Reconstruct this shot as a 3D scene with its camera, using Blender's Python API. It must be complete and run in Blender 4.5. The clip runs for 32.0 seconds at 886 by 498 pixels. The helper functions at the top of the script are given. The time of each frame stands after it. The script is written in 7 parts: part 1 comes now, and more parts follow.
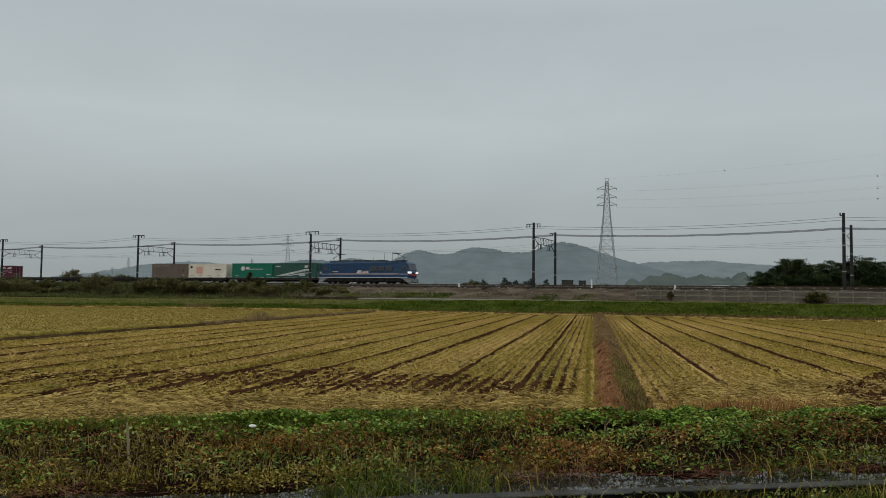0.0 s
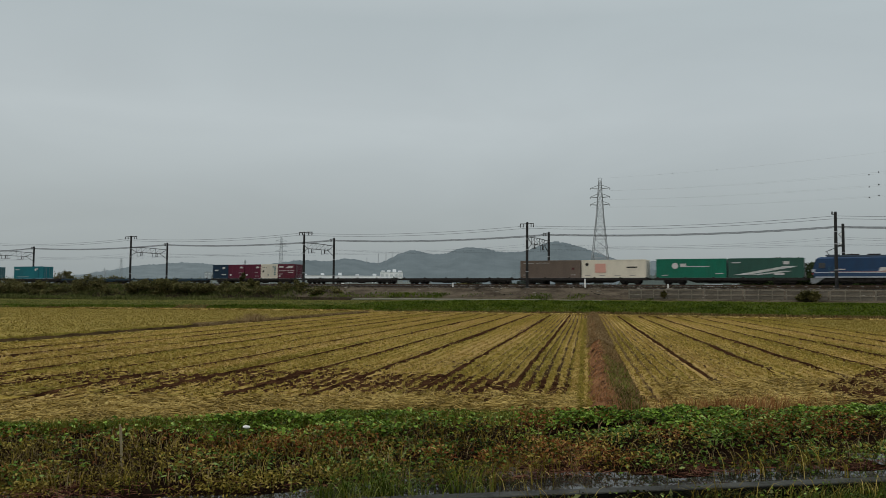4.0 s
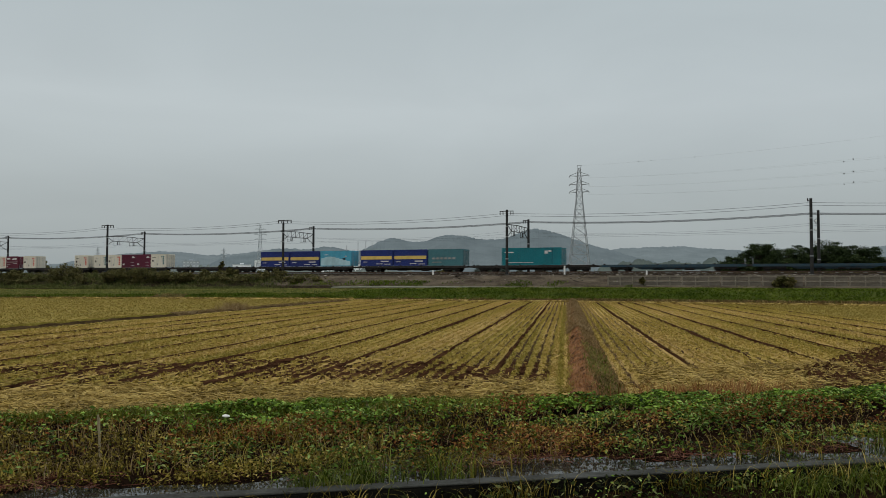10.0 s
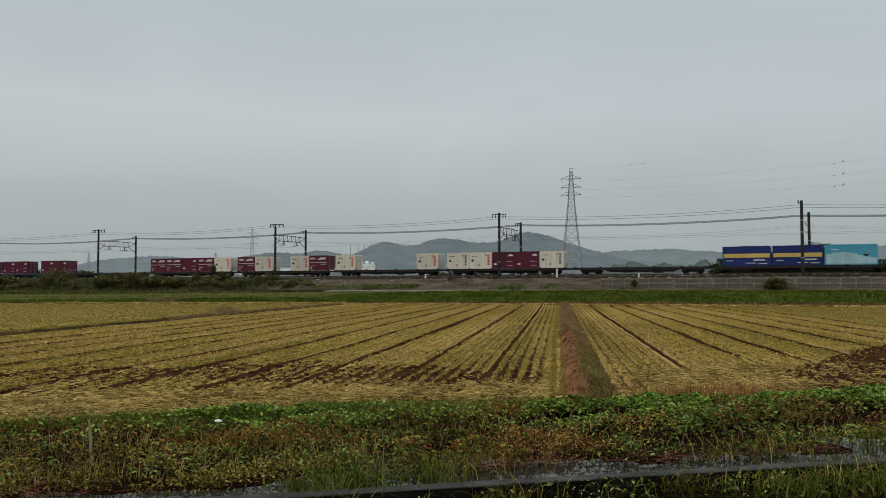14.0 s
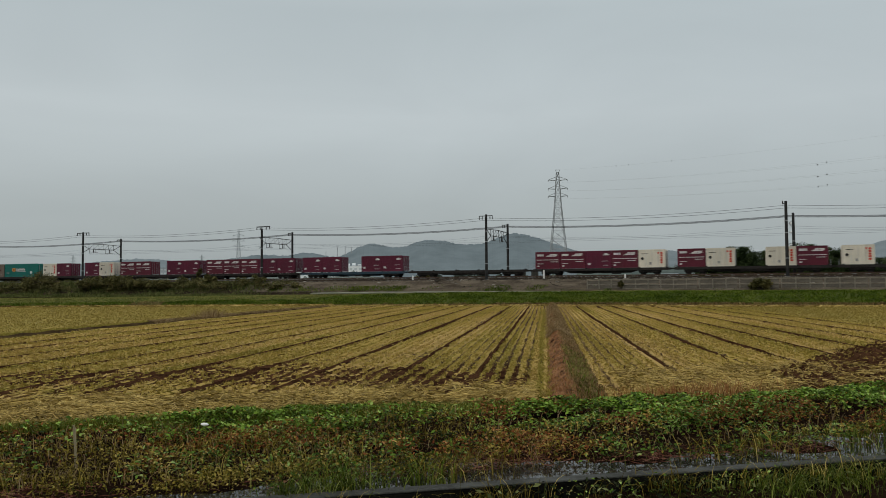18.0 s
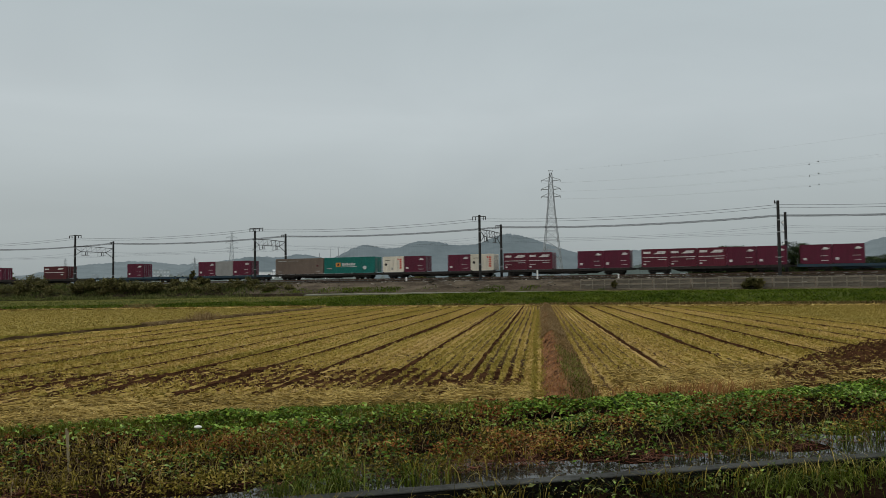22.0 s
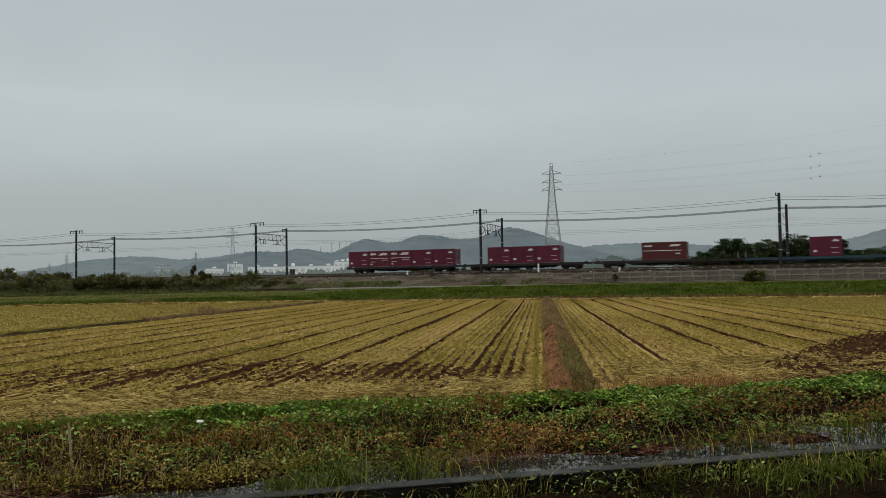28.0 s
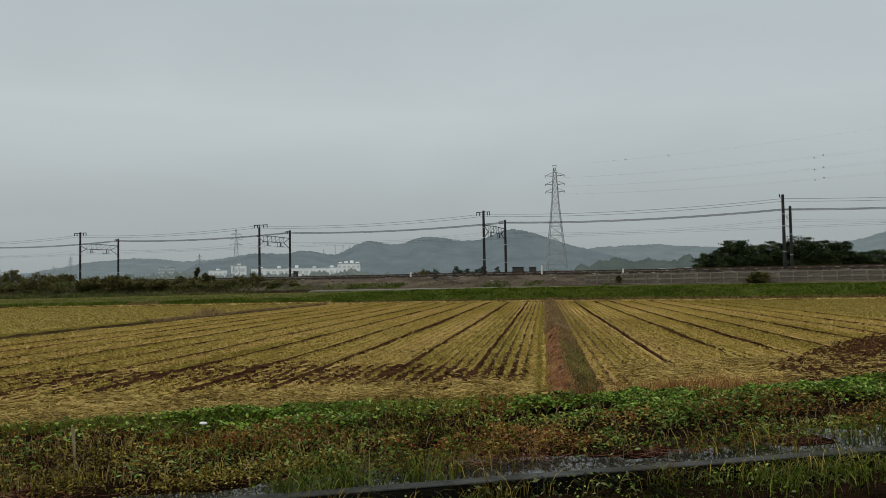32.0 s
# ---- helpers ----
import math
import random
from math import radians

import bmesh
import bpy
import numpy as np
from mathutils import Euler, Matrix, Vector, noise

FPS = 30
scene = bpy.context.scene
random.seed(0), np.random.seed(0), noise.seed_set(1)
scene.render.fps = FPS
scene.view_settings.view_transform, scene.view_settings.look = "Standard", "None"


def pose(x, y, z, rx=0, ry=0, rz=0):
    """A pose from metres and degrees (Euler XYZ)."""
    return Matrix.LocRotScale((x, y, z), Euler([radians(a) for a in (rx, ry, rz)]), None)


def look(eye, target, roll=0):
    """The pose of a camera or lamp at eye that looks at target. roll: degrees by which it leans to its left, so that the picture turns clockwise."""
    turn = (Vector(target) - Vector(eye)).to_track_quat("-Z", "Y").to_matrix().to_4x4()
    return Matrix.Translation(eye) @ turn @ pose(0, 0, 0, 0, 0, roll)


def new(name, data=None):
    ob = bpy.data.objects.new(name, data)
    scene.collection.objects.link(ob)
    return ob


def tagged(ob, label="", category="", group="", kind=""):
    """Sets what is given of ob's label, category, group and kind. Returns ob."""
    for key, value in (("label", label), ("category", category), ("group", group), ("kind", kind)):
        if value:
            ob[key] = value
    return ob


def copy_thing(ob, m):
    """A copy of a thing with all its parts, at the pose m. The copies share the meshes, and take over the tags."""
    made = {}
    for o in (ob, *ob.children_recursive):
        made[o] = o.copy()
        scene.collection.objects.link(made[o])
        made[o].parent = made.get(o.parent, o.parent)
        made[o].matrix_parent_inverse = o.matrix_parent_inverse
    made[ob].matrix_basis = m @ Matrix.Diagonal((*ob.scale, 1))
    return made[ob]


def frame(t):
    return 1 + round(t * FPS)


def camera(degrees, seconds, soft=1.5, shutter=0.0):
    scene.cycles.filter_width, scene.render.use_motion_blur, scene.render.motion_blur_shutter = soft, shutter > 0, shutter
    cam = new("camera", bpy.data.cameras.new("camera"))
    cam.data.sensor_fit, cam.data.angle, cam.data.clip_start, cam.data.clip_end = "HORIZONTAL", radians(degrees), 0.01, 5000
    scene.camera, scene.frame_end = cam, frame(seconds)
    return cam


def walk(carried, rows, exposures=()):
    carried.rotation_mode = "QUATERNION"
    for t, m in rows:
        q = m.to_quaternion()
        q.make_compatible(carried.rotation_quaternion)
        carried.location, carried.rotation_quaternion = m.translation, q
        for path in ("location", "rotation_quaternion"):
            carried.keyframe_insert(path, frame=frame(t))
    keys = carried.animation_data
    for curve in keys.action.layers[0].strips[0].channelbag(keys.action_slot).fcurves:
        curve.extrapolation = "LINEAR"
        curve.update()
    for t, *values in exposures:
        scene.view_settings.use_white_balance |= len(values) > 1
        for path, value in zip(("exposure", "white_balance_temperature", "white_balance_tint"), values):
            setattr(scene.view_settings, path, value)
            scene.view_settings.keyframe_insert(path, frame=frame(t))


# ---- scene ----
# ---------------------------------------------------------------- camera
cam = camera(58.49, 32.0, soft=0.6, shutter=0.35)
EYE = 2.26
TURNS = [
    (0.0, 93.212, -0.699, 10.713), (0.5, 93.229, -0.677, 10.656), (1.0, 93.241, -0.669, 10.566),
    (1.5, 93.294, -0.635, 10.510), (2.0, 93.285, -0.551, 10.461), (2.5, 93.254, -0.556, 10.414),
    (3.0, 93.272, -0.482, 10.255), (3.5, 93.368, -0.448, 10.107), (5.5, 92.181, -0.546, 11.109),
    (6.0, 92.072, -0.463, 10.304), (6.5, 91.929, -0.441, 9.964), (7.0, 91.922, -0.346, 8.973),
    (7.5, 91.968, -0.284, 8.766), (8.0, 92.031, -0.283, 8.818), (8.5, 92.097, -0.263, 8.880),
    (9.0, 92.180, -0.231, 8.897), (9.5, 92.273, -0.197, 8.855), (10.0, 92.331, -0.165, 8.830),
    (10.5, 92.356, -0.143, 8.815), (11.0, 92.320, -0.092, 8.833), (11.5, 92.293, -0.081, 8.813),
    (12.0, 92.282, -0.043, 8.729), (12.5, 92.287, -0.018, 8.615), (13.0, 92.405, 0.042, 8.422),
    (13.5, 92.487, 0.054, 8.384), (14.0, 92.580, 0.103, 8.296), (14.5, 92.666, 0.104, 8.239),
    (16.5, 92.793, 0.255, 7.615), (17.0, 92.787, 0.275, 7.505), (17.5, 92.713, 0.323, 7.439),
    (18.0, 92.695, 0.359, 7.375), (18.5, 92.683, 0.362, 7.312), (19.0, 92.702, 0.403, 7.257),
    (19.5, 92.711, 0.432, 7.258), (20.0, 92.699, 0.484, 7.203), (20.5, 92.687, 0.514, 7.156),
    (21.0, 92.660, 0.555, 7.162), (21.5, 92.725, 0.572, 7.069), (22.0, 92.755, 0.663, 6.920),
    (22.5, 92.754, 0.664, 6.862), (23.0, 92.742, 0.694, 6.835), (23.5, 92.719, 0.735, 6.802),
    (24.0, 92.688, 0.752, 6.828), (24.5, 92.557, 0.775, 6.823), (25.0, 92.385, 0.819, 6.862),
    (25.5, 92.328, 0.834, 6.858), (27.5, 92.252, 0.946, 6.967), (28.0, 92.307, 0.914, 7.000),
    (28.5, 92.316, 0.949, 7.045), (29.0, 92.322, 0.934, 7.068), (29.5, 92.324, 0.925, 7.130),
    (30.0, 92.381, 0.947, 7.183), (30.5, 92.387, 0.920, 7.197), (31.0, 92.449, 0.924, 7.227),
    (31.5, 92.450, 0.917, 7.235), (32.0, 92.449, 0.927, 7.241),
]
walk(cam, [(t, pose(-0.014 + 0.0009 * t, 0, EYE, rx, ry, rz)) for t, rx, ry, rz in TURNS],
     exposures=[(0.0, -0.09), (2.0, -0.08), (3.0, -0.11), (6.0, -0.02), (9.0, -0.02), (14.0, 0.03), (17.0, -0.01), (32.0, 0.0)])

# ---------------------------------------------------------------- plan
RAIL_TURN = -16.0     # railway axes: s along the train's run, d away from the camera
DITCH_TURN = 21.0     # road-side ditch axes: e along it, n away from the camera
RAIL = Matrix.Rotation(radians(RAIL_TURN), 4, "Z")
DITCH = Matrix.Rotation(radians(DITCH_TURN), 4, "Z")
RAIL_Z = 3.70         # rail head
FAR_TRACK, NEAR_TRACK = 114.6, 110.8
POLE_NEAR, POLE_FAR = 107.8, 117.5
POLE_STEP, POLE_S = 40.0, 0.3
FIELD_FAR = 83.5


def rail_pose(s, d, z, turn=0.0):
    p = RAIL @ Vector((s, d, z))
    return pose(p.x, p.y, p.z, 0, 0, RAIL_TURN + turn)


def ditch_pose(e, n, z, turn=0.0):
    p = DITCH @ Vector((e, n, z))
    return pose(p.x, p.y, p.z, 0, 0, DITCH_TURN + turn)


def polar(az, dist, z=0.0):
    """A place by its bearing from the field rows, in degrees to the right, and its distance from the camera."""
    return Vector((dist * math.sin(radians(az)), dist * math.cos(radians(az)), z))


# ---------------------------------------------------------------- world and sun
world = bpy.data.worlds.new("overcast_sky")
scene.world = world
world.use_nodes = True
wn, wl = world.node_tree.nodes, world.node_tree.links
wn.clear()


def wnode(kind, **props):
    n = wn.new(kind)
    for key, value in props.items():
        if key == "blend_type":
            n.blend_type = value
        elif key == "data_type":
            n.data_type = value
        elif key == "operation":
            n.operation = value
    return n


w_out = wnode("ShaderNodeOutputWorld")
w_bg = wnode("ShaderNodeBackground")
w_sky = wnode("ShaderNodeTexSky")
w_sky.sky_type, w_sky.sun_disc = "NISHITA", False
w_sky.sun_elevation, w_sky.sun_rotation = radians(52), radians(-140)
w_sky.air_density, w_sky.dust_density = 1.0, 6.0
w_scale = wnode("ShaderNodeVectorMath", operation="SCALE")
w_scale.inputs[3].default_value = 0.02
w_co = wnode("ShaderNodeTexCoord")
w_sep = wnode("ShaderNodeSeparateXYZ")
w_ramp = wnode("ShaderNodeValToRGB")
cr = w_ramp.color_ramp
cr.elements[0].position, cr.elements[0].color = 0.0, (0.325, 0.365, 0.372, 1)
cr.elements[1].position, cr.elements[1].color = 1.0, (0.98, 1.02, 1.02, 1)
for pos, col in ((0.10, (0.375, 0.415, 0.420)), (0.21, (0.47, 0.515, 0.52)), (0.33, (0.42, 0.47, 0.475)), (0.55, (0.70, 0.74, 0.745))):
    el = cr.elements.new(pos)
    el.color = (*col, 1)
w_map = wnode("ShaderNodeMapping")
w_map.inputs["Scale"].default_value = (1.0, 1.0, 3.2)
w_map.inputs["Location"].default_value = (0.35, 0.1, 0.2)
w_n1 = wnode("ShaderNodeTexNoise")
w_n1.inputs["Scale"].default_value, w_n1.inputs["Detail"].default_value = 2.2, 5.0
w_n1.inputs["Roughness"].default_value, w_n1.inputs["Distortion"].default_value = 0.5, 0.6
w_mr = wnode("ShaderNodeMapRange")
w_mr.inputs["From Min"].default_value, w_mr.inputs["From Max"].default_value = 0.3, 0.7
w_mr.inputs["To Min"].default_value, w_mr.inputs["To Max"].default_value = 0.94, 1.045
w_mul = wnode("ShaderNodeVectorMath", operation="SCALE")
w_add = wnode("ShaderNodeVectorMath", operation="ADD")
wl.new(w_co.outputs["Generated"], w_sep.inputs[0])
wl.new(w_sep.outputs["Z"], w_ramp.inputs[0])
wl.new(w_co.outputs["Generated"], w_map.inputs[0])
wl.new(w_map.outputs[0], w_n1.inputs["Vector"])
wl.new(w_n1.outputs[0], w_mr.inputs[0])
wl.new(w_ramp.outputs[0], w_mul.inputs[0])
wl.new(w_mr.outputs[0], w_mul.inputs[3])
wl.new(w_sky.outputs[0], w_scale.inputs[0])
wl.new(w_mul.outputs[0], w_add.inputs[0])
wl.new(w_scale.outputs[0], w_add.inputs[1])
wl.new(w_add.outputs[0], w_bg.inputs[0])
w_bg.inputs[1].default_value = 1.0
wl.new(w_bg.outputs[0], w_out.inputs[0])

sun = new("sun", bpy.data.lights.new("sun", "SUN"))
sun.data.energy, sun.data.angle, sun.data.color = 0.45, radians(40), (1.0, 0.97, 0.92)
sun.matrix_world = look((-40, -30, 70), (0, 20, 0))
scene.view_settings.exposure = 0.0


# ---------------------------------------------------------------- materials
def shader(name):
    m = bpy.data.materials.new(name)
    m.use_nodes = True
    nt = m.node_tree
    return m, nt, nt.nodes["Principled BSDF"]


def mat(name, a, b=None, rough=0.8, metal=0.0, scale=6.0, fine=60.0, bump=0.0, spec=0.15, random=0.0, island=0.0, stretch=None):
    """Two colours mixed by a coarse and a fine noise in metres, with relief; random varies value by object, island by loose piece."""
    m, nt, bs = shader(name)
    n, l = nt.nodes, nt.links
    b = b or tuple(c * 0.75 for c in a)
    geo = n.new("ShaderNodeNewGeometry")
    tc = n.new("ShaderNodeTexCoord")
    vec = tc.outputs["Object"]
    if stretch:
        mp = n.new("ShaderNodeMapping")
        mp.inputs["Scale"].default_value = stretch
        l.new(vec, mp.inputs[0])
        vec = mp.outputs[0]
    n1 = n.new("ShaderNodeTexNoise")
    n1.inputs["Scale"].default_value, n1.inputs["Detail"].default_value = scale, 4
    n2 = n.new("ShaderNodeTexNoise")
    n2.inputs["Scale"].default_value, n2.inputs["Detail"].default_value = fine, 3
    l.new(vec, n1.inputs["Vector"]), l.new(vec, n2.inputs["Vector"])
    add = n.new("ShaderNodeMath")
    add.operation = "MULTIPLY_ADD"
    l.new(n2.outputs[0], add.inputs[0])
    add.inputs[1].default_value = 0.7
    l.new(n1.outputs[0], add.inputs[2])
    mr = n.new("ShaderNodeMapRange")
    mr.inputs["From Min"].default_value, mr.inputs["From Max"].default_value = 0.62, 1.08
    l.new(add.outputs[0], mr.inputs[0])
    mix = n.new("ShaderNodeMix")
    mix.data_type = "RGBA"
    mix.inputs[6].default_value, mix.inputs[7].default_value = (*a, 1), (*b, 1)
    l.new(mr.outputs[0], mix.inputs[0])
    col = mix.outputs[2]
    if random or island:
        hsv = n.new("ShaderNodeHueSaturation")
        vr = n.new("ShaderNodeMapRange")
        amt = random or island
        vr.inputs["To Min"].default_value, vr.inputs["To Max"].default_value = 1 - amt, 1 + amt
        if random:
            oi = n.new("ShaderNodeObjectInfo")
            l.new(oi.outputs["Random"], vr.inputs[0])
        else:
            l.new(geo.outputs["Random Per Island"], vr.inputs[0])
        l.new(vr.outputs[0], hsv.inputs["Value"])
        l.new(col, hsv.inputs["Color"])
        col = hsv.outputs[0]
    l.new(col, bs.inputs["Base Color"])
    bs.inputs["Roughness"].default_value, bs.inputs["Metallic"].default_value = rough, metal
    bs.inputs["Specular IOR Level"].default_value = spec
    if bump:
        bp = n.new("ShaderNodeBump")
        bp.inputs["Strength"].default_value, bp.inputs["Distance"].default_value = 0.8, bump
        l.new(n2.outputs[0], bp.inputs["Height"])
        l.new(bp.outputs[0], bs.inputs["Normal"])
    return m


def leaf_mat(name, cols, rough=0.55, glow=0.25, spec=0.04, own=0.62, size=(0.7, 0.7)):
    """Foliage whose colour runs through cols from leaf to leaf (its own share) and from patch to patch of the given spread."""
    m, nt, bs = shader(name)
    n, l = nt.nodes, nt.links
    geo = n.new("ShaderNodeNewGeometry")
    ramp = n.new("ShaderNodeValToRGB")
    while len(ramp.color_ramp.elements) < len(cols):
        ramp.color_ramp.elements.new(0.5)
    for i, c in enumerate(cols):
        ramp.color_ramp.elements[i].position = i / (len(cols) - 1)
        ramp.color_ramp.elements[i].color = (*c, 1)
    tc = n.new("ShaderNodeTexCoord")
    nz = n.new("ShaderNodeTexNoise")
    nz.inputs["Scale"].default_value = 1.0
    spread = n.new("ShaderNodeMapping")
    spread.inputs["Scale"].default_value = (size[0], size[1], 0.7)
    l.new(tc.outputs["Object"], spread.inputs[0])
    l.new(spread.outputs[0], nz.inputs["Vector"])
    ma = n.new("ShaderNodeMath")
    ma.operation = "MULTIPLY_ADD"
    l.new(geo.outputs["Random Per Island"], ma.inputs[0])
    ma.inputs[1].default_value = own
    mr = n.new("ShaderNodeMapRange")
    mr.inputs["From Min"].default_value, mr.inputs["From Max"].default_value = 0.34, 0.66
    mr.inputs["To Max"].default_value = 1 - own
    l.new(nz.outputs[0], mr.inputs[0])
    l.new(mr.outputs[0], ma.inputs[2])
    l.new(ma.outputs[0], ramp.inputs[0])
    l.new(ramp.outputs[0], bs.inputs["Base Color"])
    bs.inputs["Roughness"].default_value = rough
    bs.inputs["Specular IOR Level"].default_value = spec
    if glow:
        tr = n.new("ShaderNodeBsdfTranslucent")
        l.new(ramp.outputs[0], tr.inputs[0])
        mx = n.new("ShaderNodeMixShader")
        mx.inputs[0].default_value = glow
        l.new(bs.outputs[0], mx.inputs[1]), l.new(tr.outputs[0], mx.inputs[2])
        l.new(mx.outputs[0], n["Material Output"].inputs[0])
    return m


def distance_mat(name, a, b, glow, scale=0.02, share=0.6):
    """Far hills and woods as a plain backdrop: leaf colour with the haze of kilometres of wet air painted in as glow.
    """
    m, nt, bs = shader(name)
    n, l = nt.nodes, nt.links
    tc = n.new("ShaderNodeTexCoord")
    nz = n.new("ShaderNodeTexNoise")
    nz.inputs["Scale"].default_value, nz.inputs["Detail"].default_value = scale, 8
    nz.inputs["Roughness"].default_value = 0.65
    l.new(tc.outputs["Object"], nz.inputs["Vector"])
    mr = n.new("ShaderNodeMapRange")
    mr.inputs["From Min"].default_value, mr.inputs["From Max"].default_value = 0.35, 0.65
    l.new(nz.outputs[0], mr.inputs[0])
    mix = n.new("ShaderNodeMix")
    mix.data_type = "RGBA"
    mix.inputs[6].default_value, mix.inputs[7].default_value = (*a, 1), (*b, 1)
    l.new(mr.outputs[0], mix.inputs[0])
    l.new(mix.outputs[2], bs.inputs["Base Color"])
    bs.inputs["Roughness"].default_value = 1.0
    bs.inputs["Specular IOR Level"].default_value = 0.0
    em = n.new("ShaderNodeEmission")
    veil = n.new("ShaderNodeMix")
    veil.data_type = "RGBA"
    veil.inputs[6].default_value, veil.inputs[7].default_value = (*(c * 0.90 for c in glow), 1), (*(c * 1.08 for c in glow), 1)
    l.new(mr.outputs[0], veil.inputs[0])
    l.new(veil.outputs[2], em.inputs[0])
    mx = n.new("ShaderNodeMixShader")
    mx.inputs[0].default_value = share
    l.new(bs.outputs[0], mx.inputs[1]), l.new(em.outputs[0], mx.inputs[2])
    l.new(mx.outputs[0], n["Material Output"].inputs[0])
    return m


def field_mat(name, soil, straw, green, cover=0.5, along=(1.0, 0.18, 1.0)):
    """Wet soil under chopped straw and sprouting stubble, streaked along the rows."""
    m, nt, bs = shader(name)
    n, l = nt.nodes, nt.links
    tc = n.new("ShaderNodeTexCoord")
    mp = n.new("ShaderNodeMapping")
    mp.inputs["Scale"].default_value = along
    l.new(tc.outputs["Object"], mp.inputs[0])
    fine = n.new("ShaderNodeTexNoise")
    fine.inputs["Scale"].default_value, fine.inputs["Detail"].default_value = 6.5, 6
    fine.inputs["Roughness"].default_value = 0.7
    l.new(mp.outputs[0], fine.inputs["Vector"])
    wide = n.new("ShaderNodeTexNoise")
    wide.inputs["Scale"].default_value, wide.inputs["Detail"].default_value = 0.35, 3
    l.new(tc.outputs["Object"], wide.inputs["Vector"])
    a = n.new("ShaderNodeMath")
    a.operation = "MULTIPLY_ADD"
    l.new(wide.outputs[0], a.inputs[0])
    a.inputs[1].default_value = 0.7
    l.new(fine.outputs[0], a.inputs[2])
    mr = n.new("ShaderNodeMapRange")
    mr.inputs["From Min"].default_value, mr.inputs["From Max"].default_value = 1.02 - cover * 0.5, 1.12 - cover * 0.5
    sx = n.new("ShaderNodeSeparateXYZ")
    l.new(tc.outputs["Object"], sx.inputs[0])
    turn = n.new("ShaderNodeMath")
    turn.operation = "MULTIPLY"
    l.new(sx.outputs["X"], turn.inputs[0])
    turn.inputs[1].default_value = 2 * math.pi / 0.32
    crest = n.new("ShaderNodeMath")
    crest.operation = "COSINE"
    l.new(turn.outputs[0], crest.inputs[0])
    rows_in = n.new("ShaderNodeMath")
    rows_in.operation = "MULTIPLY_ADD"
    l.new(crest.outputs[0], rows_in.inputs[0])
    rows_in.inputs[1].default_value = 0.18
    l.new(a.outputs[0], rows_in.inputs[2])
    l.new(rows_in.outputs[0], mr.inputs[0])
    m1 = n.new("ShaderNodeMix")
    m1.data_type = "RGBA"
    m1.inputs[6].default_value, m1.inputs[7].default_value = (*straw, 1), (*green, 1)
    mg = n.new("ShaderNodeMapRange")
    mg.inputs["From Min"].default_value, mg.inputs["From Max"].default_value = 0.40, 0.62
    wide2 = n.new("ShaderNodeTexNoise")
    wide2.inputs["Scale"].default_value, wide2.inputs["Detail"].default_value = 1.0, 4
    swath = n.new("ShaderNodeMapping")
    swath.inputs["Scale"].default_value = (0.62, 0.02, 1.0)
    l.new(tc.outputs["Object"], swath.inputs[0])
    l.new(swath.outputs[0], wide2.inputs["Vector"])
    l.new(wide2.outputs[0], mg.inputs[0])
    l.new(mg.outputs[0], m1.inputs[0])
    m2 = n.new("ShaderNodeMix")
    m2.data_type = "RGBA"
    m2.inputs[6].default_value = (*soil, 1)
    l.new(m1.outputs[2], m2.inputs[7])
    l.new(mr.outputs[0], m2.inputs[0])
    l.new(m2.outputs[2], bs.inputs["Base Color"])
    bs.inputs["Roughness"].default_value = 0.85
    bs.inputs["Specular IOR Level"].default_value = 0.02
    bp = n.new("ShaderNodeBump")
    bp.inputs["Strength"].default_value, bp.inputs["Distance"].default_value = 0.9, 0.05
    l.new(fine.outputs[0], bp.inputs["Height"])
    l.new(bp.outputs[0], bs.inputs["Normal"])
    return m


M_SOIL = mat("wet_dark_soil", (0.014, 0.0065, 0.0034), (0.075, 0.036, 0.018), rough=0.9, scale=1.5, fine=14, bump=0.06, spec=0.0)
M_FIELD = field_mat("straw_and_soil", (0.050, 0.028, 0.013), (0.40, 0.275, 0.100), (0.285, 0.210, 0.046), cover=0.53, along=(1.0, 0.42, 1.0))
M_FIELD_L = field_mat("ripe_regrowth", (0.125, 0.089, 0.024), (0.255, 0.190, 0.050), (0.200, 0.160, 0.034), cover=0.9)
# Bank earth almost black: the deep shade of gaps between weeds is in it.
M_EARTH = mat("shade_dark_earth", (0.005, 0.0035, 0.0025), (0.022, 0.012, 0.007), rough=0.9, scale=2, fine=20, bump=0.05, spec=0.0)
M_GRASSBANK = mat("green_bank_turf", (0.028, 0.040, 0.008), (0.075, 0.090, 0.020), rough=0.9, scale=0.8, fine=7, bump=0.12, spec=0.02)
M_PLAIN = mat("far_plain_grass", (0.05, 0.065, 0.02), (0.10, 0.10, 0.045), rough=1.0, scale=0.05, fine=0.6, spec=0.1)
M_FENCE = mat("mossy_concrete_fence", (0.11, 0.099, 0.080), (0.25, 0.225, 0.18), rough=0.95, scale=0.8, fine=9)
M_PATH = mat("pale_concrete_path", (0.21, 0.205, 0.165), (0.10, 0.105, 0.06), rough=0.9, scale=1, fine=12)
M_BALLAST = mat("rusty_ballast", (0.012, 0.0085, 0.006), (0.042, 0.030, 0.021), rough=0.95, scale=1.2, fine=14, bump=0.06, spec=0.02)
M_SLOPE = mat("grey_stone_slope", (0.036, 0.028, 0.020), (0.125, 0.102, 0.074), rough=0.95, scale=0.6, fine=6, bump=0.05, spec=0.02, stretch=(0.5, 1, 2.4))
M_CONC = mat("weathered_concrete", (0.30, 0.29, 0.26), (0.17, 0.165, 0.15), rough=0.9, scale=2, fine=25, bump=0.01)
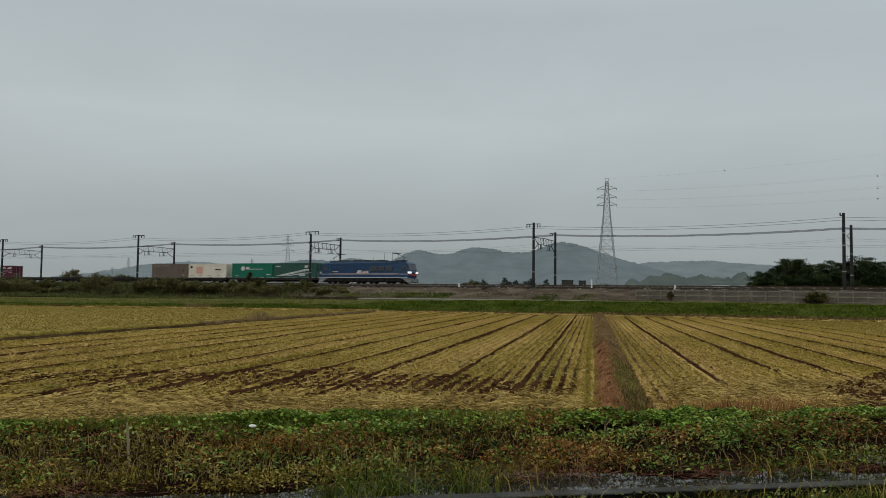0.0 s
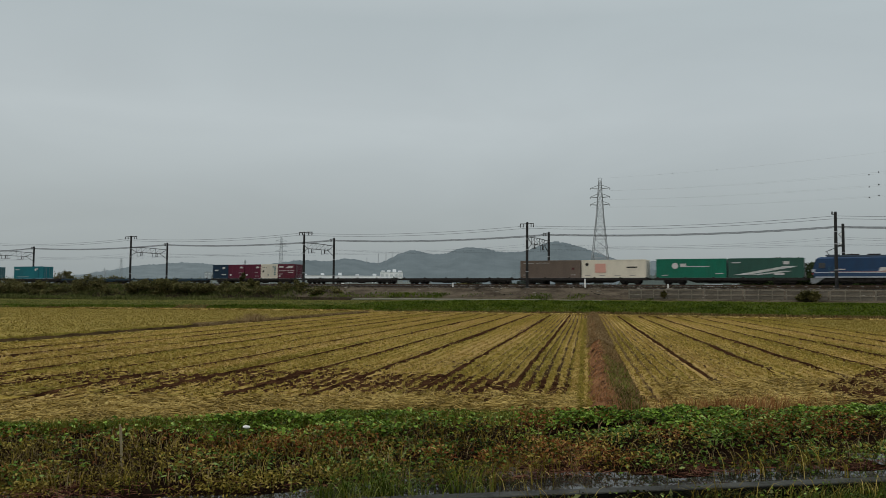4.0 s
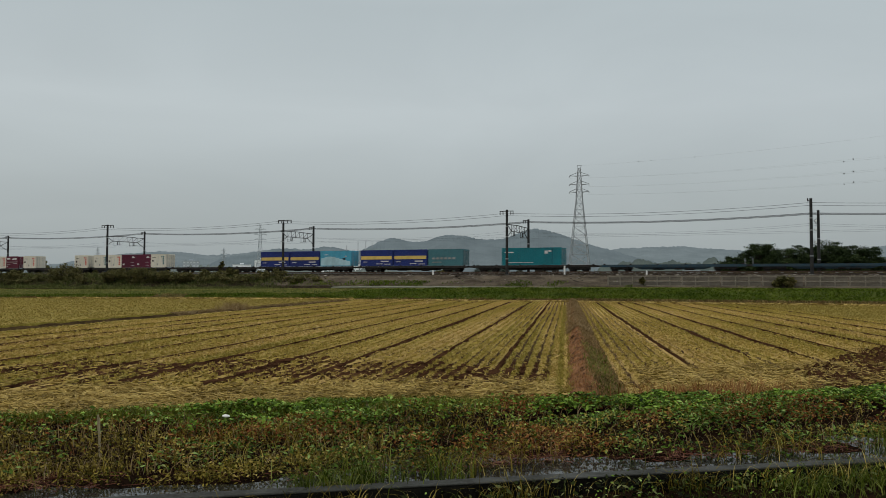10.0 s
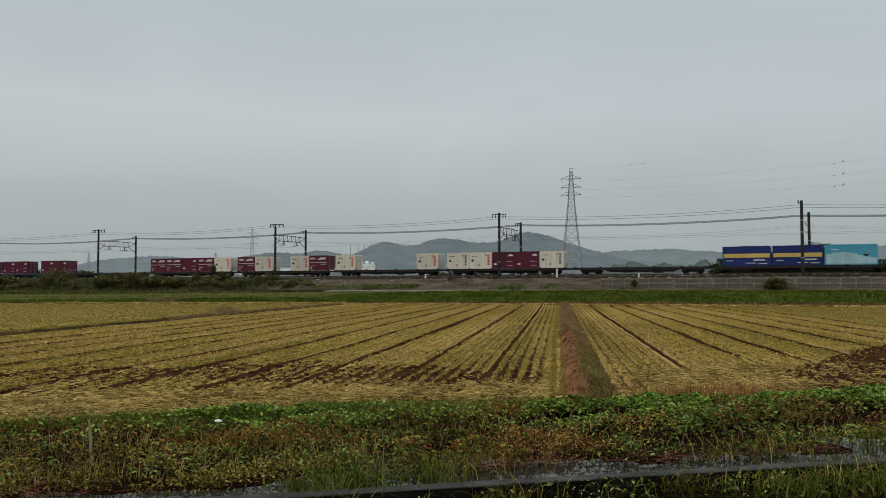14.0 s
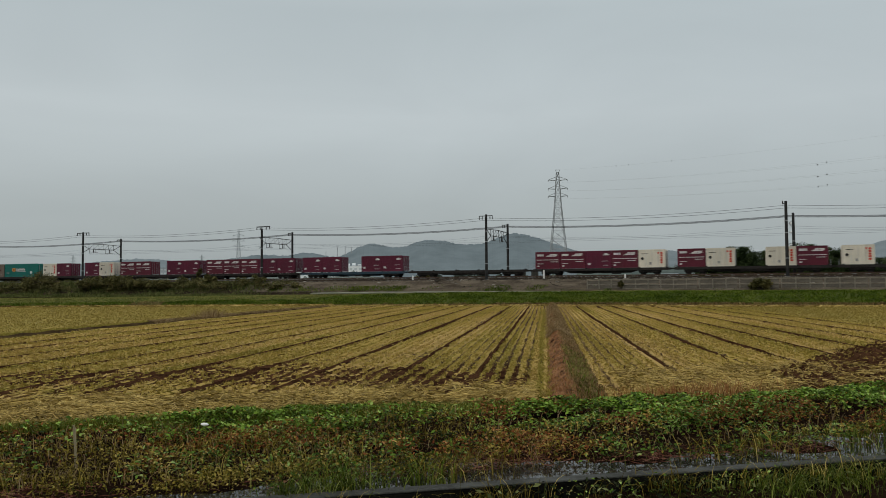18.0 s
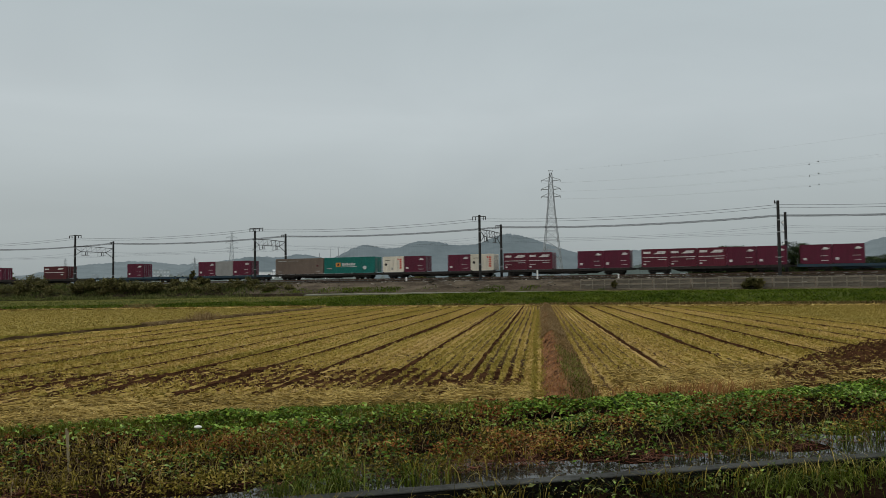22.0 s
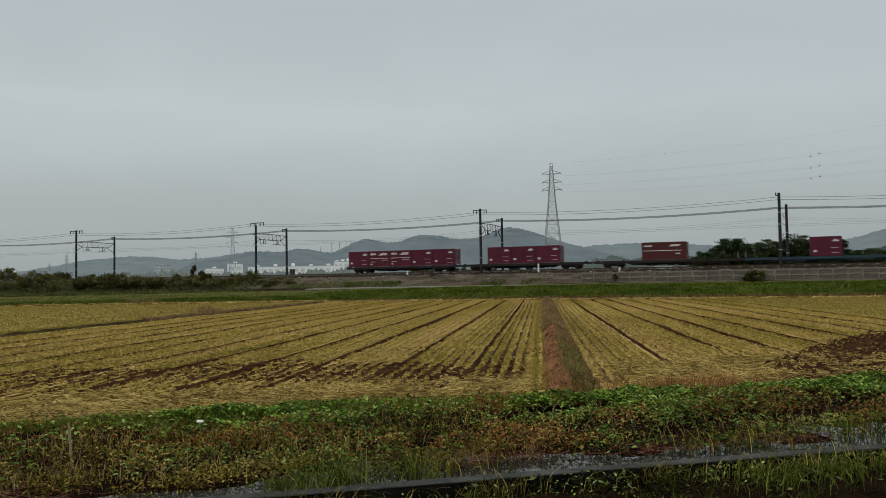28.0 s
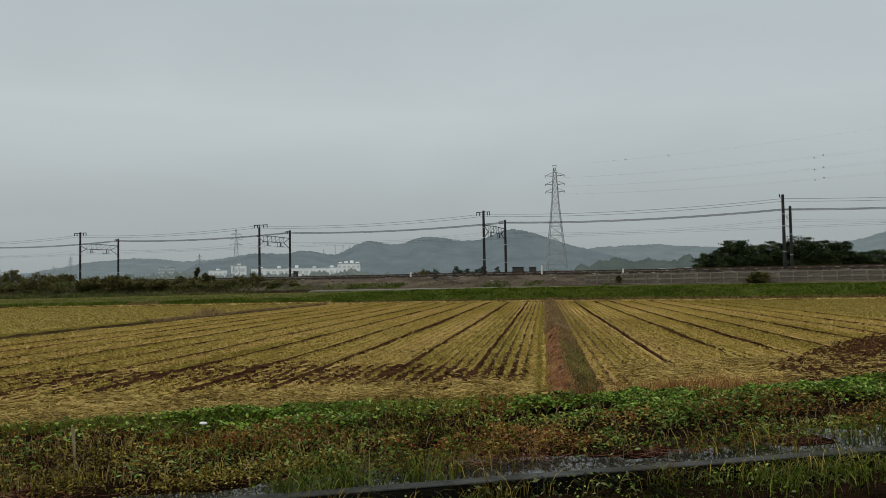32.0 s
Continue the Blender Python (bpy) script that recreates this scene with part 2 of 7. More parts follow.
# Wet concrete made near-black, with the shade on the wall's front face included.
M_KERB = mat("shaded_wet_concrete", (0.005, 0.005, 0.004), (0.016, 0.015, 0.012), rough=0.95, scale=3, fine=30, bump=0.01, spec=0.0)
M_ASPHALT = mat("wet_asphalt", (0.030, 0.031, 0.032), (0.055, 0.055, 0.055), rough=0.25, scale=2, fine=60, bump=0.008)
M_STEEL = mat("dark_weathered_steel", (0.022, 0.021, 0.020), (0.050, 0.045, 0.040), rough=0.6, metal=0.3, scale=3, fine=30)
M_POLE = mat("dark_concrete_pole", (0.018, 0.018, 0.018), (0.036, 0.036, 0.034), rough=0.8, scale=1.5, fine=20)
M_GALV = mat("galvanised_steel", (0.34, 0.35, 0.36), (0.24, 0.25, 0.26), rough=0.55, metal=0.3, scale=2, fine=20)
M_WIRE = mat("overhead_wire", (0.035, 0.035, 0.036), (0.05, 0.05, 0.05), rough=0.6, metal=0.4)
M_LINE = mat("pale_power_line", (0.46, 0.47, 0.48), (0.40, 0.41, 0.42), rough=0.6)
M_RUST = mat("rail_steel", (0.060, 0.038, 0.027), (0.10, 0.068, 0.050), rough=0.5, metal=0.5, scale=2, fine=25)
M_WHITE = mat("white_paint", (0.72, 0.71, 0.68), (0.58, 0.57, 0.54), rough=0.6, scale=2, fine=15)
M_COPE = mat("grey_wet_coping", (0.060, 0.062, 0.056), (0.022, 0.022, 0.018), rough=0.9, scale=3, fine=30, bump=0.01)


# ---------------------------------------------------------------- mesh helpers
def part(name, bm, material, parent=None, label="", m=None):
    """Links a bmesh as one mesh object under a thing or a part."""
    me = bpy.data.meshes.new(name)
    bm.to_mesh(me)
    bm.free()
    me.materials.append(material)
    ob = new(name, me)
    if parent:
        ob.parent = parent
    if m is not None:
        ob.matrix_basis = m
    if label:
        ob["label"] = label
    return ob


def again(ob, m):
    """One more object on the same mesh and under the same parent."""
    o = ob.copy()
    scene.collection.objects.link(o)
    o.parent = ob.parent
    o.matrix_basis = m
    return o


def box(bm, x0, x1, y0, y1, z0, z1, bevel=0.0):
    r = bmesh.ops.create_cube(bm, size=1.0, matrix=Matrix.Translation(((x0 + x1) / 2, (y0 + y1) / 2, (z0 + z1) / 2))
                              @ Matrix.Diagonal((x1 - x0, y1 - y0, z1 - z0, 1)))
    if bevel:
        es = list({e for v in r["verts"] for e in v.link_edges})
        bmesh.ops.bevel(bm, geom=es, offset=bevel, segments=1, affect="EDGES")
    return bm


def boxes(*rows, bevel=0.0):
    bm = bmesh.new()
    for r in rows:
        box(bm, *r, bevel=bevel)
    return bm


def rod(bm, a, b, r, r2=None, sides=6):
    a, b = Vector(a), Vector(b)
    d = b - a
    m = Matrix.Translation((a + b) / 2) @ d.to_track_quat("Z", "Y").to_matrix().to_4x4()
    bmesh.ops.create_cone(bm, cap_ends=True, segments=sides, radius1=r, radius2=r if r2 is None else r2, depth=d.length, matrix=m)
    return bm


def rods(pairs, r, sides=5):
    bm = bmesh.new()
    for a, b in pairs:
        rod(bm, a, b, r, sides=sides)
    return bm


def prism(profile, x0, x1, along="x"):
    """A closed outline in (y, z) drawn out from x0 to x1."""
    bm = bmesh.new()
    v0 = [bm.verts.new((x0, y, z)) for y, z in profile]
    v1 = [bm.verts.new((x1, y, z)) for y, z in profile]
    n = len(profile)
    for i in range(n):
        bm.faces.new((v0[i], v0[(i + 1) % n], v1[(i + 1) % n], v1[i]))
    bm.faces.new(v0[::-1])
    bm.faces.new(v1)
    bmesh.ops.recalc_face_normals(bm, faces=bm.faces)
    return bm


def mesh_np(name, verts, faces, material, smooth=False, mats=None, index=None):
    """A mesh from arrays: verts (n, 3), faces (m, 3) or (m, 4)."""
    me = bpy.data.meshes.new(name)
    verts, faces = np.asarray(verts, np.float32), np.asarray(faces, np.int32)
    k = faces.shape[1]
    me.vertices.add(len(verts))
    me.vertices.foreach_set("co", verts.ravel())
    me.loops.add(faces.size)
    me.loops.foreach_set("vertex_index", faces.ravel())
    me.polygons.add(len(faces))
    me.polygons.foreach_set("loop_start", np.arange(0, faces.size, k, dtype=np.int32))
    if smooth:
        me.polygons.foreach_set("use_smooth", np.ones(len(faces), bool))
    for mt in (mats or [material]):
        me.materials.append(mt)
    if index is not None:
        me.polygons.foreach_set("material_index", np.asarray(index, np.int32))
    me.update(calc_edges=True)
    return new(name, me)


def sheet(name, xs, ys, height, material, smooth=True):
    """An uneven ground sheet over the grid xs, ys with z = height(X, Y)."""
    X, Y = np.meshgrid(xs, ys, indexing="xy")
    Z = height(X, Y)
    nx, ny = len(xs), len(ys)
    idx = np.arange(nx * ny).reshape(ny, nx)
    f = np.stack([idx[:-1, :-1], idx[:-1, 1:], idx[1:, 1:], idx[1:, :-1]], -1).reshape(-1, 4)
    return mesh_np(name, np.stack([X, Y, Z], -1).reshape(-1, 3), f, material, smooth)


rng = np.random.default_rng(7)


def ripple(X, Y, size, seed=0):
    """Smooth unevenness between about -1 and 1."""
    r = np.random.default_rng(seed)
    out = 0
    for k in range(7):
        a = r.uniform(0, 6.28)
        w = (1.0 + 0.45 * k) / size * 2.1
        out = out + np.sin(w * (X * math.cos(a) + Y * math.sin(a)) + r.uniform(0, 6.28)) / (1 + 0.4 * k)
    return out / 3.2


def blades(base, height, width, lean=0.35, bend=0.3, seed=1):
    """Grass blades, one bent three-sided strip for each base point."""
    r = np.random.default_rng(seed)
    n = len(base)
    h = np.broadcast_to(height, n) * r.uniform(0.6, 1.25, n)
    w = np.broadcast_to(width, n)
    a = r.uniform(0, 2 * np.pi, n)
    side = np.stack([np.cos(a), np.sin(a), np.zeros(n)], 1) * (w / 2)[:, None]
    b = r.uniform(0, 2 * np.pi, n)
    ln = r.uniform(0, lean, n)
    out = np.stack([np.cos(b), np.sin(b), np.zeros(n)], 1)
    mid = base + out * (ln * h * 0.45)[:, None] + np.array([0, 0, 1]) * (h * 0.6)[:, None]
    tip = base + out * (ln * h + bend * h * r.uniform(0.2, 1.0, n))[:, None] + np.array([0, 0, 1]) * (h * r.uniform(0.75, 1.0, n))[:, None]
    v = np.stack([base - side, base + side, mid + side * 0.8, mid - side * 0.8, tip], 1).reshape(-1, 3)
    i = np.arange(n)[:, None] * 5
    f = np.concatenate([i + np.array([0, 1, 2]), i + np.array([0, 2, 3]), i + np.array([3, 2, 4])], 1).reshape(-1, 3)
    return v, f


def leaves(at, size, tilt=0.7, seed=2, long=1.5):
    """Leaves as folded lozenges of two faces, turned every way up to the tilt."""
    r = np.random.default_rng(seed)
    n = len(at)
    s = (np.broadcast_to(size, n) * r.uniform(0.6, 1.3, n))[:, None]
    a = r.uniform(0, 2 * np.pi, n)
    up = np.stack([r.normal(0, tilt, n), r.normal(0, tilt, n), np.ones(n)], 1)
    up /= np.linalg.norm(up, axis=1)[:, None]
    d = np.stack([np.cos(a), np.sin(a), np.zeros(n)], 1)
    d -= up * (d * up).sum(1)[:, None]
    d /= np.linalg.norm(d, axis=1)[:, None]
    q = np.cross(up, d)
    v = np.stack([at - d * s * long / 2, at + q * s * 0.5 + up * s * 0.12, at + d * s * long / 2, at - q * s * 0.5 + up * s * 0.12], 1).reshape(-1, 3)
    i = np.arange(n)[:, None] * 4
    return v, np.concatenate([i + np.array([0, 1, 2]), i + np.array([0, 2, 3])], 1).reshape(-1, 3)


def joined(*vf):
    vs, fs, k = [], [], 0
    for v, f in vf:
        vs.append(v), fs.append(f + k)
        k += len(v)
    return np.concatenate(vs), np.concatenate(fs)


def place(ob, m):
    ob.matrix_basis = m
    return ob


def struct(ob, label="", category=""):
    return tagged(ob, label, category, kind="structure")


# ---------------------------------------------------------------- ground and field
xs = np.concatenate([-np.geomspace(4600, 70, 22), np.arange(-60, 61, 6), np.geomspace(70, 4600, 22)])
ys = np.concatenate([-np.geomspace(900, 20, 8), np.arange(-14, 130, 6), np.geomspace(136, 4700, 26)])
struct(sheet("ground", xs, ys, lambda X, Y: -0.45 + 0.05 * ripple(X, Y, 30) + np.clip((Y - 200) / 400, 0, 1) * 1.2, M_PLAIN),
       "flat grassy farming plain reaching to the hills", "ground")

ROW = 0.32
BUND_L, BUND_R = 0.08, 1.02
LEFT_BUND = -24.5
TRACKS = (-1.76, -3.72, -5.88, -7.6, -9.6, -11.5, -13.4, -15.4, -17.3, -19.3, -21.2, 3.24, 5.35, 7.05, 8.88, 10.9, 12.8, 14.7, 16.7)


def near_edge(X):
    """Where the weedy bank ends and the stubble begins."""
    return 15.35 + 0.375 * X + 0.55 * np.exp(-((X + 1.8) / 2.2) ** 2) + 0.12 * np.sin(X * 1.9) - np.interp(X, (-6, -3.5, -2.5, 0, 3, 4.5, 6, 9), (0.7, 0.15, 0.35, 0.75, 0.75, 0.6, 0.4, 0.3))


def field_z(X, Y):
    z = 0.042 * np.cos(2 * np.pi * X / ROW) + 0.02 * ripple(X, Y, 2.0, 3) + 0.035 * ripple(X, Y, 9.0, 4)
    for k, tx in enumerate(TRACKS):
        d = np.abs(X - tx - 0.05 * np.sin(Y * 0.13 + k))
        deep = 0.5 + 0.5 * np.clip(ripple(Y * 0 + k * 3, Y, 18, 11), -0.6, 1)
        z = z - 0.085 * deep * np.exp(-(d / 0.12) ** 2)
    # tyre-churned headland along the ditch
    back = np.clip(1 - (Y - near_edge(X)) / 4.5, 0, 1)
    z = z + back * (0.06 * ripple(X * 0.5 + Y, Y * 2, 0.9, 6) + 0.07 * ripple(X, Y * 1.5, 0.5, 7))
    return z


fx = np.arange(LEFT_BUND, 17.41, 0.08)
fy = np.concatenate([np.arange(9.5, 32, 0.22), np.arange(32, FIELD_FAR + 9.0, 0.6)])
struct(sheet("paddy_field", fx, fy, lambda X, Y: np.where(Y < near_edge(X) - 0.7, -0.4, field_z(X, Y)), M_FIELD), "harvested rice field with straw rows on dark soil", "field")
lx = np.arange(-120, LEFT_BUND + 0.2, 0.5)
ly = np.arange(20, FIELD_FAR + 9.0, 0.6)
struct(sheet("paddy_field_left", lx, ly, lambda X, Y: 0.13 + 0.02 * ripple(X, Y, 2.0, 8) + 0.02 * np.cos(2 * np.pi * X / 1.0), M_FIELD_L),
       "golden regrown rice field beyond the low bund", "field")
struct(sheet("paddy_field_right", np.arange(17.3, 90, 0.5), np.arange(16, FIELD_FAR + 4.0, 0.8), lambda X, Y: 0.03 + 0.02 * ripple(X, Y, 2.0, 8), M_FIELD_L),
       "golden stubble field farther along", "field")

# levee with a farm track, and the slope below the railway
LEVEE = ((FIELD_FAR - 0.6, -0.6), (FIELD_FAR - 0.3, 0.05), (FIELD_FAR + 0.5, 0.22), (FIELD_FAR + 5.2, 1.36), (FIELD_FAR + 10.5, 1.55), (FIELD_FAR + 12.0, -0.6))


def levee_fall(X):
    """The levee's crown sinks away from the farm track's end."""
    return np.interp(X, (-62, -30, -8), (0.66, 0.80, 1.0))


def levee_bend(X):
    """How far the levee swings away from the straight far edge of the field."""
    return np.interp(X, (-65, -40, -17, 2, 20, 33), (3.0, 5.5, 8.5, 6.5, 2.5, 0.2))


def bank(name, profile, x0, x1, step, material, amount=0.05, size=4.0, sub=4):
    """A bank drawn out along x from a profile of (y, z), closed below by the ground."""
    pts = []
    for (ya, za), (yb, zb) in zip(profile[:-1], profile[1:]):
        for k in range(sub):
            pts.append((ya + (yb - ya) * k / sub, za + (zb - za) * k / sub))
    pts.append(profile[-1])
    yy, zz = np.array([p[0] for p in pts]), np.array([p[1] for p in pts])
    xx = np.arange(x0, x1 + step / 2, step)
    X, Y = np.meshgrid(xx, yy, indexing="xy")
    Z = np.repeat(zz[:, None], len(xx), 1) + amount * ripple(X, Y * 1.7, size, 5) * np.clip((zz[:, None] + 0.4) / 0.5, 0, 1)
    nx, ny = len(xx), len(yy)
    idx = np.arange(nx * ny).reshape(ny, nx)
    f = np.stack([idx[:-1, :-1], idx[:-1, 1:], idx[1:, 1:], idx[1:, :-1]], -1).reshape(-1, 4)
    return mesh_np(name, np.stack([X, Y, Z], -1).reshape(-1, 3), f, material, True)


lv = bank("levee", LEVEE, -160, 110, 0.7, M_GRASSBANK, 0.10, 3.0, 5)
for v_ in lv.data.vertices:
    if v_.co.z > 0.2:
        v_.co.z *= float(levee_fall(v_.co.x))
    v_.co.y += float(levee_bend(v_.co.x))
struct(lv, "green grassy levee at the far side of the field", "bank")
path_y = FIELD_FAR + 8.5
path = bank("farm_track", ((path_y, 1.38), (path_y + 0.02, 1.50), (path_y + 1.3, 1.58), (path_y + 1.32, 1.38)), -30, 2, 0.5, M_PATH, 0.025, 3.0, 2)
for v_ in path.data.vertices:
    v_.co.y += float(levee_bend(v_.co.x))
    v_.co.z += 0.02 - 0.07 * abs((v_.co.x + 12) / 18) ** 3
struct(path, "pale concrete farm track on the levee", "path")

cut_x = np.arange(-70, 40, 0.4)
foot_cut = sheet("levee_foot_cut", cut_x, np.linspace(FIELD_FAR - 1.1, FIELD_FAR + 0.5, 7),
                 lambda X, Y: np.interp(Y - FIELD_FAR, (-1.1, -0.75, -0.4, 0.0, 0.5), (-0.1, 0.0, 0.08, 0.22, 0.0)) + 0.07 * ripple(X, Y, 1.4, 24) + 0.10 * ripple(X, Y * 0, 5.0, 26) - 0.12 * np.clip((X - 4) / 6, 0, 1), M_SOIL)
for v_ in foot_cut.data.vertices:
    v_.co.y += float(levee_bend(v_.co.x))
struct(foot_cut, "dark cut soil along the foot of the levee", "bank")

EMBANK = ((96.0, -0.6), (99.5, 1.62), (103.6, 3.02), (104.0, 3.06), (106.6, 3.10), (108.2, 3.2), (109.0, 3.42), (116.4, 3.42), (117.4, 3.2), (119.5, 3.0), (127, -0.6))
emb = struct(bank("railway_embankment", EMBANK, -700, 640, 4.0, M_BALLAST, 0.05, 6.0, 2), "ballasted double-track railway embankment", "embankment")
place(emb, RAIL)

# ---------------------------------------------------------------- near ditch and weedy bank
def shore(e):
    """Where the bank meets the water."""
    return 9.02 + 0.36 * np.exp(-((e - 3.0) / 1.6) ** 2) + 0.10 * np.sin(e * 2.3) + 0.06 * np.sin(e * 5.1)


def crest(e):
    """How much nearer to the ditch the bank's top ends."""
    return np.interp(e, (-1, 1.2, 3.2, 5.7, 7, 8, 10, 12), (0.65, 0.08, 0.35, 0.72, 0.85, 0.85, 0.70, 0.55))


def ditch_bank(e, n):
    t = np.clip((n - shore(e)) / 3.6, 0, 1)
    top = -0.10 + 0.16 * np.clip((n - shore(e) + 0.25) / 0.3, 0, 1) + 0.11 * t * t * (3 - 2 * t)
    top = top * np.clip(1.2 - np.clip(n + crest(e) - 13.0, 0, 9) / 1.6, -0.8, 1)
    return top + 0.035 * ripple(e, n, 1.2, 9) - 0.02


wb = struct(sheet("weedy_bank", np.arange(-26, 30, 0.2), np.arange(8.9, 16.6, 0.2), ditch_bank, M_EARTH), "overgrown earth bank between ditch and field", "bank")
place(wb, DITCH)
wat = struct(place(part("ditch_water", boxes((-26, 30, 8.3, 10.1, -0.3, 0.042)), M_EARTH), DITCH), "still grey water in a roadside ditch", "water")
kerb = struct(place(part("ditch_wall", boxes((-26, 30, 8.14, 8.32, -0.45, 0.125), bevel=0.012), M_KERB), DITCH), "dark wet concrete ditch wall, shade in its colour", "wall")
# A strip of its own, so that the wall's top can be lighter.
struct(place(part("ditch_coping", boxes((-26, 30, 8.135, 8.325, 0.127, 0.150), bevel=0.008), M_COPE), DITCH), "weathered grey concrete coping of the ditch", "coping")


def verge_z(e, n):
    return -0.13 - 0.12 * np.clip((7.0 - n) / 0.3, 0, 1) + 0.10 * np.clip((n - 7.3) / 0.6, 0, 1) + 0.03 * ripple(e, n, 0.8, 14)


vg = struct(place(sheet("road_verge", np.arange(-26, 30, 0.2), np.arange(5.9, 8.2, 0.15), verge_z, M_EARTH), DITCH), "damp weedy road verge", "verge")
rd = struct(place(part("road", boxes((-40, 44, -3.0, 6.95, -0.35, -0.10)), M_ASPHALT), DITCH), "wet dark asphalt lane", "road")

m, nt, bs = shader("ditch_water_surface")
bs.inputs["Base Color"].default_value = (0.018, 0.018, 0.014, 1)
bs.inputs["Roughness"].default_value = 0.06
bs.inputs["IOR"].default_value = 1.33
bs.inputs["Specular IOR Level"].default_value = 0.5
nz = nt.nodes.new("ShaderNodeTexNoise")
nz.inputs["Scale"].default_value = 5.0
bp = nt.nodes.new("ShaderNodeBump")
bp.inputs["Strength"].default_value, bp.inputs["Distance"].default_value = 0.06, 0.02
nt.links.new(nz.outputs[0], bp.inputs["Height"])
nt.links.new(bp.outputs[0], bs.inputs["Normal"])
wat.data.materials[0] = m


# ---------------------------------------------------------------- bunds in the field
def bund_z(X, Y, x0, x1, high):
    """The main bund: a lumpy eroded face, a crest and a long low back; other bunds a plain low hump."""
    if x0 > -5:
        q = X - x0 - 0.004 * (Y - 35)
        z = np.interp(q, (-0.25, -0.10, 0.0, 0.20, 0.42, 0.55, 0.75, 0.98, 1.2), (-0.12, -0.03, 0.03, 0.18, 0.31, 0.29, 0.15, 0.05, -0.08)) * high / 0.31
        face = np.clip(1 - np.abs(q - 0.25) / 0.4, 0, 1)
        z = z * np.clip((Y - 14.9) / 1.6, 0, 1) - 0.15 * np.clip((15.6 - Y) / 0.7, 0, 1)
        return z + 0.15 * face * ripple(X * 0.8 + Y * 0.25, Y, 0.55, 21) + 0.05 * face * ripple(X, Y, 0.2, 25) + 0.03 * ripple(X, Y * 0.7, 0.30, 22) * np.clip(1.2 - np.abs(q - 0.5), 0, 1)
    u = np.clip(np.abs((X - (x0 + x1) / 2) / ((x1 - x0) / 2 + 0.25)), 0, 1)
    return high * (1 - u ** 2) - 0.03 + (0.045 * ripple(X, Y, 0.8, 21) + 0.025 * ripple(X, Y * 0.7, 0.35, 22)) * (1.1 - u)


def bund(name, x0, x1, y0, y1, high, material, label):
    xx = np.linspace(x0 - 0.25, x1 + 0.25, 25)
    yy = np.arange(y0, y1, 0.13)

    def h(X, Y):
        return bund_z(X, Y, x0, x1, high)
    return struct(sheet(name, xx, yy, h, material), label, "bund")


# Bund colours set far apart, the dark mottling standing for shade among lumps.
M_BUND = mat("dead_grass_bund", (0.018, 0.009, 0.005), (0.30, 0.150, 0.072), rough=0.95, scale=3.0, fine=14, bump=0.06, spec=0.02)
# Soil colour darkened to hold the shade below the side bund's edge.
M_CUT = mat("shaded_bund_soil", (0.024, 0.016, 0.008), (0.075, 0.050, 0.024), rough=0.95, scale=0.8, fine=9, bump=0.05, spec=0.0)
bund("field_bund", BUND_L, BUND_R, 14.9, FIELD_FAR + 6.5, 0.32, M_BUND, "low earth bund with rust-brown dead grass")
bund("side_bund", LEFT_BUND - 0.25, LEFT_BUND + 0.06, 12.0, FIELD_FAR + 6.5, 0.18, M_CUT, "low weedy bund between two rice fields")

cut = sheet("bund_cut", np.linspace(LEFT_BUND + 0.05, LEFT_BUND + 0.40, 6), np.arange(14, 74, 0.5), lambda X, Y: np.interp(X - LEFT_BUND, (0.05, 0.15, 0.25, 0.38), (0.14, 0.05, 0.01, -0.10)) + 0.03 * ripple(X, Y, 0.7, 23), M_CUT)
struct(cut, "dark damp cut soil under the side bund, shade in its colour", "bund")

# ---------------------------------------------------------------- railway
for d in (NEAR_TRACK, FAR_TRACK):
    tr = new("railway_track")
    struct(tr, "rusty steel rails on a ballast bed", "track")
    for side in (-0.57, 0.57):
        rl = part("rail", prism(((-0.07, 0), (0.07, 0), (0.07, 0.02), (0.015, 0.04), (0.015, 0.11), (0.035, 0.12), (0.035, 0.155), (-0.035, 0.155), (-0.035, 0.12), (-0.015, 0.11), (-0.015, 0.04), (-0.07, 0.02)), -660, 600),
                  M_RUST, tr, m=pose(0, side, 0))
    sl = bmesh.new()
    for k in range(-100, 60):
        box(sl, k * 1.6 - 0.11, k * 1.6 + 0.11, -1.0, 1.0, -0.08, 0.01)
    tagged(part("sleepers", sl, M_CONC, tr), kind="stuff")
    place(tr, rail_pose(0, d, RAIL_Z - 0.155))


# ---------------------------------------------------------------- overhead line
POLE_TOP, FAR_TOP = 12.65, 11.95


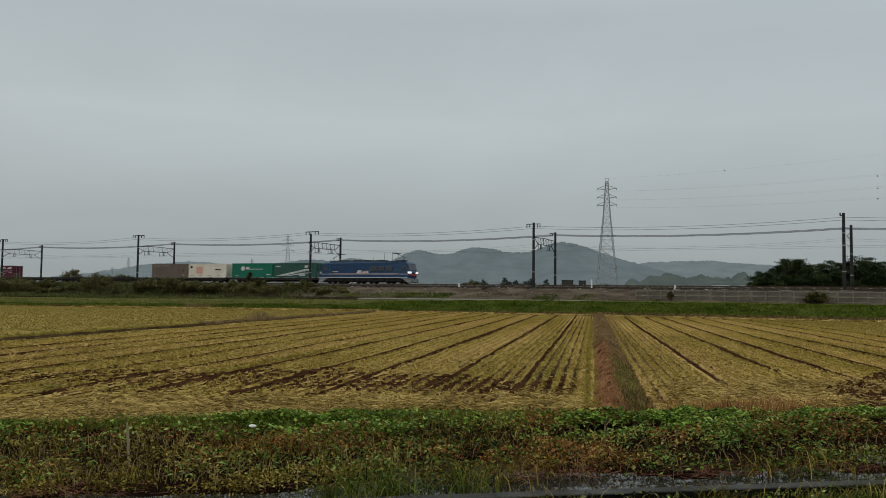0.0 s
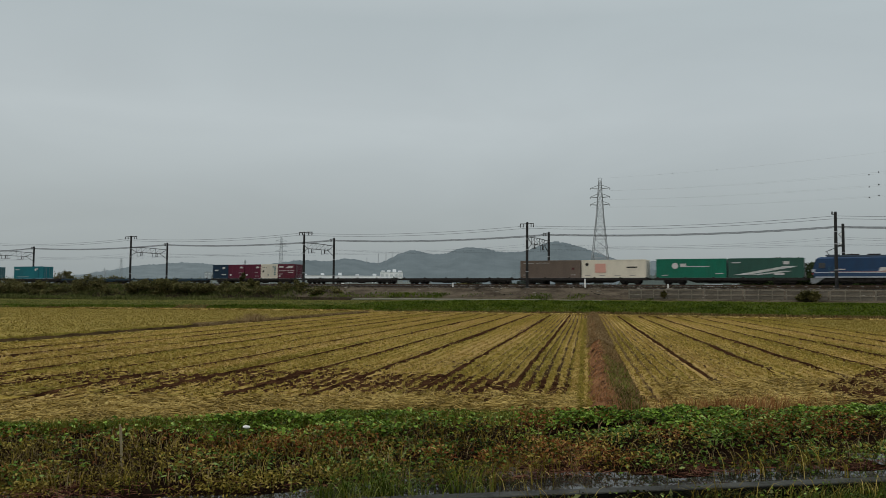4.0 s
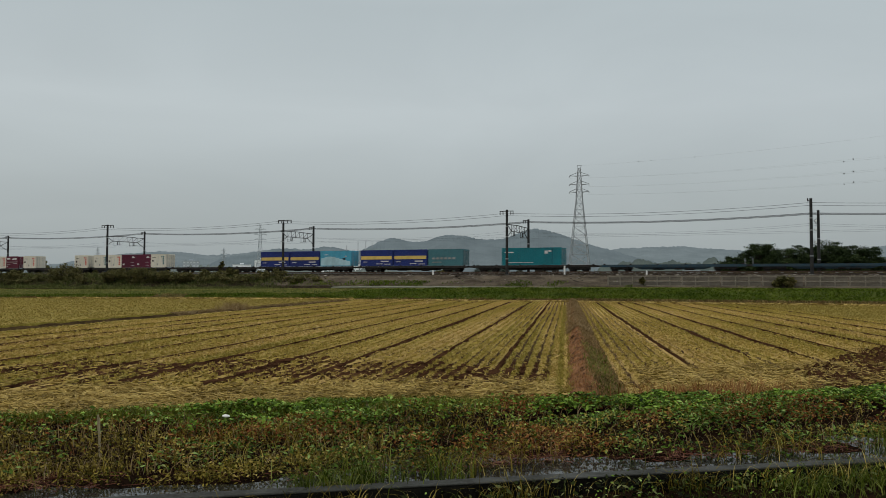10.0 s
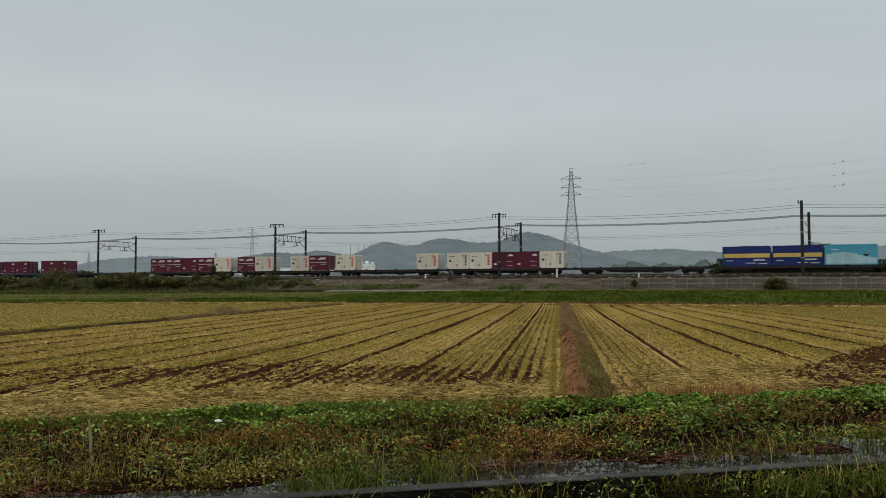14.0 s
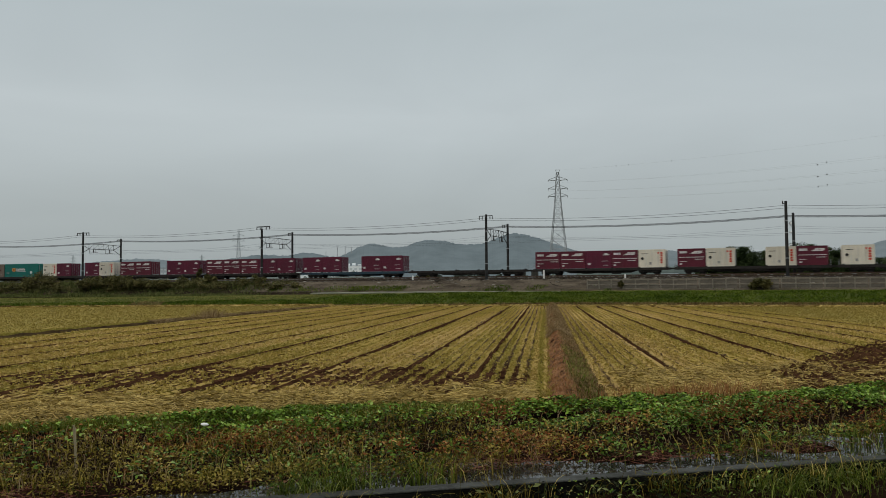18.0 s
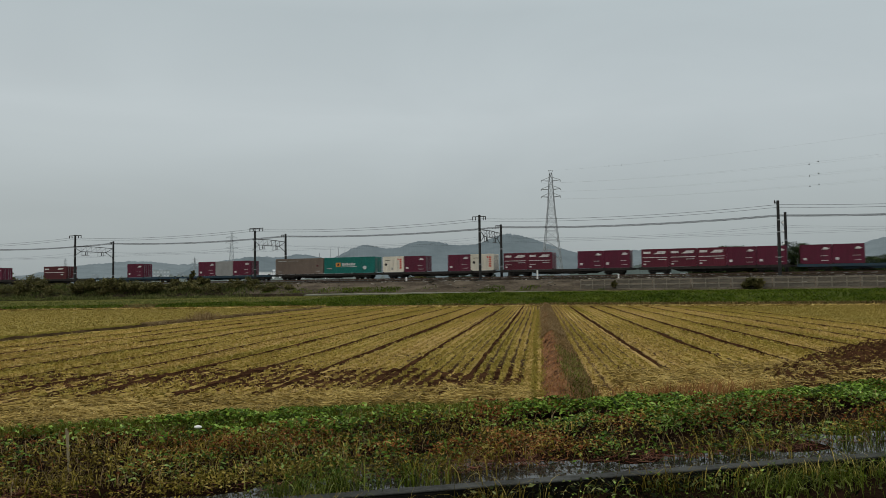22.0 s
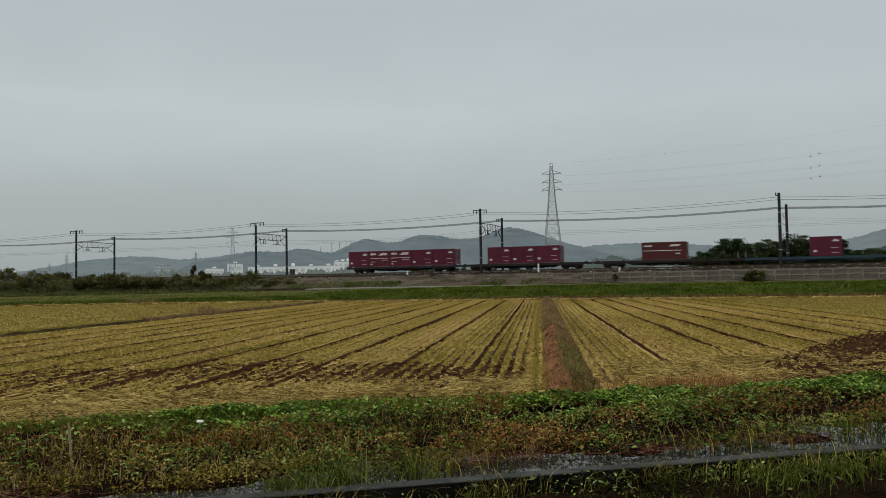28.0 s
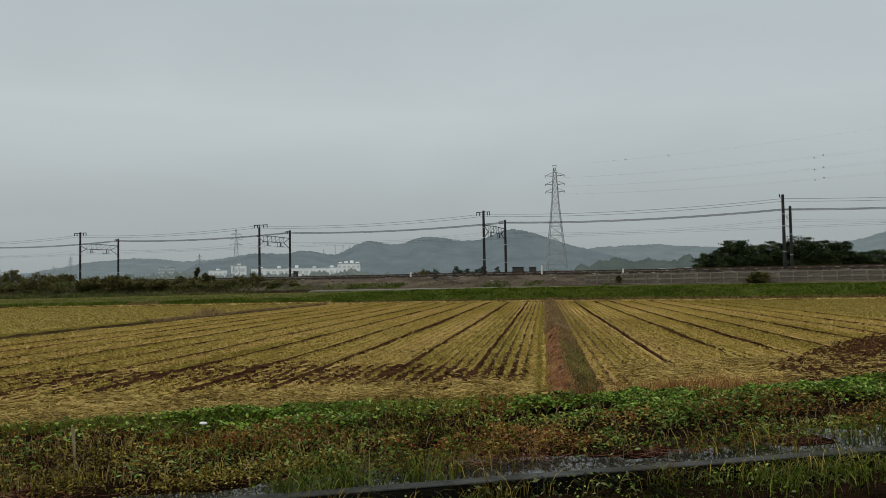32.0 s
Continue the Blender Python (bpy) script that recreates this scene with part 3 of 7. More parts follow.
def portal_pole(near, arms):
    """A round pole with its foot, cap bands and cross-arms; local y away from the camera."""
    top = (POLE_TOP if near else FAR_TOP) - (0.75 if "high" in arms else 0.0)
    base = 3.05
    th = new("catenary_pole")
    tagged(th, "dark round railway pole carrying overhead line wires", "pole", "poles along the railway")
    h = top - base
    part("shaft", rod(bmesh.new(), (0, 0, -0.4), (0, 0, h), 0.215, 0.17, 12), M_POLE, th)
    part("footing", rod(bmesh.new(), (0, 0, -0.5), (0, 0, 0.18), 0.42, 0.38, 10), M_CONC, th)
    for z in ((2.4, 5.6, 7.1) if near else (2.2, 5.0)):
        part("steel_band", rod(bmesh.new(), (0, 0, z), (0, 0, z + 0.12), 0.225, 0.225, 12), M_GALV, th)
    for kind in arms:
        if kind == "along":
            am = part("cross_arm", boxes((-1.5, 1.5, -0.06, 0.06, h - 0.20, h - 0.08)), M_STEEL, th)
            for x in (-1.45, -0.8, 0.8, 1.45):
                part("insulator", rod(bmesh.new(), (x, 0, h - 0.6), (x, 0, h - 0.18), 0.08, 0.06, 8), M_STEEL, am)
        if kind == "high":
            part("arm_post", boxes((-0.05, 0.05, -0.05, 0.05, h - 0.1, h + 0.42)), M_STEEL, th)
            am = part("cross_arm", boxes((-1.05, 1.6, -0.06, 0.06, h + 0.30, h + 0.42)), M_STEEL, th)
            for x in (-1.0, -0.35, 0.85, 1.55):
                part("insulator", rod(bmesh.new(), (x, 0, h - 0.12), (x, 0, h + 0.3), 0.08, 0.06, 8), M_STEEL, am)
        if kind == "strut":
            br = part("bracket", rods([((0, 0, h - 2.1), (-0.55, -0.3, h - 1.4)), ((-0.55, -0.3, h - 1.4), (-0.15, 0, h - 1.1))], 0.05), M_GALV, th)
            part("stay", rods([((-0.55, -0.3, h - 2.6), (0, 0, h - 2.9))], 0.05), M_GALV, th)
            for z in (1.5, 2.7, 4.4):
                part("insulator", rod(bmesh.new(), (-0.42, -0.2, h - z), (-0.18, -0.1, h - z + 0.15), 0.10, 0.07, 8), M_WHITE, br)
        if kind == "stub":
            am = part("cross_arm", boxes((-0.42, 0.05, -0.05, 0.05, h - 0.35, h - 0.25)), M_STEEL, th)
            part("insulator", rod(bmesh.new(), (-0.36, 0, h - 0.25), (-0.36, 0, h + 0.05), 0.09, 0.07, 8), M_STEEL, am)
        if kind == "short":
            am = part("cross_arm", boxes((-0.9, 0.0, -0.05, 0.05, h - 0.22, h - 0.12)), M_STEEL, th)
            for x in (-0.85, -0.5):
                part("insulator", rod(bmesh.new(), (x, 0, h - 0.62), (x, 0, h - 0.2), 0.07, 0.05, 8), M_STEEL, am)
        if kind == "fork":
            am = part("cross_arm", boxes((-1.1, 1.0, -0.05, 0.05, h - 0.26, h - 0.16)), M_STEEL, th)
            for x in (-1.05, -0.6, 0.6, 0.95):
                part("insulator", rod(bmesh.new(), (x, 0, h - 0.72), (x, 0, h - 0.24), 0.07, 0.05, 8), M_STEEL, am)
    return th, base


def portal_beam():
    """Lattice beam between the two poles with droppers for both tracks."""
    w = POLE_FAR - POLE_NEAR
    th = new("portal_beam")
    tagged(th, "dark steel lattice beam across both railway tracks", "beam", "portal beams over the railway")
    hi, lo = 1.0, 0.0
    part("top_chord", rods([((0, 0.2, hi - 0.12), (0, w / 2, hi)), ((0, w / 2, hi), (0, w - 0.2, hi - 0.12))], 0.06), M_STEEL, th)
    part("bottom_chord", rods([((0, 1.9, lo), (0, w - 1.9, lo))], 0.055), M_STEEL, th)
    part("end_brace", rods([((0, 0.2, hi - 0.15), (0, 1.9, lo)), ((0, 1.9, lo), (0, 0.2, -0.9))], 0.055), M_STEEL, th)
    part("end_brace", rods([((0, w - 0.2, hi - 0.15), (0, w - 1.9, lo)), ((0, w - 1.9, lo), (0, w - 0.2, -0.9))], 0.055), M_STEEL, th)
    ys = [1.9 + (w - 3.8) * k / 5 for k in range(6)]
    for k, y in enumerate(ys):
        part("web_bar", rods([((0, y, lo), (0, y, hi - 0.05))], 0.035), M_STEEL, th)
        if k < 5:
            part("web_bar", rods([((0, y, lo), (0, ys[k + 1], hi - 0.05))], 0.025), M_STEEL, th)
    for y in (NEAR_TRACK - POLE_NEAR, FAR_TRACK - POLE_NEAR):
        part("support_arm", rods([((0, y - 1.0, -0.75), (0, y + 1.0, -0.6)), ((0, y - 0.9, lo), (0, y - 0.9, -0.8)), ((0, y + 0.4, lo), (0, y + 0.4, -0.65))], 0.035), M_STEEL, th)
        part("insulator", rod(bmesh.new(), (0, y, -0.62), (0, y, -0.05), 0.09, 0.07, 8), M_STEEL, th)
    return th


ARMS = {-4: ("along",), -3: ("along",), -2: ("high",), -1: ("fork",), 0: ("stub",), 1: ("along",), -5: ("along",)}
beam0 = None
for k in range(-5, 2):
    s = POLE_S + k * POLE_STEP
    pn, base = portal_pole(True, ARMS[k])
    place(pn, rail_pose(s + (0.6 if k < -1 else 0.0), POLE_NEAR, base))
    pf, base = portal_pole(False, ("short",) if k != 0 else ("strut",))
    place(pf, rail_pose(s + (0.9 if k == 0 else 0.0), POLE_FAR, base))
    if beam0 is None:
        beam0 = portal_beam()
        place(beam0, rail_pose(s, POLE_NEAR, 9.65))
    else:
        copy_thing(beam0, rail_pose(s, POLE_NEAR, 9.65))


def tube(pts, r, sides=5, r2=None):
    """One continuous tube through the points."""
    pts = [Vector(p) for p in pts]
    bm = bmesh.new()
    rings = []
    for k, p in enumerate(pts):
        d = (pts[min(k + 1, len(pts) - 1)] - pts[max(k - 1, 0)]).normalized()
        u = d.cross(Vector((0, 0, 1)))
        if u.length < 0.1:
            u = d.cross(Vector((0, 1, 0)))
        u.normalize()
        w = d.cross(u)
        q = r if r2 is None else r + (r2 - r) * k / (len(pts) - 1)
        rings.append([bm.verts.new(p + (u * math.cos(a) + w * math.sin(a)) * q) for a in [6.2832 * i / sides for i in range(sides)]])
    for a, b in zip(rings[:-1], rings[1:]):
        for i in range(sides):
            bm.faces.new((a[i], a[(i + 1) % sides], b[(i + 1) % sides], b[i]))
    bm.faces.new(rings[0][::-1])
    bm.faces.new(rings[-1])
    bmesh.ops.recalc_face_normals(bm, faces=bm.faces)
    return bm


def wire(name, spots, sag, r, material, label, per=10, category="wire", sides=4):
    """A hanging wire through the given supports."""
    pts = []
    for a, b in zip(spots[:-1], spots[1:]):
        a, b = Vector(a), Vector(b)
        for k in range(per):
            u = k / per
            p = a.lerp(b, u)
            p.z -= sag * 4 * u * (1 - u)
            pts.append(p)
    pts.append(Vector(spots[-1]))
    return tagged(part(name, tube(pts, r, sides), material), label, category)


def along(d, z, k0=-8, k1=4):
    return [RAIL @ Vector((POLE_S + k * POLE_STEP, d, z)) for k in range(k0, k1)]


for dd, dz in ((-1.4, 0.0), (-0.8, -0.32)):
    wire("feeder_wire", along(POLE_NEAR + dd * 0.3, POLE_TOP - 0.55 + dz), 0.6, 0.018, M_WIRE, "thin dark feeder wire slung between railway poles")
for dz in (0, 0.10, 0.2):
    wire("feeder_cable", along(POLE_FAR - 0.35, 11.40 + dz), 0.5, 0.03, M_WIRE, "thick dark feeder cable slung between railway poles")
for d in (NEAR_TRACK, FAR_TRACK):
    wire("messenger_wire", along(d, 9.75), 0.75, 0.008, M_WIRE, "thin messenger wire above a railway track")
    wire("contact_wire", along(d, 8.8), 0.0, 0.008, M_WIRE, "thin contact wire above a railway track", per=2)

# ---------------------------------------------------------------- train materials
def paint(name, c, rough=0.45, dirt=0.75):
    return mat(name, c, tuple(v * dirt + 0.006 for v in c), rough=rough, scale=1.2, fine=9, spec=0.2, random=0.10, stretch=(1, 1, 0.35))


P_MAROON = paint("maroon_paint", (0.108, 0.013, 0.033))
P_MAROON2 = paint("faded_maroon_paint", (0.110, 0.014, 0.028))
P_CREAM = paint("cream_paint", (0.66, 0.61, 0.50), dirt=0.85)
P_PALE = paint("pale_grey_paint", (0.52, 0.54, 0.52), dirt=0.85)
P_NAVY = paint("navy_paint", (0.009, 0.030, 0.058))
P_ROYAL = paint("royal_blue_paint", (0.014, 0.028, 0.150))
P_YELLOW = paint("golden_yellow_paint", (0.62, 0.44, 0.12))
P_BROWN = paint("brown_paint", (0.165, 0.125, 0.098))
P_GREEN = paint("bottle_green_paint", (0.008, 0.155, 0.095))
P_GREEN2 = paint("dull_green_paint", (0.034, 0.105, 0.080))
P_TEAL = paint("teal_paint", (0.010, 0.165, 0.195))
P_SEA = paint("sea_green_paint", (0.008, 0.150, 0.125))
P_SKY = paint("sky_blue_paint", (0.075, 0.34, 0.47))
P_SKY2 = paint("pale_sky_paint", (0.36, 0.54, 0.58))
P_STEELB = paint("grey_teal_paint", (0.055, 0.155, 0.175))
P_ORANGE = paint("brick_orange_paint", (0.088, 0.018, 0.020))
P_GREY = paint("grey_paint", (0.30, 0.30, 0.285))
P_MARK = mat("white_marking", (0.62, 0.60, 0.58), (0.46, 0.44, 0.43), rough=0.5)
P_RED = mat("red_marking", (0.55, 0.07, 0.04), (0.45, 0.06, 0.04), rough=0.5)
P_PINK = mat("pink_marking", (0.62, 0.33, 0.26), (0.55, 0.30, 0.24), rough=0.5)
P_GOLD = mat("orange_marking", (0.65, 0.27, 0.05), (0.55, 0.22, 0.05), rough=0.5)
P_BLACK = mat("black_rubber_and_steel", (0.014, 0.013, 0.012), (0.035, 0.032, 0.030), rough=0.7, scale=4, fine=30)
P_UNDER = mat("sooty_underframe", (0.013, 0.012, 0.011), (0.038, 0.033, 0.029), rough=0.8, scale=3, fine=20)
P_BLUEDECK = mat("faded_blue_underframe", (0.018, 0.050, 0.075), (0.040, 0.050, 0.055), rough=0.7, scale=2, fine=15)
P_LOCO = paint("locomotive_blue_paint", (0.018, 0.050, 0.112), rough=0.4)
P_SILVER = mat("pale_grey_loco_trim", (0.50, 0.53, 0.57), (0.38, 0.40, 0.43), rough=0.4)
P_ROOF = paint("blue_grey_roof_paint", (0.040, 0.062, 0.090))
P_SKIRT = mat("dull_grey_skirt", (0.26, 0.28, 0.29), (0.14, 0.15, 0.15), rough=0.6, scale=3, fine=20)
P_GLASS = mat("dark_cab_glass", (0.012, 0.014, 0.018), (0.02, 0.022, 0.026), rough=0.08, spec=0.8)
m, nt, bs = shader("lit_headlamp")
bs.inputs["Emission Color"].default_value, bs.inputs["Emission Strength"].default_value = (1.0, 0.93, 0.85, 1), 0.75
P_LAMP = m

W12, W31 = 2.35, 2.42


def ribbed(bm, L, H, y, depth, pitch):
    """A corrugated side wall at y, its ribs standing out towards the camera."""
    n = int(L / pitch)
    xs_ = []
    for k in range(n):
        x = k * L / n
        q = L / n
        xs_ += [(x, y), (x + q * 0.42, y), (x + q * 0.5, y - depth), (x + q * 0.92, y - depth)]
    xs_.append((L, y))
    lo = [bm.verts.new((x, yy, 0.12)) for x, yy in xs_]
    hi = [bm.verts.new((x, yy, H - 0.10)) for x, yy in xs_]
    for k in range(len(xs_) - 1):
        bm.faces.new((lo[k], lo[k + 1], hi[k + 1], hi[k]))


def plate(th, name, x0, x1, z0, z1, material, label="", slant=0.0, y=-0.045):
    bm = bmesh.new()
    a = [bm.verts.new(c) for c in ((x0, y, z0), (x1, y, z0), (x1 + slant, y, z1), (x0 + slant, y, z1))]
    b = [bm.verts.new((v.co.x, y + 0.012, v.co.z)) for v in a]
    bm.faces.new(a)
    bm.faces.new(b[::-1])
    for k in range(4):
        bm.faces.new((a[k], b[k], b[(k + 1) % 4], a[(k + 1) % 4]))
    bmesh.ops.recalc_face_normals(bm, faces=bm.faces)
    return part(name, bm, material, th, label)


def shell(label, L, W, H, skin, frame_skin=None, pitch=0.30, depth=0.03):
    """A freight container: corrugated walls, corner posts and rails, roof, end doors."""
    frame_skin = frame_skin or skin
    th = new("freight_container")
    tagged(th, label, "container", "containers on the train")
    bm = bmesh.new()
    box(bm, 0.06, L - 0.06, 0.02, W - 0.02, 0.10, H - 0.06)
    part("body", bm, skin, th)
    bm = bmesh.new()
    ribbed(bm, L - 0.24, H, 0.014, depth, pitch)
    bmesh.ops.translate(bm, verts=bm.verts, vec=(0.12, 0, 0))
    part("side_wall", bm, skin, th)
    for x in (0.0, L - 0.13):
        for y in (-0.028, W - 0.10):
            part("corner_post", boxes((x, x + 0.13, y, y + 0.128, 0, H), bevel=0.012), frame_skin, th)
    for z in (0.0, H - 0.11):
        part("side_rail", boxes((0.135, L - 0.135, -0.024, 0.06, z, z + 0.12)), frame_skin, th)
    part("roof", boxes((0.135, L - 0.135, 0.07, W - 0.11, H - 0.055, H - 0.015)), frame_skin, th)
    part("end_door", boxes((L - 0.05, L - 0.005, 0.13, W / 2 - 0.01, 0.12, H - 0.13), bevel=0.01), skin, th)
    part("end_door", boxes((L - 0.05, L - 0.005, W / 2 + 0.01, W - 0.13, 0.12, H - 0.13), bevel=0.01), skin, th)
    for y in (0.45, 0.85, W - 0.85, W - 0.45):
        part("lock_rod", rod(bmesh.new(), (L + 0.01, y, 0.15), (L + 0.01, y, H - 0.2), 0.022, sides=6), M_GALV, th)
    return th


def side_doors(th, L, H, skin):
    """Two side doors with their seams and lock rods, as on five-ton boxes."""
    for x in (L * 0.28, L * 0.5, L * 0.72):
        part("lock_rod", rod(bmesh.new(), (x, -0.045, 0.2), (x, -0.045, H - 0.2), 0.018, sides=5), skin, th)


L12, H12 = 3.715, 2.5
L20, H20 = 6.06, 2.6
L31, H31 = 9.41, 2.6


def red_box():
    th = shell("maroon five-ton freight container with small white marks", L12, W12, H12, P_MAROON)
    side_doors(th, L12, H12, P_MAROON)
    plate(th, "white_logo", 2.55, 3.30, 1.83, 2.02, P_MARK, slant=0.15)
    plate(th, "white_logo", 2.72, 3.12, 2.03, 2.14, P_MARK, slant=0.1)
    plate(th, "number_mark", 2.35, 3.2, 0.98, 1.04, P_MARK)
    plate(th, "label_panel", 0.35, 0.75, 0.48, 0.78, P_MARK, "pale notice panel")
    plate(th, "number_mark", 2.5, 3.3, 0.38, 0.44, P_MARK)
    return th


def banded_box():
    th = shell("maroon container with a slanted white logo and thin band", L12, W12, H12, P_MAROON2)
    side_doors(th, L12, H12, P_MAROON2)
    plate(th, "white_logo", 0.30, 1.25, 1.86, 2.16, P_MARK)
    plate(th, "white_logo", 1.65, 3.1, 1.80, 1.98, P_MARK, slant=0.30)
    plate(th, "white_logo", 2.1, 3.2, 1.99, 2.18, P_MARK, slant=0.18)
    plate(th, "white_band", 0.2, 3.5, 1.28, 1.37, P_MARK)
    plate(th, "number_mark", 2.3, 3.4, 0.98, 1.06, P_MARK)
    plate(th, "number_mark", 0.3, 1.2, 0.72, 0.80, P_MARK)
    plate(th, "label_panel", 0.3, 0.6, 0.30, 0.5, P_MARK)
    return th


def cream_box(mark, label):
    th = shell(label, L12, W12, H12, P_CREAM, pitch=0.45, depth=0.04)
    side_doors(th, L12, H12, P_PALE)
    bm = rod(bmesh.new(), (0.55, -0.06, 1.25), (0.55, -0.03, 1.25), 0.20, sides=14)
    part("round_mark", bm, P_BLACK, th, "black round mark")
    plate(th, "number_mark", 0.4, 1.3, 1.88, 1.96, P_UNDER)
    for k in range(5):
        plate(th, "letter_bar", 3.0, 3.32, 0.55 + k * 0.33, 0.80 + k * 0.33, mark)
    plate(th, "letter_bar", 2.62, 2.86, 1.9, 2.15, mark)
    plate(th, "label_panel", 1.5, 1.8, 0.4, 0.75, P_GREY)
    return th


def navy_box():
    th = shell("dark navy five-ton freight container with white marks", L12, W12, H12, P_NAVY)
    side_doors(th, L12, H12, P_NAVY)
    plate(th, "white_logo", 0.5, 1.3, 1.35, 1.6, P_MARK, slant=0.1)
    plate(th, "white_logo", 2.3, 2.9, 1.7, 2.1, P_MARK, slant=0.1)
    plate(th, "number_mark", 2.2, 3.2, 0.6, 0.75, P_MARK)
    return th


def grey_box():
    th = shell("plain grey five-ton freight container", L12, W12, H12, P_GREY)
    side_doors(th, L12, H12, P_GREY)
    return th


def brown_box(label):
    th = shell(label, L31, W31, H31, P_BROWN)
    plate(th, "number_mark", 0.5, 2.2, 2.18, 2.24, P_PALE)
    plate(th, "number_mark", 2.6, 4.6, 2.2, 2.25, P_PALE)
    plate(th, "number_mark", 0.5, 1.1, 0.4, 0.47, P_PALE)
    plate(th, "number_mark", 8.0, 8.7, 0.4, 0.47, P_PALE)
    plate(th, "label_panel", 8.1, 8.5, 1.2, 1.5, P_ORANGE)
    return th


def white_long():
    th = shell("long off-white container with a pink square", L31, W31, H31, P_CREAM)
    plate(th, "pink_panel", 2.0, 3.6, 0.75, 2.05, P_PINK, "faded pink square")
    bm = rod(bmesh.new(), (0.8, -0.06, 1.95), (0.8, -0.03, 1.95), 0.25, sides=14)
    part("round_mark", bm, P_UNDER, th)
    plate(th, "lettering_bar", 6.6, 8.1, 1.42, 1.60, P_UNDER)
    for k in range(4):
        plate(th, "number_mark", 0.5 + k * 2.2, 1.3 + k * 2.2, 0.3, 0.38, P_GREY)
    return th


def green_long():
    th = shell("long bottle-green container with a white emblem", L31, W31, H31, P_GREEN)
    bm = rod(bmesh.new(), (2.6, -0.06, 1.65), (2.6, -0.03, 1.65), 0.42, sides=14)
    part("white_emblem", bm, P_MARK, th)
    plate(th, "lettering_bar", 3.3, 4.1, 1.55, 1.95, P_MARK)
    plate(th, "lettering_bar", 3.3, 7.2, 1.48, 1.60, P_PALE)
    plate(th, "number_mark", 8.0, 9.0, 0.5, 0.6, P_MARK)
    plate(th, "number_mark", 0.8, 1.6, 0.3, 0.38, P_MARK)
    return th


def swoosh_long():
    th = shell("long dull-green container with pale diagonal swooshes", L31, W31, H31, P_GREEN2)
    for k in range(7):
        plate(th, "pale_swoosh", 0.6 + k * 0.9, 2.3 + k * 0.9, 0.35 + k * 0.15, 0.50 + k * 0.17, P_PALE, slant=0.9)
    for k in range(5):
        plate(th, "pale_swoosh", 2.6 + k * 0.85, 4.0 + k * 0.85, 0.35 + k * 0.10, 0.44 + k * 0.11, P_PALE, slant=0.6)
    plate(th, "white_logo", 6.9, 7.6, 1.75, 2.15, P_MARK)
    plate(th, "white_logo", 0.5, 1.6, 1.95, 2.08, P_MARK)
    plate(th, "number_mark", 5.8, 7.0, 0.35, 0.6, P_MARK)
    return th


def teal_long():
    th = shell("long teal container with white corner marks", L31, W31, H31, P_TEAL)
    plate(th, "white_logo", 0.5, 1.9, 1.88, 2.02, P_MARK)
    plate(th, "white_logo", 6.8, 7.3, 1.7, 2.15, P_MARK)
    plate(th, "white_logo", 7.4, 7.8, 1.95, 2.2, P_MARK)
    plate(th, "number_mark", 1.0, 5.0, 0.35, 0.42, P_MARK)
    plate(th, "seam_strip", 7.95, 8.03, 0.15, 2.45, P_NAVY)
    return th


def navy_yellow():
    th = shell("royal-blue container with a broad yellow band", L20, W31, H20, P_ROYAL)
    plate(th, "yellow_band", 0.14, L20 - 0.14, 1.08, 1.62, P_YELLOW, "golden yellow band")
    plate(th, "lettering_bar", 0.5, 1.3, 0.62, 0.72, P_MARK)
    plate(th, "lettering_bar", 3.9, 5.3, 0.66, 0.84, P_MARK)
    plate(th, "lettering_bar", 3.0, 4.2, 0.30, 0.40, P_MARK)
    plate(th, "lettering_bar", 4.6, 5.6, 0.24, 0.34, P_MARK)
    return th


def mural_box():
    th = shell("sky-blue container with a pale wave picture", L20, W31, H20, P_SKY)
    for k in range(8):
        h = 0.72 + 0.42 * math.sin(0.4 + k * 0.55) * (1 if k < 6 else 0.9)
        plate(th, "pale_wave", 0.15 + k * 0.72, 0.15 + (k + 1) * 0.72, 0.13, 0.5 + h, P_SKY2)
    plate(th, "dark_bird_shape", 4.3, 4.9, 1.2, 1.36, P_UNDER, slant=0.2, y=-0.062)
    plate(th, "dark_bird_shape", 4.7, 5.0, 1.04, 1.2, P_UNDER, slant=-0.2, y=-0.062)
    plate(th, "pink_dab", 4.9, 5.2, 1.6, 1.75, P_PINK, y=-0.062)
    plate(th, "number_mark", 0.8, 1.6, 1.9, 2.0, P_MARK)
    return th


def teal_grey():
    th = shell("grey-teal container with faint yellow lettering", L20, W31, H20, P_STEELB)
    for k in range(6):
        plate(th, "lettering_bar", 0.7 + k * 0.7, 1.2 + k * 0.7, 1.0, 1.3, P_GREY)
    plate(th, "lettering_bar", 0.7, 2.4, 0.5, 0.62, P_GREY)
    return th


def green_logo_long():
    th = shell("long sea-green container with an orange square and white bars", L31, W31, H31, P_SEA)
    plate(th, "orange_panel", 2.25, 3.1, 1.08, 1.75, P_GOLD, "orange square")
    plate(th, "dark_inset", 2.5, 2.85, 1.25, 1.6, P_UNDER, y=-0.062)
    for k in range(6):
        plate(th, "lettering_bar", 3.4 + k * 0.42, 3.72 + k * 0.42, 1.25, 1.68 - 0.08 * (k % 2), P_MARK)
    plate(th, "lettering_bar", 3.3, 6.2, 1.02, 1.08, P_MARK)
    bm = rod(bmesh.new(), (7.6, -0.06, 0.85), (7.6, -0.03, 0.85), 0.3, sides=12)
    part("round_mark", bm, P_PALE, th)
    plate(th, "number_mark", 0.6, 1.4, 0.75, 0.83, P_MARK)
    return th


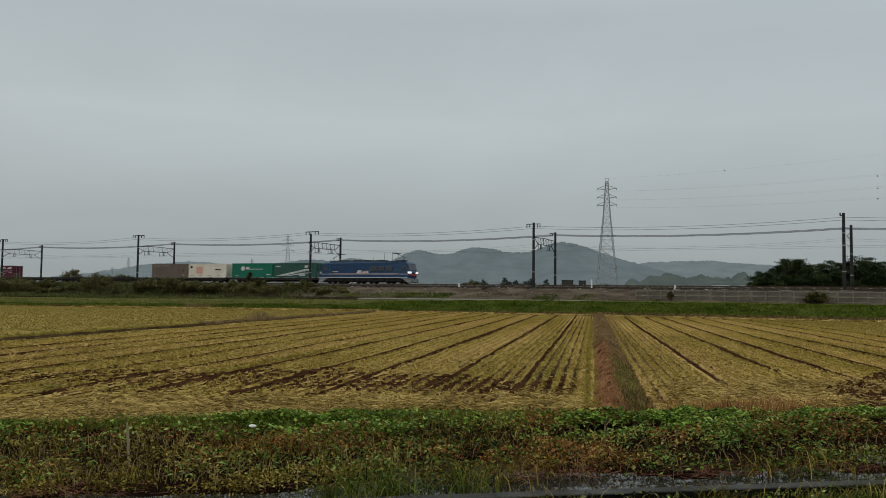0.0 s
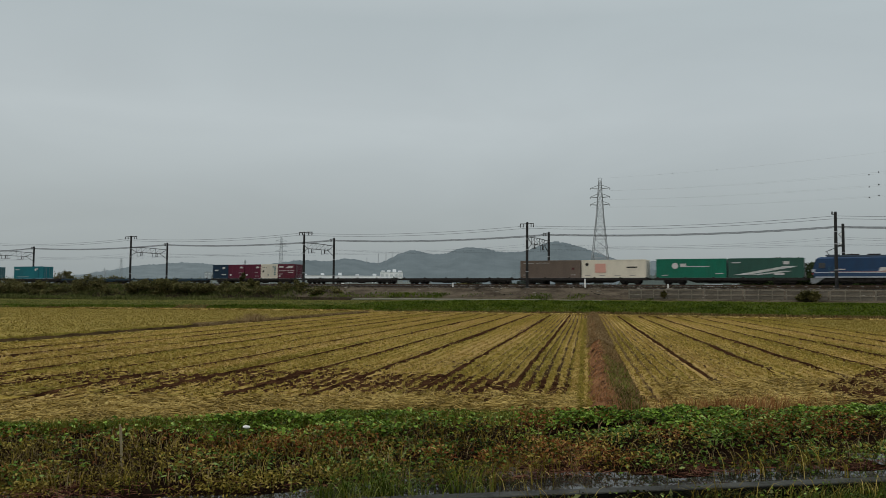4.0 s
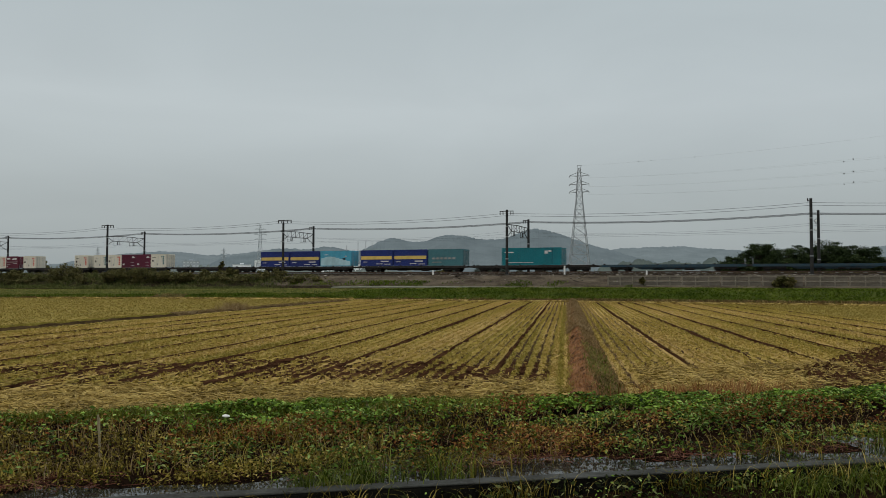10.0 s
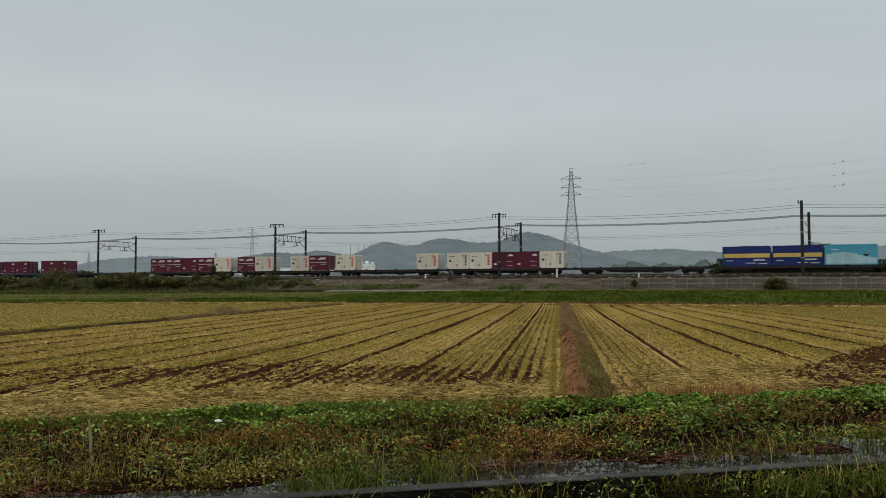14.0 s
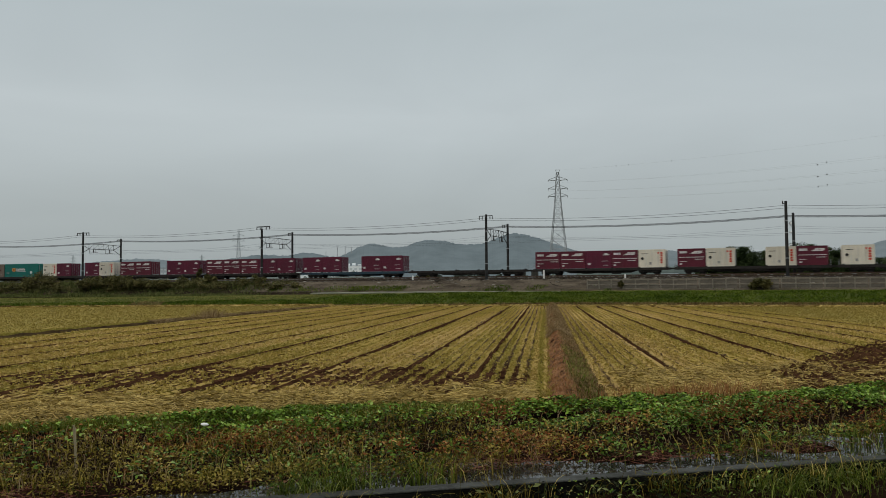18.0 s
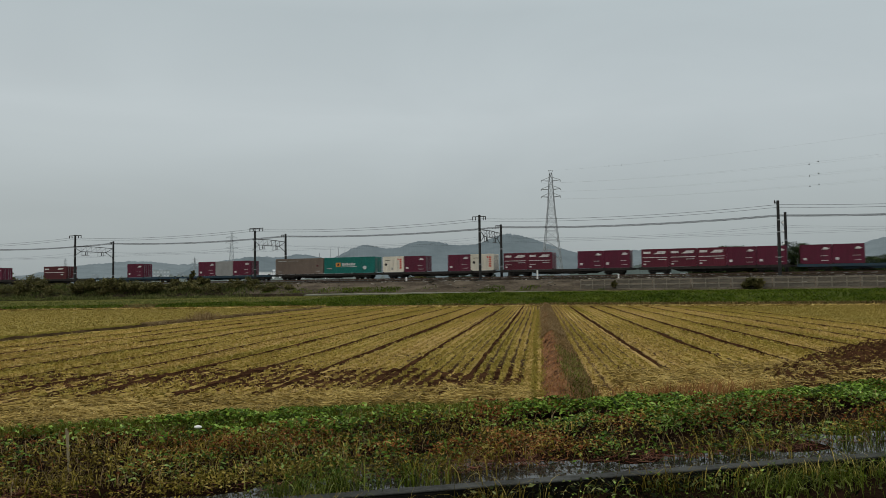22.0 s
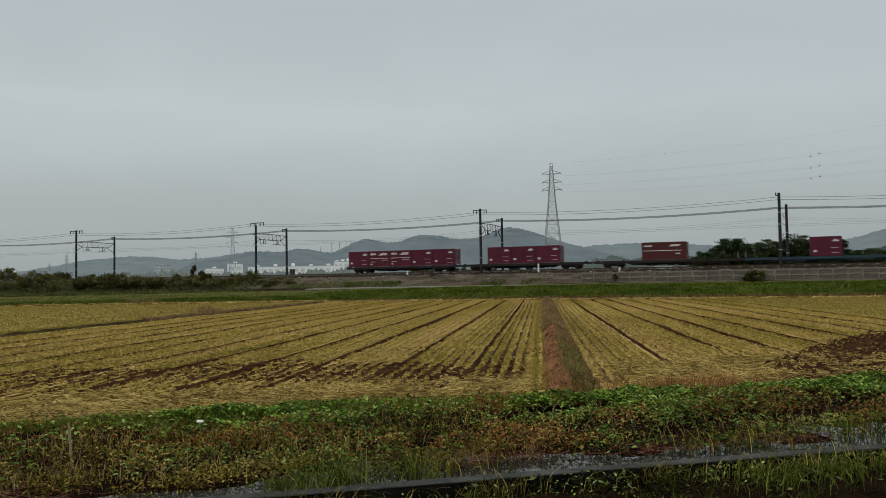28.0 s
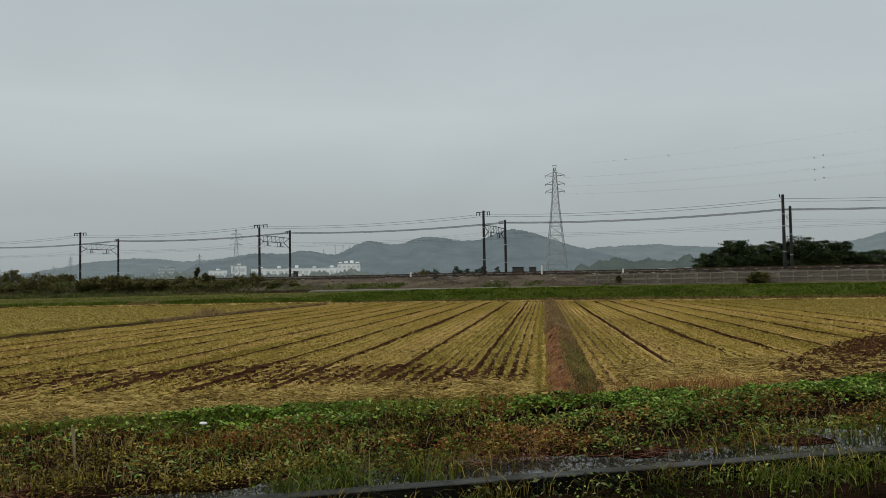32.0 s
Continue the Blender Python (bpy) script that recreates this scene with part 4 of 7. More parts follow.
def orange_box():
    th = shell("brick-red twenty-foot container with a white logo band", L20, W31, 2.45, P_ORANGE)
    plate(th, "white_logo", 0.3, 1.4, 1.85, 2.05, P_MARK)
    plate(th, "white_logo", 3.7, 5.0, 1.82, 2.10, P_MARK, slant=0.35)
    plate(th, "white_band", 0.2, 5.4, 1.22, 1.32, P_MARK)
    plate(th, "number_mark", 4.6, 5.2, 0.75, 0.9, P_MARK)
    return th


# ---------------------------------------------------------------- flat wagons
def bogie(th, x):
    bg = part("bogie", boxes((x - 1.45, x + 1.45, 0.22, 0.36, 0.34, 0.72), (x - 1.45, x + 1.45, 2.0, 2.14, 0.34, 0.72), (x - 0.4, x + 0.4, 0.3, 2.1, 0.3, 0.75), bevel=0.03), P_UNDER, th)
    for dx in (-0.95, 0.95):
        bm = bmesh.new()
        for y in (0.42, 1.86):
            rod(bm, (x + dx, y, 0.43), (x + dx, y + 0.13, 0.43), 0.43, sides=16)
        rod(bm, (x + dx, 0.4, 0.43), (x + dx, 2.0, 0.43), 0.09, sides=8)
        part("wheelset", bm, P_BLACK, bg)
        part("axle_box", boxes((x + dx - 0.16, x + dx + 0.16, 0.12, 0.24, 0.3, 0.58), bevel=0.02), P_UNDER, bg)
    return bg


def wagon(skin, label):
    """A 20.4 m skeletal flat wagon; local x from its rear coupler, y from its near side."""
    th = new("flat_wagon")
    tagged(th, label, "wagon", "flat wagons of the train")
    L = 20.4
    part("side_sill", prism(((0.0, 0.64), (0.12, 0.64), (0.12, 1.0), (0.0, 1.0)), 0.42, L - 0.42), skin, th)
    part("side_sill", prism(((2.28, 0.72), (2.4, 0.72), (2.4, 1.0), (2.28, 1.0)), 0.42, L - 0.42), skin, th)
    bm = bmesh.new()
    vs = [(4.7, 0.72), (5.9, 0.34), (14.5, 0.34), (15.7, 0.72)]
    a = [bm.verts.new((x, 0.5, z)) for x, z in vs] + [bm.verts.new((x, 1.9, z)) for x, z in vs]
    for q in ((0, 1, 5, 4), (1, 2, 6, 5), (2, 3, 7, 6), (0, 3, 2, 1), (4, 5, 6, 7), (0, 4, 7, 3)):
        bm.faces.new([a[i] for i in q])
    bmesh.ops.recalc_face_normals(bm, faces=bm.faces)
    part("centre_frame", bm, skin, th)
    bm = boxes((0.42, L - 0.42, 0.9, 1.5, 0.70, 0.96))
    for x in (0.5, 4.6, 8.4, 12.2, 16.0, 19.6):
        box(bm, x, x + 0.22, 0.12, 2.28, 0.76, 0.97)
    part("cross_members", bm, skin, th)
    for x in (0.75, 4.48, 8.26, 12.04, 15.82, 19.5):
        part("container_lock", boxes((x, x + 0.28, -0.03, 0.16, 0.98, 1.12), bevel=0.015), P_UNDER, th)
    for x in (0.45, L - 0.53):
        part("end_handrail", rods([((x, 0.1, 1.0), (x, 0.1, 1.75)), ((x, 0.1, 1.75), (x, 0.75, 1.75)), ((x, 0.75, 1.0), (x, 0.75, 1.75))], 0.022), M_GALV, th)
    for x in (0.0, L - 0.42):
        part("coupler", boxes((x, x + 0.42, 1.08, 1.32, 0.74, 0.94), bevel=0.03), P_BLACK, th)
    part("brake_cylinder", boxes((7.6, 9.2, 0.5, 0.95, 0.25, 0.52), bevel=0.04), P_UNDER, th)
    part("valve_box", boxes((10.6, 11.6, 0.45, 0.9, 0.28, 0.5), bevel=0.04), P_UNDER, th)
    part("air_tank", rod(bmesh.new(), (12.0, 0.65, 0.36), (13.3, 0.65, 0.36), 0.18, sides=12), P_UNDER, th)
    bogie(th, 3.1)
    bogie(th, L - 3.1)
    return th


# ---------------------------------------------------------------- locomotive
def locomotive():
    th = new("electric_locomotive")
    tagged(th, "blue electric freight locomotive with white stripe and lit headlamps", "locomotive")
    L, W = 18.2, 2.8
    # side outline of the body, cab noses sloping at both ends
    out = [(0.45, 1.0), (0.22, 1.9), (0.72, 3.42), (1.10, 3.66), (L - 1.10, 3.66), (L - 0.72, 3.42), (L - 0.22, 1.9), (L - 0.45, 1.0)]
    bm = bmesh.new()
    a = [bm.verts.new((x, 0.0 if z < 3.5 else 0.18, z)) for x, z in out]
    b = [bm.verts.new((x, W if z < 3.5 else W - 0.18, z)) for x, z in out]
    for k in range(len(out)):
        j = (k + 1) % len(out)
        bm.faces.new((a[k], a[j], b[j], b[k]))
    bm.faces.new(a[::-1]), bm.faces.new(b)
    bmesh.ops.recalc_face_normals(bm, faces=bm.faces)
    part("body", bm, P_LOCO, th)
    part("white_stripe", boxes((0.5, L - 0.5, -0.02, 0.0, 1.60, 1.70)), P_SILVER, th, "pale stripe along the side")
    part("lower_sill", boxes((0.6, L - 0.6, -0.015, 0.005, 1.0, 1.14)), P_SILVER, th, "pale grey sill")
    for x0, x1 in ((10.45, 11.75), (11.95, 13.15), (13.5, 14.75)):
        w = part("side_window", boxes((x0, x1, -0.03, 0.004, 2.15, 2.92), bevel=0.012), P_GLASS, th)
    for x0, x1 in ((1.0, 1.75), (L - 1.75, L - 1.0)):
        part("cab_window", boxes((x0, x1, -0.03, 0.004, 2.2, 2.9), bevel=0.012), P_GLASS, th)
    for x0, x1 in ((2.2, 2.25), (2.75, 2.8), (L - 2.25, L - 2.2), (L - 2.8, L - 2.75)):
        part("door_rail", boxes((x0, x1, -0.05, 0.0, 1.2, 2.5)), P_STEELB, th)
    for end, sgn in ((0.0, 1), (L, -1)):
        def ex(v):
            return (end + sgn * v)
        for y0, y1 in ((0.22, 1.3), (1.5, 2.58)):
            bm = bmesh.new()
            q = [(ex(0.36), y0, 2.30), (ex(0.36), y1, 2.30), (ex(0.67), y1, 3.28), (ex(0.67), y0, 3.28)]
            vs = [bm.verts.new((x - sgn * 0.03, y, z)) for x, y, z in q] + [bm.verts.new((x + sgn * 0.05, y, z)) for x, y, z in q]
            for f in ((0, 1, 2, 3), (7, 6, 5, 4), (0, 4, 5, 1), (1, 5, 6, 2), (2, 6, 7, 3), (3, 7, 4, 0)):
                bm.faces.new([vs[i] for i in f])
            bmesh.ops.recalc_face_normals(bm, faces=bm.faces)
            part("windscreen", bm, P_GLASS, th)
        for y in (0.28, 2.22):
            part("headlamp", boxes((min(ex(0.17), ex(0.55)), max(ex(0.17), ex(0.55)), y - (0.32 if y < 1 else 0), y + 0.34 + (0.02 if y < 1 else 0.3), 1.74, 2.06), bevel=0.03), P_LAMP if sgn < 0 else P_SILVER, th)
        part("front_band", boxes((min(ex(0.19), ex(0.5)), max(ex(0.19), ex(0.5)), 0.1, W - 0.1, 1.42, 1.62), bevel=0.03), P_RED, th, "red band under the headlamps")
        bm = bmesh.new()
        lo = [(0.02, 0.95), (0.0, 0.42), (0.12, 0.24), (0.62, 0.24), (1.75, 0.98)]
        near_ = [bm.verts.new((ex(u), 0.04, z)) for u, z in lo]
        away_ = [bm.verts.new((ex(u), W - 0.04, z)) for u, z in lo]
        for k in range(5):
            bm.faces.new((near_[k], near_[(k + 1) % 5], away_[(k + 1) % 5], away_[k]))
        bm.faces.new(near_[::-1]), bm.faces.new(away_)
        bmesh.ops.recalc_face_normals(bm, faces=bm.faces)
        part("skirt", bm, P_SKIRT, th, "dull grey plough skirt")
        part("coupler", boxes((min(ex(0), ex(0.3)), max(ex(0), ex(0.3)), 1.25, 1.55, 0.72, 1.0), bevel=0.03), P_BLACK, th)
    part("roof_cowl", boxes((1.9, L - 1.9, 0.45, W - 0.45, 3.64, 3.88), bevel=0.05), P_ROOF, th)
    part("underframe", boxes((1.2, L - 1.2, 0.35, W - 0.35, 0.30, 1.02), bevel=0.05), P_UNDER, th)
    for x in (4.2, 6.6, 8.8, 11.2):
        part("roof_vent", boxes((x, x + 1.5, 0.5, W - 0.5, 3.86, 4.04), bevel=0.05), P_UNDER, th)
    for x, sgn in ((2.6, 1), (L - 2.6, -1)):
        pg = part("pantograph", rods([((x - sgn * 0.3, 1.4, 3.92), (x - sgn * 0.9 + sgn * 0.2, 1.4, 4.42)), ((x - sgn * 0.7, 1.4, 4.42), (x + sgn * 0.9, 1.4, 5.12))], 0.045), P_UNDER, th)
        part("collector_head", boxes((x + sgn * 0.9 - 0.35, x + sgn * 0.9 + 0.35, 0.55, 2.25, 5.10, 5.20), bevel=0.02), P_BLACK, pg)
        part("panto_base", boxes((x - 0.8, x + 0.8, 0.8, 2.0, 3.86, 3.98)), P_UNDER, pg)
    # stylised emblem on the side as plain shapes
    for x0, x1, z0, z1, mt, sl in ((7.75, 8.5, 1.78, 2.3, P_MARK, 0.25), (8.2, 8.8, 1.76, 1.95, P_PINK, 0.1), (8.9, 9.3, 1.78, 2.1, P_MARK, 0.1), (9.35, 9.65, 1.78, 2.2, P_PINK, 0.1), (9.7, 10.1, 1.78, 2.15, P_MARK, 0.05), (2.9, 4.0, 2.0, 2.12, P_MARK, 0)):
        plate(th, "side_emblem", x0, x1, z0, z1, mt, slant=sl, y=-0.03)
    part("pink_line", boxes((2.3, L - 2.3, -0.022, 0.0, 1.725, 1.76)), P_PINK, th)
    for c in (3.2, 9.1, 15.0):
        bg = part("bogie", boxes((c - 1.75, c + 1.75, 0.15, 0.35, 0.5, 0.95), (c - 1.75, c + 1.75, 2.45, 2.65, 0.5, 0.95), (c - 0.4, c + 0.4, 0.3, 2.5, 0.5, 0.9), bevel=0.04), P_UNDER, th)
        for dx in (-1.25, 1.25):
            bm = bmesh.new()
            for y in (0.52, 2.15):
                rod(bm, (c + dx, y, 0.56), (c + dx, y + 0.14, 0.56), 0.56, sides=18)
            rod(bm, (c + dx, 0.5, 0.56), (c + dx, 2.3, 0.56), 0.1, sides=8)
            part("wheelset", bm, P_BLACK, bg)
            part("axle_box", boxes((c + dx - 0.2, c + dx + 0.2, 0.04, 0.18, 0.4, 0.72), bevel=0.02), P_UNDER, bg)
    for x in (5.4, 6.4, 11.6, 12.4):
        part("equipment_box", boxes((x, x + 0.7, 0.12, 0.6, 0.45, 0.98), bevel=0.04), P_UNDER, th)
    return th


# ---------------------------------------------------------------- the train, wagon by wagon
SLOT, PAIR, TRIO = (0.80, 3.77), (0.65, 9.62), (0.90, 6.25)
RED, BAND, CRM, CRT, NAV, GRY = "red", "banded", "cream", "cream_teal", "navy", "grey"
LOADS = {1: (("green_long", 0.65), ("swoosh_long", 10.27)), 2: (("brown_long", 0.65), ("white_long", 10.27)),
         8: (("teal_long", 5.5),), 9: (("navy_yellow", 0.9), ("navy_yellow", 7.15), ("teal_grey", 13.4)),
         10: (("navy_yellow", 0.9), ("navy_yellow", 7.15), ("mural", 13.4)), 21: (("brown_long2", 0.65), ("green_logo_long", 10.27)), 24: (("orange", 7.2),)}
SLOTS = {5: (NAV, RED, RED, CRT, BAND), 12: (CRT, CRM, RED, RED, CRT), 13: (CRM, 0, 0, 0, CRM), 14: (BAND, CRM, 0, CRM, BAND), 15: (BAND, BAND, RED, BAND, CRM),
         17: (RED, RED, 0, RED, RED), 18: (BAND, BAND, BAND, RED, RED), 19: (BAND, BAND, 0, RED, RED), 20: (CRM, RED, 0, RED, CRM), 22: (0, RED, GRY, RED, 0),
         23: (0, 0, RED, 0, 0), 25: (0, RED, RED, RED, 0), 26: (RED, BAND, BAND, RED, RED)}
for j, row in SLOTS.items():
    LOADS[j] = tuple((k, SLOT[0] + SLOT[1] * i) for i, k in enumerate(row) if k)
MAKERS = {RED: red_box, BAND: banded_box, CRM: lambda: cream_box(P_RED, "cream five-ton container with red lettering and black dot"),
          CRT: lambda: cream_box(P_STEELB, "cream five-ton container with teal lettering and black dot"), NAV: navy_box, GRY: grey_box,
          "green_long": green_long, "swoosh_long": swoosh_long, "brown_long": lambda: brown_box("long plain brown freight container"), "brown_long2": lambda: brown_box("long dull brown container with an orange label"),
          "white_long": white_long, "teal_long": teal_long, "navy_yellow": navy_yellow, "teal_grey": teal_grey, "mural": mural_box, "green_logo_long": green_logo_long, "orange": orange_box}
TRAIN_D = FAR_TRACK - 1.2
RUN = []          # moving things: (thing, place along the train, way off the near side, height over the rail)
made, dark, blue = {}, None, None
for j in range(1, 27):
    x = -0.65 - 20.4 * (j - 2)
    if j in (6, 7, 17, 22, 23):
        blue = copy_thing(blue, Matrix()) if blue else wagon(P_BLUEDECK, "faded blue skeletal container flat wagon")
        wg = blue
    else:
        dark = copy_thing(dark, Matrix()) if dark else wagon(P_UNDER, "sooty dark skeletal container flat wagon")
        wg = dark
    RUN.append((wg, x, 0.0, 0.0))
    for kind, dx in LOADS.get(j, ()):
        made[kind] = copy_thing(made[kind], Matrix()) if kind in made else MAKERS[kind]()
        RUN.append((made[kind], x + dx, 0.02, 1.02))
LOCO = locomotive()
RUN.append((LOCO, -0.65 + 40.8, -0.2, 0.0))
SPEED, START = 19.5, -121.3
GAINS = ((0.0, 0.0), (3.0, 0.2), (6.0, 0.9), (9.0, 1.1), (12.5, 1.7), (16.5, 1.4), (19.0, 1.3), (23.0, 0.8), (25.5, 0.3), (28.0, -0.1), (32.0, -0.6))
for ob, x, y, z in RUN:
    ob.matrix_basis = rail_pose(START + x, TRAIN_D + y, RAIL_Z + z)


# ---------------------------------------------------------------- hills, far woods
def range_of_hills(name, dist, deep, bumps, az0, az1, material, label, rough=0.03, seed=3, foot=0.4, blunt=2):
    """A wooded ridge: rounded summits at bearings, drawn with a front slope, its crest frayed by tree tops."""
    az = np.arange(az0, az1, 0.05)
    r = np.random.default_rng(seed)
    el = np.full_like(az, foot)
    for a, h, w in bumps:
        el = el + h * np.exp(-np.abs((az - a) / w) ** blunt)
    fray = np.convolve(r.normal(0, 1, len(az)), np.ones(3) / 3, "same") * rough + ripple(az, az * 0, 0.9, seed) * rough * 1.6
    rows_ = []
    for k in range(9):
        u = k / 8
        d = dist + deep * u
        hz = (u ** 0.8) * 1.0
        e = el * hz + fray * (0.4 + 0.6 * u)
        bx, by = d * np.sin(np.radians(az)), d * np.cos(np.radians(az))
        rows_.append(np.stack([bx, by, EYE + d * np.tan(np.radians(e)) - (12 if k == 0 else 0)], 1))
    rows_.append(rows_[-1] + np.array([0, deep * 0.3, -260.0]))
    v = np.concatenate(rows_)
    n, m = len(az), len(rows_)
    idx = np.arange(n * m).reshape(m, n)
    f = np.stack([idx[:-1, :-1], idx[:-1, 1:], idx[1:, 1:], idx[1:, :-1]], -1).reshape(-1, 4)
    return tagged(mesh_np(name, v, f, material, True), label, "hill", kind="structure")


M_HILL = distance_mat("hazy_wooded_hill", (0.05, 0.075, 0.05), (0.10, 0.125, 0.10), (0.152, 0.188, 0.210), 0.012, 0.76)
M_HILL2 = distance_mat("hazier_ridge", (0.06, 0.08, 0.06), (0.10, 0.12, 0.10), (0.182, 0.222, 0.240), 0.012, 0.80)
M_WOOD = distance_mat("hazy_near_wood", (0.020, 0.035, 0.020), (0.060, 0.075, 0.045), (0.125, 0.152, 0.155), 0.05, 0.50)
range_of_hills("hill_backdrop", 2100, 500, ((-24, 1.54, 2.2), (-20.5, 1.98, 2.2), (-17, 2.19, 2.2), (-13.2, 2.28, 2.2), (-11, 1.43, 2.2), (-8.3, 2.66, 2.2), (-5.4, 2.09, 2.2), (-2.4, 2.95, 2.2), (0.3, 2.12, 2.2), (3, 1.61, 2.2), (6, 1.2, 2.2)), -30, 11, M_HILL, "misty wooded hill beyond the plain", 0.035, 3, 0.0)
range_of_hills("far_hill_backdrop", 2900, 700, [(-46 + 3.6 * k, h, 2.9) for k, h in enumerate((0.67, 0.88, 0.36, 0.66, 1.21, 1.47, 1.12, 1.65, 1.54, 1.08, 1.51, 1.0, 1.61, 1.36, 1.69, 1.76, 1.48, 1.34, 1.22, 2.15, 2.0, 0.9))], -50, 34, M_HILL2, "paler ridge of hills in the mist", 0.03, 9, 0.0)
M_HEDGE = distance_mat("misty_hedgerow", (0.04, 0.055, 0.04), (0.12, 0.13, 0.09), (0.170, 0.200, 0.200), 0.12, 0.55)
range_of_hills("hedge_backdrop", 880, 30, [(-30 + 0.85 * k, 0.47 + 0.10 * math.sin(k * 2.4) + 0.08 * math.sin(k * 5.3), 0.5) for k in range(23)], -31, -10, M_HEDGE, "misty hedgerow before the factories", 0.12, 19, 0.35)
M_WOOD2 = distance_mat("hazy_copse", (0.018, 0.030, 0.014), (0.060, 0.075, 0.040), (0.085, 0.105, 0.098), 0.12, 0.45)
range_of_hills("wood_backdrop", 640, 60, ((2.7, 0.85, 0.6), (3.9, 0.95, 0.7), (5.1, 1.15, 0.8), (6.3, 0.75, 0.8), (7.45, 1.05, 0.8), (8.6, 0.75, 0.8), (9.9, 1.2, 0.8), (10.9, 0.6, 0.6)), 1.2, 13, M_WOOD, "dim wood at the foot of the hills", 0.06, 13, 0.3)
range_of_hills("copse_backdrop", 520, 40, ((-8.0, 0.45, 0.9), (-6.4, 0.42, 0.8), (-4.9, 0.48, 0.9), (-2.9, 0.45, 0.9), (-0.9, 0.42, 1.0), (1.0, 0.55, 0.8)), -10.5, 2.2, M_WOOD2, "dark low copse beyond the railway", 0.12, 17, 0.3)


# ---------------------------------------------------------------- pylons and power lines
def pylon(height, half, waist, arms, label, material, r=0.10, levels=9):
    """Lattice power pylon: four legs, cross bracing, arms in pairs, peak."""
    th = new("power_pylon")
    tagged(th, label, "pylon", "lattice pylons across the plain")

    def w_at(z):
        zw = height * 0.70
        return half + (waist - half) * (z / zw) if z < zw else waist + (waist * 0.35 - waist) * ((z - zw) / (height - zw))
    zs = [height * 0.70 * (1 - (1 - k / levels) ** 1.15) for k in range(levels + 1)] + [height * (0.70 + 0.30 * k / 5) for k in range(1, 6)]
    for sx, sy in ((-1, -1), (1, -1), (1, 1), (-1, 1)):
        prs = [((sx * w_at(a), sy * w_at(a), a), (sx * w_at(b), sy * w_at(b), b)) for a, b in zip(zs[:-1], zs[1:])]
        part("leg", tube([prs[0][0]] + [q for _, q in prs], r, 5), material, th)
    for face in range(4):
        prs = []
        for a, b in zip(zs[:-1], zs[1:]):
            wa, wb = w_at(a), w_at(b)
            cs = [((-wa, -wa, a), (wb, -wb, b)), ((wa, -wa, a), (-wb, -wb, b)), ((-wb, -wb, b), (wb, -wb, b))]
            m3 = Matrix.Rotation(face * math.pi / 2, 3, "Z")
            prs += [(m3 @ Vector(p), m3 @ Vector(q)) for p, q in cs]
        tagged(part("bracing", rods(prs, r * 0.55, 4), material, th), kind="stuff")
    for z, reach in arms:
        for sgn in (-1, 1):
            w = w_at(z)
            prs = [((sgn * w, -w, z), (sgn * reach, 0, z + 0.3)), ((sgn * w, w, z), (sgn * reach, 0, z + 0.3)), ((sgn * w, 0, z + 1.6), (sgn * reach, 0, z + 0.35))]
            am = part("cross_arm", rods(prs, r * 0.9), material, th)
            part("insulator", rod(bmesh.new(), (sgn * reach, 0, z - 0.45), (sgn * reach, 0, z + 0.2), r * 1.2, sides=6), material, am)
    part("peak", rods([((-waist * 0.35, 0, height), (-0.9, 0, height + 1.2)), ((waist * 0.35, 0, height), (0.9, 0, height + 1.2)), ((-0.9, 0, height + 1.2), (0.9, 0, height + 1.2))], r * 0.8), material, th)
    return th


M_PYL = mat("misty_galvanised_lattice", (0.31, 0.325, 0.33), (0.25, 0.26, 0.27), rough=0.7)
# Haze is put into the far lattice's grey, close to the hills' tone.
M_PYL_FAR = mat("hazy_grey_lattice", (0.36, 0.39, 0.41), (0.32, 0.35, 0.37), rough=0.8, spec=0.03)
ARM_Z = (48.4, 44.6, 41.3)
big = pylon(51.3, 5.0, 1.5, [(z - 0.6, 4.2) for z in ARM_Z], "tall grey lattice power pylon standing on the plain", M_PYL, 0.13)
bp_ = polar(0.96, 350, 0.6)
place(big, pose(bp_.x, bp_.y, 0.6, 0, 0, -8))
far2 = Vector((bp_.x + 243, bp_.y - 267, 0.6))
copy_thing(big, pose(far2.x, far2.y, 0.6, 0, 0, -8))
across = Vector((math.cos(radians(-8)), math.sin(radians(-8)), 0))
back = Vector((-across.y, across.x, 0))
for z in ARM_Z:
    for sgn in (-1, 1):
        a = bp_ + across * (sgn * 4.2) + Vector((0, 0, z - 1.5))
        b = far2 + across * (sgn * 4.2) + Vector((0, 0, z - 1.5))
        wire("power_line", [a, b], 8.3, 0.013, M_LINE, "pale high-voltage line sweeping away from the pylon", per=24)
        goal = math.tan(radians(18.14 if sgn > 0 else 18.67))
        u = min((k / 2000 for k in range(2000)), key=lambda q: abs(a.lerp(b, q).x / a.lerp(b, q).y - goal))
        p = a.lerp(b, u)
        p.z -= 8.3 * 4 * u * (1 - u)
        bm = bmesh.new()
        bmesh.ops.create_icosphere(bm, subdivisions=1, radius=0.22, matrix=Matrix.Translation(p))
        tagged(part("line_marker", bm, P_UNDER), "small dark marker clamped on a power line", "marker", "markers on the power lines")
a, b = bp_ + Vector((0, 0, 52.4)), far2 + Vector((0, 0, 52.4))
wire("ground_wire", [a, b], 7.4, 0.013, M_LINE, "thin earth wire over the pylon tops", per=24)
